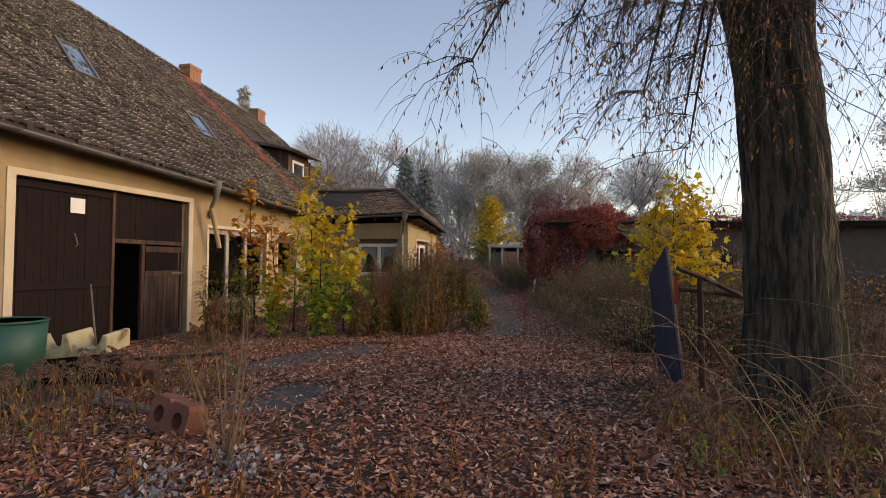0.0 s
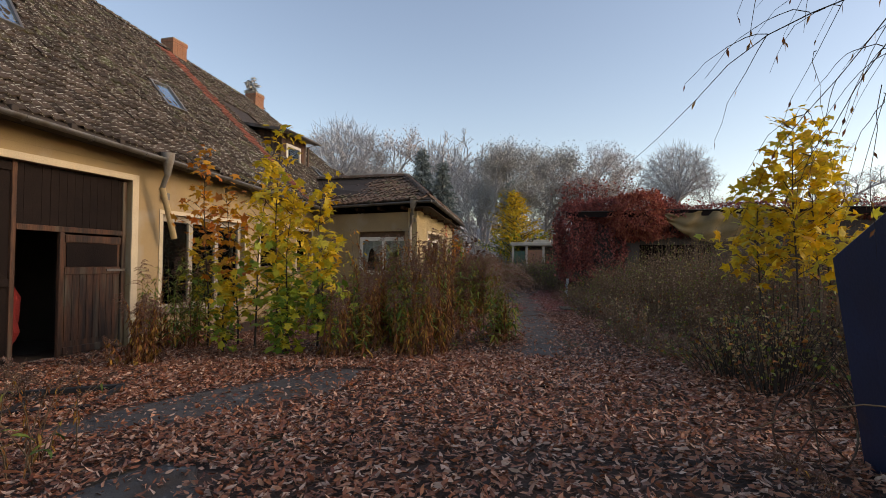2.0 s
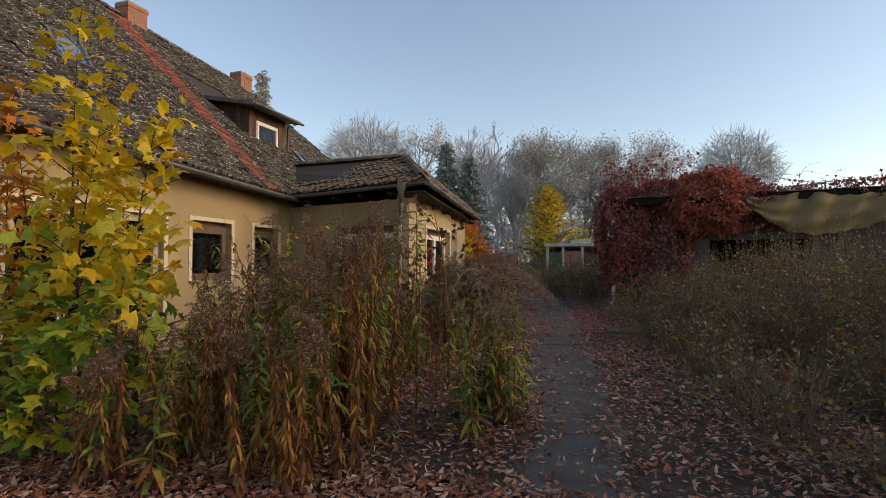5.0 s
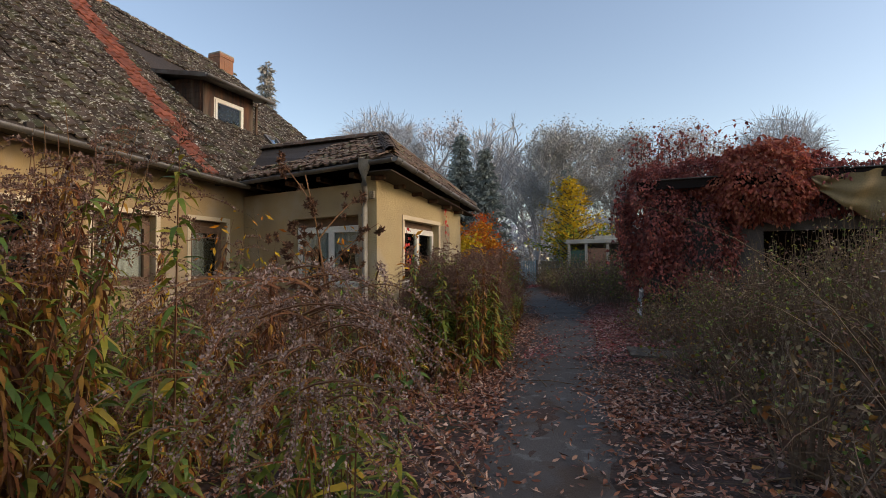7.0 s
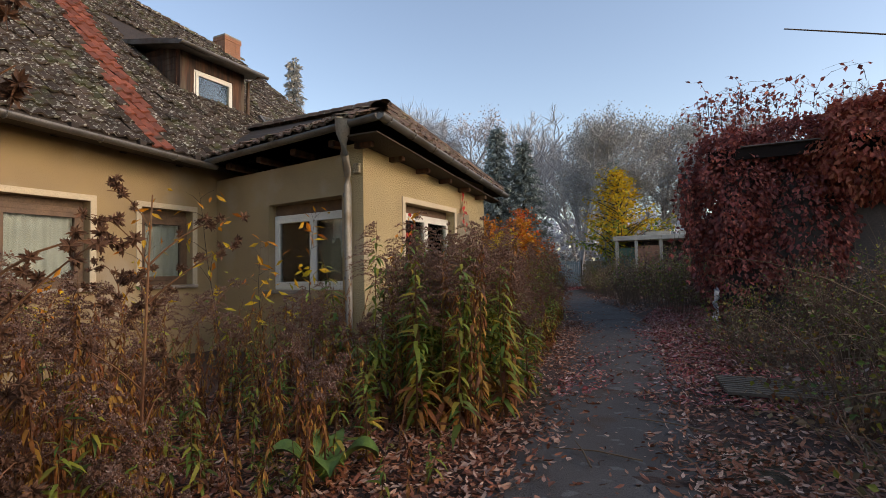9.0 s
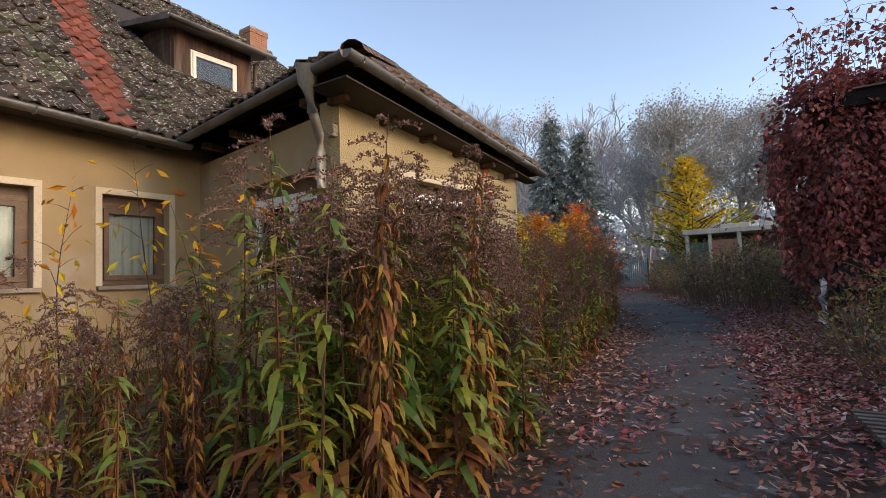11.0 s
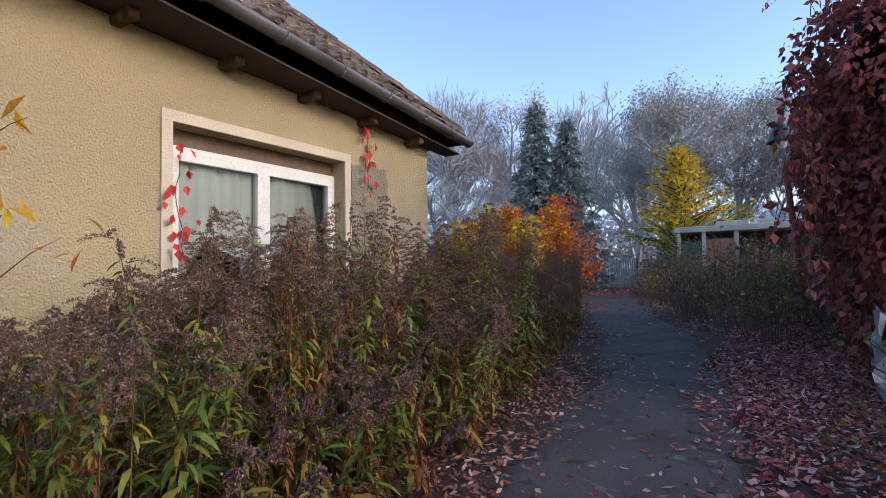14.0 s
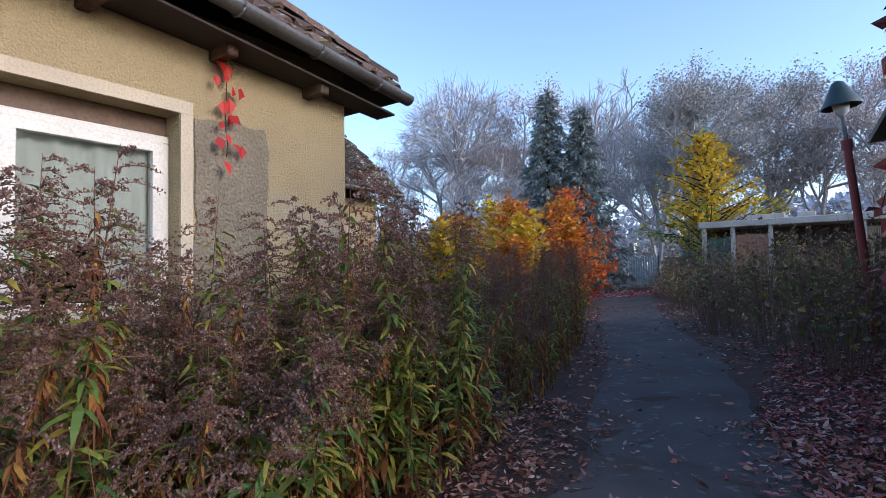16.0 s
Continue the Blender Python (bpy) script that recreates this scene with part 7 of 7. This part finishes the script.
# long pale bent stalks
e = thing("dead_stalks", "long pale dead stalks bent over the weeds", "stalks", kind="stuff")
h = Heap()
for k in range(30):
    x, y = r.uniform(1.0, 3.6), r.uniform(3.9, 6.4)
    a, ln = r.uniform(2.2, 4.4), r.uniform(0.8, 1.7)
    b = np.array([x, y, -0.02])
    h.tube(curve3(b, b + (0.2 * math.cos(a), 0.1, ln * 0.9), b + (ln * math.cos(a), ln * 0.4 * math.sin(a), ln * r.uniform(0.3, 0.9)), 9), np.linspace(0.0065, 0.0025, 9), 4)
for k in range(45):
    y = r.uniform(15.5, 25)
    _, ed = drive_edges(y)
    b = np.array([float(ed) + r.uniform(1.2, 3.5), y, 0.0])
    ln = r.uniform(1.0, 2.2)
    a = r.uniform(1.8, 4.4)
    h.tube(curve3(b, b + (0.15 * math.cos(a), 0.1 * math.sin(a), ln * 0.7), b + (ln * 0.85 * math.cos(a), ln * 0.5 * math.sin(a), ln * r.uniform(0.15, 0.95)), 8), np.linspace(0.007, 0.002, 8), 4)
part("stalks", h.mesh("stalks", M["straw"]), M["straw"], e)
# dark burdock stalks with seed heads
M["burr"] = leaf_mat("burdock_burrs", [(0.07, 0.035, 0.02), (0.13, 0.06, 0.035), (0.2, 0.1, 0.06)], 0.8, 0.1)
for x, y, hh, k in ((-3.1, 14.95, 2.15, 1), (-3.7, 15.4, 1.7, 2), (-4.3, 16.4, 1.9, 3), (-6.0, 17.4, 1.6, 4)):
    r2 = np.random.default_rng(900 + k)
    e = thing("burdock_stalk", "dead brown burdock stalk with round seed heads", "plant", pose(x, y, float(gz(x, y)) - 0.02))
    c = curve3(np.zeros(3), np.array([0.05, 0, hh * 0.6]), np.array([r2.normal() * 0.15, r2.normal() * 0.15, hh]), 9)
    part("stem", np_mesh("stem", *tube_arrays(c, np.linspace(0.014, 0.004, 9), 6), M["stalk"]), M["stalk"], e)
    HP = []
    for q in range(11):
        b = c[2 + q * 6 // 11]
        a = q * 2.2
        ln = r2.uniform(0.2, 0.5)
        br = curve3(b, b + (0.5 * ln * math.cos(a), 0.5 * ln * math.sin(a), 0.25), b + (ln * math.cos(a), ln * math.sin(a), 0.3 * r2.uniform(0.3, 1.3)), 6)
        part("branch", np_mesh("branch", *tube_arrays(br, np.linspace(0.006, 0.002, 6), 4), M["stalk"]), M["stalk"], e)
        for w in range(7):
            HP.append(br[5 - w % 4] + r2.normal(size=3) * 0.03)
    burr = np_mesh("seed_head", *leaves(np.zeros((40, 3)), r2.normal(size=(40, 3)), r2.uniform(0.022, 0.044, 40), LEAF_LANCE, r2), M["burr"])
    for q in HP:
        part("seed_head", burr, M["burr"], e, at=pose(*q, r2.uniform(0, 360), r2.uniform(0, 360), 0))
# grey slatted pallet beside the drive
pa = thing("slatted_grate", "grey slatted wooden grate lying by the drive", "grate", pose(-0.75, 20.9, 0.03, 1, 2, 8))
for i in range(9):
    part("slat", boxes((-0.65, 0.65, -0.4 + i * 0.095, -0.35 + i * 0.095, 0, 0.03)), M["greywood"], pa)
for x in (-0.5, 0.0, 0.5):
    part("bearer", boxes((x - 0.03, x + 0.03, -0.42, 0.44, -0.05, -0.002)), M["greywood"], pa)
# pale crumpled sheet at the shed's foot
sh = thing("plastic_sheet", "crumpled pale blue plastic sheet at the shed's foot", "sheet", pose(-1.35, 26.7, 0.02))
M["palesheet"] = material("pale_plastic", (0.4, 0.44, 0.5), (0.3, 0.33, 0.38), 3, 40, 0.5, bump=0.3, bump_scale=8)
bm = bmesh.new()
bmesh.ops.create_grid(bm, x_segments=18, y_segments=18, size=0.5)
for v in bm.verts:
    x, y = v.co.x, v.co.y
    v.co = Vector((0.12 * noise.noise((x * 4, y * 4, 1)) + 0.05 * x, x * 0.9, 0.4 + y * 0.8 + 0.08 * noise.noise((x * 5, y * 5, 7))))
part("sheet", bm, M["palesheet"], sh)
# cut sticks on the drive's edge
for i in range(14):
    y = r.uniform(14, 27)
    l, ed = drive_edges(y)
    x = r.uniform(float(l) - 0.5, float(ed) + 0.9)
    a, ln = r.uniform(0, 3.14), r.uniform(0.3, 0.9)
    e = thing("stick", "thin grey stick lying on the drive", "stick", pose(x, y, float(gz(x, y)) + 0.03), "sticks on the drive")
    part("wood", np_mesh("wood", *tube_arrays([(0, 0, 0), (ln / 2 * math.cos(a), ln / 2 * math.sin(a), 0.02), (ln * math.cos(a), ln * math.sin(a), 0)], [0.007, 0.006, 0.003], 5), M["straw"]), M["straw"], e)

# ---- the nearest roof tiles, one by one ----
PIECE = np_mesh("roof_tile", TV, TF, M["tile"])
place_pieces("roof_tile", [a[:300] for a in NEAR_TILES], house, PIECE)
rest = [a[300:] for a in NEAR_TILES]
if len(rest[0]):
    o, d, a, n = rest
    v = o[:, None] + TV[None, :, 0:1] * d[:, None] + TV[None, :, 1:2] * a[:, None] + TV[None, :, 2:3] * n[:, None]
    f = TF[None] + (np.arange(len(o)) * len(TV))[:, None, None]
    tagged(part("roof_tiles", np_mesh("roof_tiles", v.reshape(-1, 3), f.reshape(-1, 4), M["tile"]), M["tile"], house), kind="stuff")
